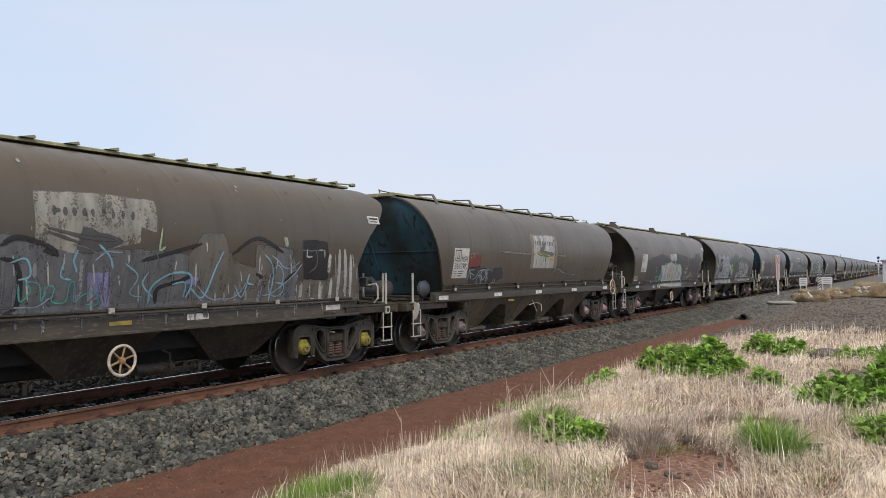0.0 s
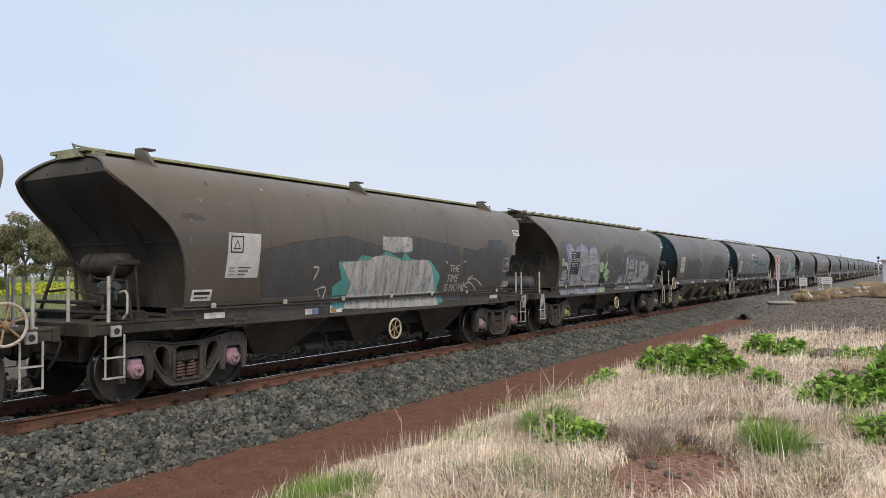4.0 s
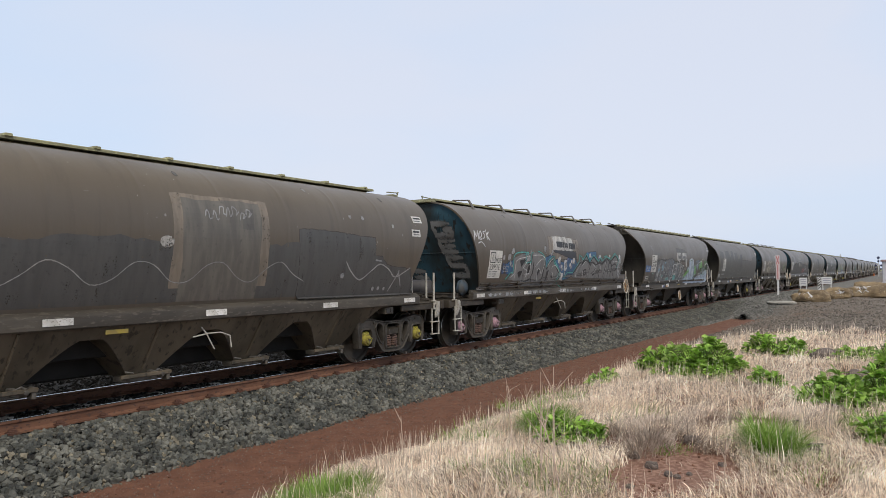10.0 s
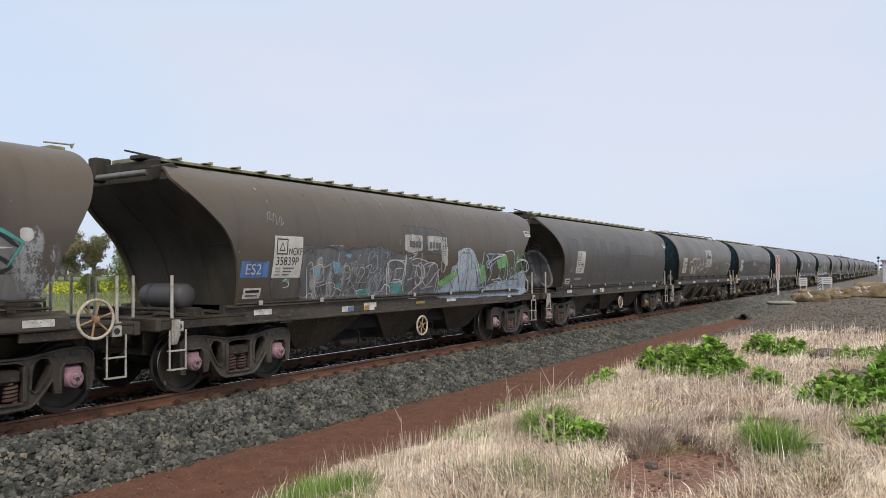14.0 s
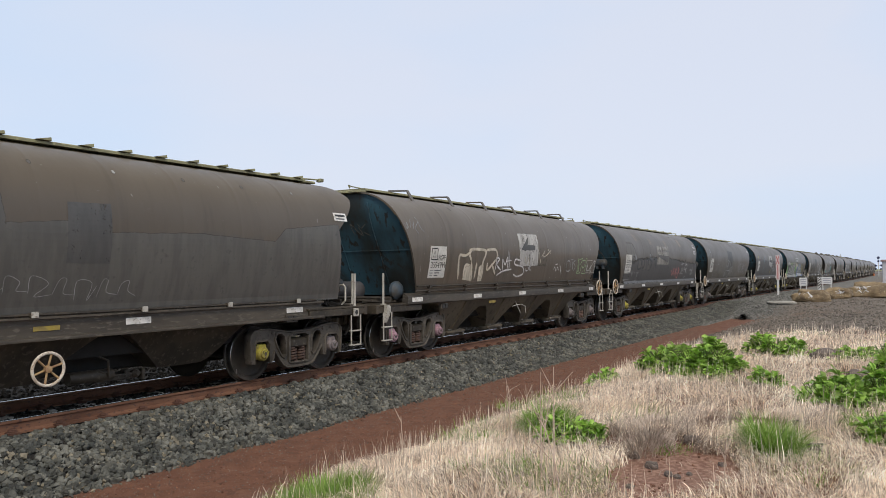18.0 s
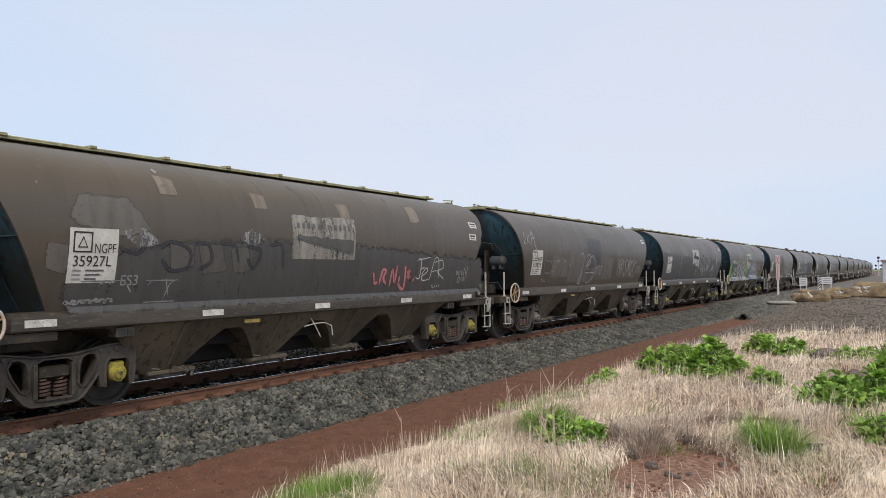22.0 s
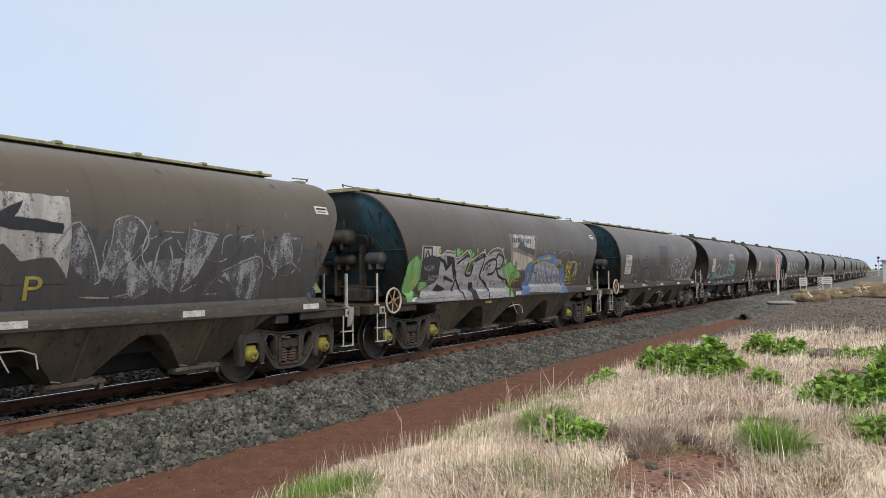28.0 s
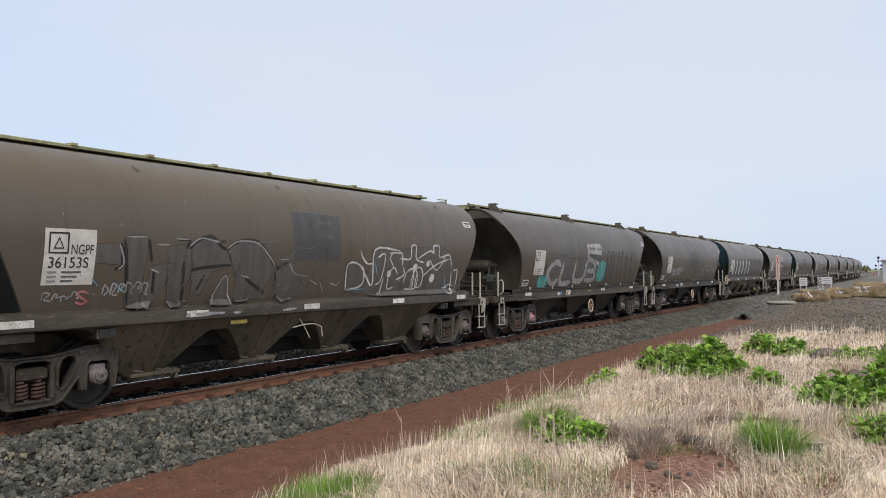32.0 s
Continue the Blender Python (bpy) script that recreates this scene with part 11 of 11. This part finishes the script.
        p.fill([[(-3, 2.21), (-2.74, 2.19), (-2.87, 1.94), (-2.99, 1.72), (-3.01, 2.01)], [(-1.09, 1.88), (-0.75, 2.02), (-0.01, 1.7), (-0.37, 1.61), (-0.63, 1.33), (-0.37, 1.09), (-0.6, 1.09), (-0.81, 1.61)], [(-4.89, 1.57), (-4.63, 1.58), (-4.59, 1.52), (-4.8, 1.42), (-4.87, 1.42)]], S_LEAF, "green spray cloud", 0.0075, soft=0.08)
        for a, b, r in ((-4.22, 2.27, 0.08), (-3.58, 2.28, 0.06), (-3.41, 2.26, 0.14), (-3.25, 2.27, 0.06), (-2.88, 2.25, 0.14), (-2.72, 2.22, 0.08), (-2.51, 2.32, 0.09), (-2.14, 2.32, 0.08), (-1.19, 2.37, 0.07), (-0.98, 2.06, 0.12), (-4.88, 1.93, 0.1), (-0.35, 1.98, 0.1), (-0.48, 1.7, 0.1),):
            p.spot(a, b, r, S_LEAF, "green spray dab", 0.0078)
        p.fill([[(-5.42, 1.62), (-5.36, 1.95), (-5.12, 2.08), (-4.93, 1.96), (-4.95, 1.66), (-5.15, 1.42), (-5.30, 1.20), (-5.44, 1.36)]], S_LEAF, "green spray cloud", 0.0075, soft=0.12)
        p.strokes([[(-5.30, 1.78), (-5.12, 1.62), (-5.02, 1.80)], [(-5.22, 1.50), (-5.05, 1.58)]], 0.03, S_YELLOW, "yellow dabs", 0.009)
        p.fill([[(-0.75, 2.79), (0.99, 2.82), (0.81, 1.82), (-0.66, 1.81)]], S_TAN, "tan border of the panel", 0.0035, soft=0.015)
        p.fill([[(-0.5, 2.78), (0.88, 2.78), (0.74, 2.41), (-0.58, 2.45)]], S_PALE, "white panel", 0.006, soft=0.012)
        p.fill([[(-0.57, 2.33), (0.7, 2.15), (0.52, 1.88), (-0.54, 1.85)]], S_CREAM, "sandy lower half of the panel", 0.0055, soft=0.02)
        p.fill([[(-0.33, 2.45), (-0.04, 2.64), (0.16, 2.47), (0.75, 2.41), (0.72, 2.25), (0.22, 2.33)]], S_SLATE, "dark swoosh on the panel", 0.008, soft=0.01)
    elif k == 13:
        placard(p, -4.93, 1.68, "NGPF", "36153S")
        p.patch(-0.6, 0.62, 2.02, 2.85, S_SLATE, "company_panel", "grey painted-out panel", 0.006, 0.01)
        p.fill([[(-4.34, 2.18), (-3.91, 2.19), (-3.88, 1.97), (-4.33, 1.97)], [(-3.82, 2.3), (-3.5, 2.32), (-3.51, 2.09), (-3.53, 1.35), (-3.72, 1.36)], [(-3.36, 1.9), (-3.03, 1.94), (-3.21, 1.53), (-3.42, 1.35), (-3.51, 1.37)], [(-3.12, 2.17), (-2.78, 2.21), (-2.72, 1.86), (-2.86, 1.37), (-3.03, 1.35)], [(-2.72, 2.25), (-2.4, 2.37), (-2.12, 2.18), (-1.98, 1.94), (-2.35, 1.86), (-2.5, 1.51), (-2.63, 1.55)], [(-2.03, 2.18), (-1.71, 2.31), (-1.39, 2.26), (-1, 1.9), (-1.28, 1.44), (-1.8, 1.37), (-1.8, 1.74)], [(-0.98, 1.82), (-0.56, 1.95), (-0.16, 1.46), (-0.81, 1.34)], [(-2.31, 1.35), (-2.04, 1.78), (-1.92, 1.34)]], S_DUST, "dusty letter bodies", 0.005)
        p.strokes([[(-3.89, 2.22), (-3.85, 1.94), (-3.96, 1.87)], [(-3.84, 2.28), (-3.7, 1.39)], [(-3.35, 1.87), (-3.32, 1.53)], [(-2.99, 2.3), (-2.79, 2.3), (-2.83, 2.17)], [(-2.77, 2.17), (-2.61, 2.31), (-2.36, 2.36), (-2.12, 2.18), (-1.9, 2.29), (-1.61, 2.34), (-1.32, 2.24), (-0.97, 1.9), (-0.73, 1.99)], [(-2.72, 1.86), (-2.48, 1.9), (-1.98, 1.94)], [(-2.86, 1.98), (-2.8, 1.37)], [(-2.57, 1.55), (-2.46, 1.79)], [(-3.47, 2.29), (-3.4, 1.98)], [(-0.98, 1.82), (-0.9, 1.39)], [(-1.66, 1.74), (-1.16, 1.48)]], 0.024, S_BLACK, "dark letter outlines", 0.009)
        p.strokes([[(-3.92, 2.22), (-3.83, 1.97), (-3.91, 1.87)], [(-3.82, 2.31), (-3.5, 2.32)], [(-3.02, 2.31), (-2.79, 2.31)], [(-2.78, 2.21), (-2.58, 2.33), (-2.23, 2.28)], [(-2.09, 2.18), (-1.84, 2.31), (-1.43, 2.28), (-1.11, 2.03), (-1, 1.9)], [(-0.69, 1.99), (-0.52, 1.8), (-0.19, 1.75)], [(-3.33, 2.22), (-3.13, 2.22)], [(-3.41, 1.88), (-3.26, 1.83)], [(-2.31, 1.35), (-2.04, 1.78), (-1.92, 1.34)], [(-0.92, 2.03), (-0.7, 2.04)], [(-1.74, 1.78), (-1.56, 1.74)], [(-0.09, 1.68), (0.11, 1.59)], [(0.17, 1.63), (0.29, 1.45)], [(0.43, 1.63), (0.62, 1.58), (0.72, 1.65)]], 0.015, S_CHALK, "thin pale highlights", 0.011)
        p.fill([[(0.92, 1.48), (0.86, 1.91), (1.06, 2), (1.55, 1.76), (1.62, 2.25), (2.52, 2.25), (4.09, 2.37), (4.55, 2.19), (4.91, 1.83), (4.91, 1.34), (1.92, 1.36)]], S_DUST, "dark ground of the white letters", 0.006)
        p.strokes([[(0.92, 1.48), (0.86, 1.91), (1.06, 2), (1.37, 1.86), (1.39, 1.57), (0.97, 1.48)], [(1.38, 1.83), (1.72, 1.56), (1.67, 2.25), (2.52, 2.25)], [(1.78, 2.1), (2.02, 2.16), (1.98, 1.66), (1.82, 1.56)], [(2.55, 2.09), (2.92, 2.09), (2.94, 2.35), (3.11, 2.35), (3.14, 2.09), (3.45, 2.01)], [(3.15, 2.07), (3.63, 2.26), (3.81, 2.23), (3.79, 2.37), (4.03, 2.37), (4.06, 2.13), (4.48, 2.19), (4.62, 1.91)], [(3.45, 1.7), (3.93, 1.96), (4.5, 2.1)], [(2.06, 1.71), (2.02, 1.36)], [(2.49, 1.65), (2.76, 1.75), (2.71, 1.91)], [(3.14, 1.65), (3.16, 1.38)], [(4.65, 1.83), (4.71, 1.35), (4.46, 1.35)], [(4.72, 1.83), (4.91, 1.83), (4.94, 1.4)]], 0.024, S_WHITE, "white letter outlines", 0.011)
        for a, b, r in ((2.23, 1.78, 0.1), (3.15, 1.91, 0.12), (3.63, 1.99, 0.1), (3.87, 1.67, 0.14),):
            p.bubble(a, b, r * 1.1, r, a * 3 + b, S_WHITE, S_WHITE, 0, 0.006, "white dots")
        p.strokes([[(1.71, 2), (1.84, 1.76)], [(4.39, 1.72), (4.52, 1.35)], [(1.01, 1.48), (1.51, 1.49)], [(2.62, 1.6), (2.68, 1.7)], [(-4.27, 1.76), (-4.17, 1.66)], [(-3.92, 1.69), (-3.81, 1.58)]], 0.012, S_SKY, "pale blue edges", 0.0115)
        p.strokes([[(-2.78, 1.19), (-2.69, 1.21)], [(-2.6, 1.21), (-2.04, 1.21)], [(-0.79, 1.19), (-0.45, 1.2)], [(-1.87, 1.2), (-1.71, 1.2)]], 0.03, S_CHALK, "white dabs on the sill", 0.01, curve=False)
        for a, b in ((0.05, 2.66), (0.05, 2.42)):
            p.patch(a, a + 0.35, b, b + 0.07, S_DUST, "name_bar", "", 0.010)
        scribble(p, -4.1, -3.4, 1.5, 1.75, 6, 3, 0.014, S_CHALK, "small blue-white marks")
        tangle(p, -3.8, 0.6, 1.42, 2.3, 20, 0.012, S_ASH, "faded grey scrawl", 51)
        tangle(p, 1.0, 4.9, 1.45, 2.2, 9, 0.02, S_WHITE, "white letter lines", 52)
        p.tag("S", -4.45, -4.25, 1.42, 1.58, 0.02, S_PINK, "pink mark", 0, 2)
        scribble(p, -4.9, -4.4, 1.45, 1.6, 4, 5, 0.012, S_CHALK, "white scrawl")
    else:
        placard(p, -4.9 if kind == "a" else -4.4, 1.70, "", "")
        if k == 14:
            p.fill([[(-3.6, 1.42), (-3.5, 2.1), (-2.8, 2.3), (-1.8, 2.15), (-0.6, 2.2), (0.6, 1.9), (0.8, 1.42)]], S_DUST, "dusty filled piece")
            p.tag("CLUB", -3.4, 0.6, 1.45, 2.1, 0.11, S_CHALK, "chalky letters", 0.1, 3)
            p.bubble(1.0, 1.8, 0.7, 0.7, 3, S_TEAL, S_TEAL)
            p.bubble(-3.7, 1.5, 0.6, 0.3, 3, S_TEAL, S_TEAL)
            company_panel(p, -0.4, 0.9, 2.0, 2.7, S_PALE, S_SLATE)
            p.strokes([[(y, 2.5), (y + 0.05, 1.5)] for y in (1.6, 2.0, 2.3, 2.7, 3.1, 3.6, 4.2)], 0.12, S_DUST, "pale drips")
        elif k == 15:
            company_panel(p, -0.6, 0.9, 1.95, 2.7, S_DUST, S_SLATE)
            scribble(p, -3.6, -1.8, 1.5, 2.0, 5, 3, 0.06, S_CHALK, "pale tag")
            scribble(p, 1.4, 4.6, 1.5, 2.1, 6, 4, 0.05, S_CHALK, "pale tag")
        elif k == 16:
            p.patch(-4.9, 4.9, 1.42, 2.45, S_SLATE, "rolled_paint", "slate rolled paint", 0.003, 0.06)
            p.strokes([[(y, 2.4), (y + 0.25, 2.0), (y + 0.1, 1.5)] for y in (-4.2, -3.4, -2.5, -1.6, -0.6, 0.3)], 0.16, S_WHITE, "white streaks")
            p.patch(1.0, 4.8, 1.7, 2.3, S_DUST, "rolled_paint", "pale rolled paint", 0.005, 0.12, 3)
        else:
            company_panel(p, -0.6, 0.9, 2.0, 2.75, S_PALE if k % 3 else S_DUST, S_SLATE)
            scribble(p, -3.2, -1.0, 1.5, 2.1, 4, k, 0.06, S_CHALK if k % 2 else S_DUST, "pale tag")
            scribble(p, 1.4, 4.2, 1.5, 2.1, 5, k + 3, 0.06, S_DUST, "pale tag")


for k in range(len(TRAIN)):
    dress(k)
    p = Paint(TRAIN[k][0], PLAN[k][0])
    if k < 18:          # small lifting lugs and bare flecks high on the side
        for i, y in enumerate(np.arange(-4.6, 5.0, 1.15) if PLAN[k][0] == "b" else (-3.4, -0.6, 2.2, 4.5)):
            p.spot(float(y), 3.20 if PLAN[k][0] == "b" else 3.30, 0.035 if PLAN[k][0] == "b" else 0.05, S_SLATE if (i + k) % 3 else S_CHALK, "small lifting lug")


def run(t):
    return SPEED * (t - 16.0) + 0.5 * GAIN * (t - 16.0) ** 2


def motions():
    """The train rolls past towards the camera; its wheels turn with it."""
    steps = [i * 1.0 for i in range(33)]
    turns = [i * 0.125 for i in range(257)]
    for k, (w, sets) in enumerate(TRAIN):
        rows = []
        for t in steps:
            y = LEAD[k] + 4.875 - run(t)
            lean = math.atan((sweep(y + 4.9) - sweep(y - 4.9)) / 9.8)
            rows.append((t, pose(track_x(y), y, 0, 0, 0, -math.degrees(lean))))
        walk(w, rows)
        if k > 17:
            continue
        for ws in sets:
            at = ws.location.copy()
            walk(ws, [(t, pose(*at, math.degrees(run(t) / 0.46))) for t in turns])


motions()
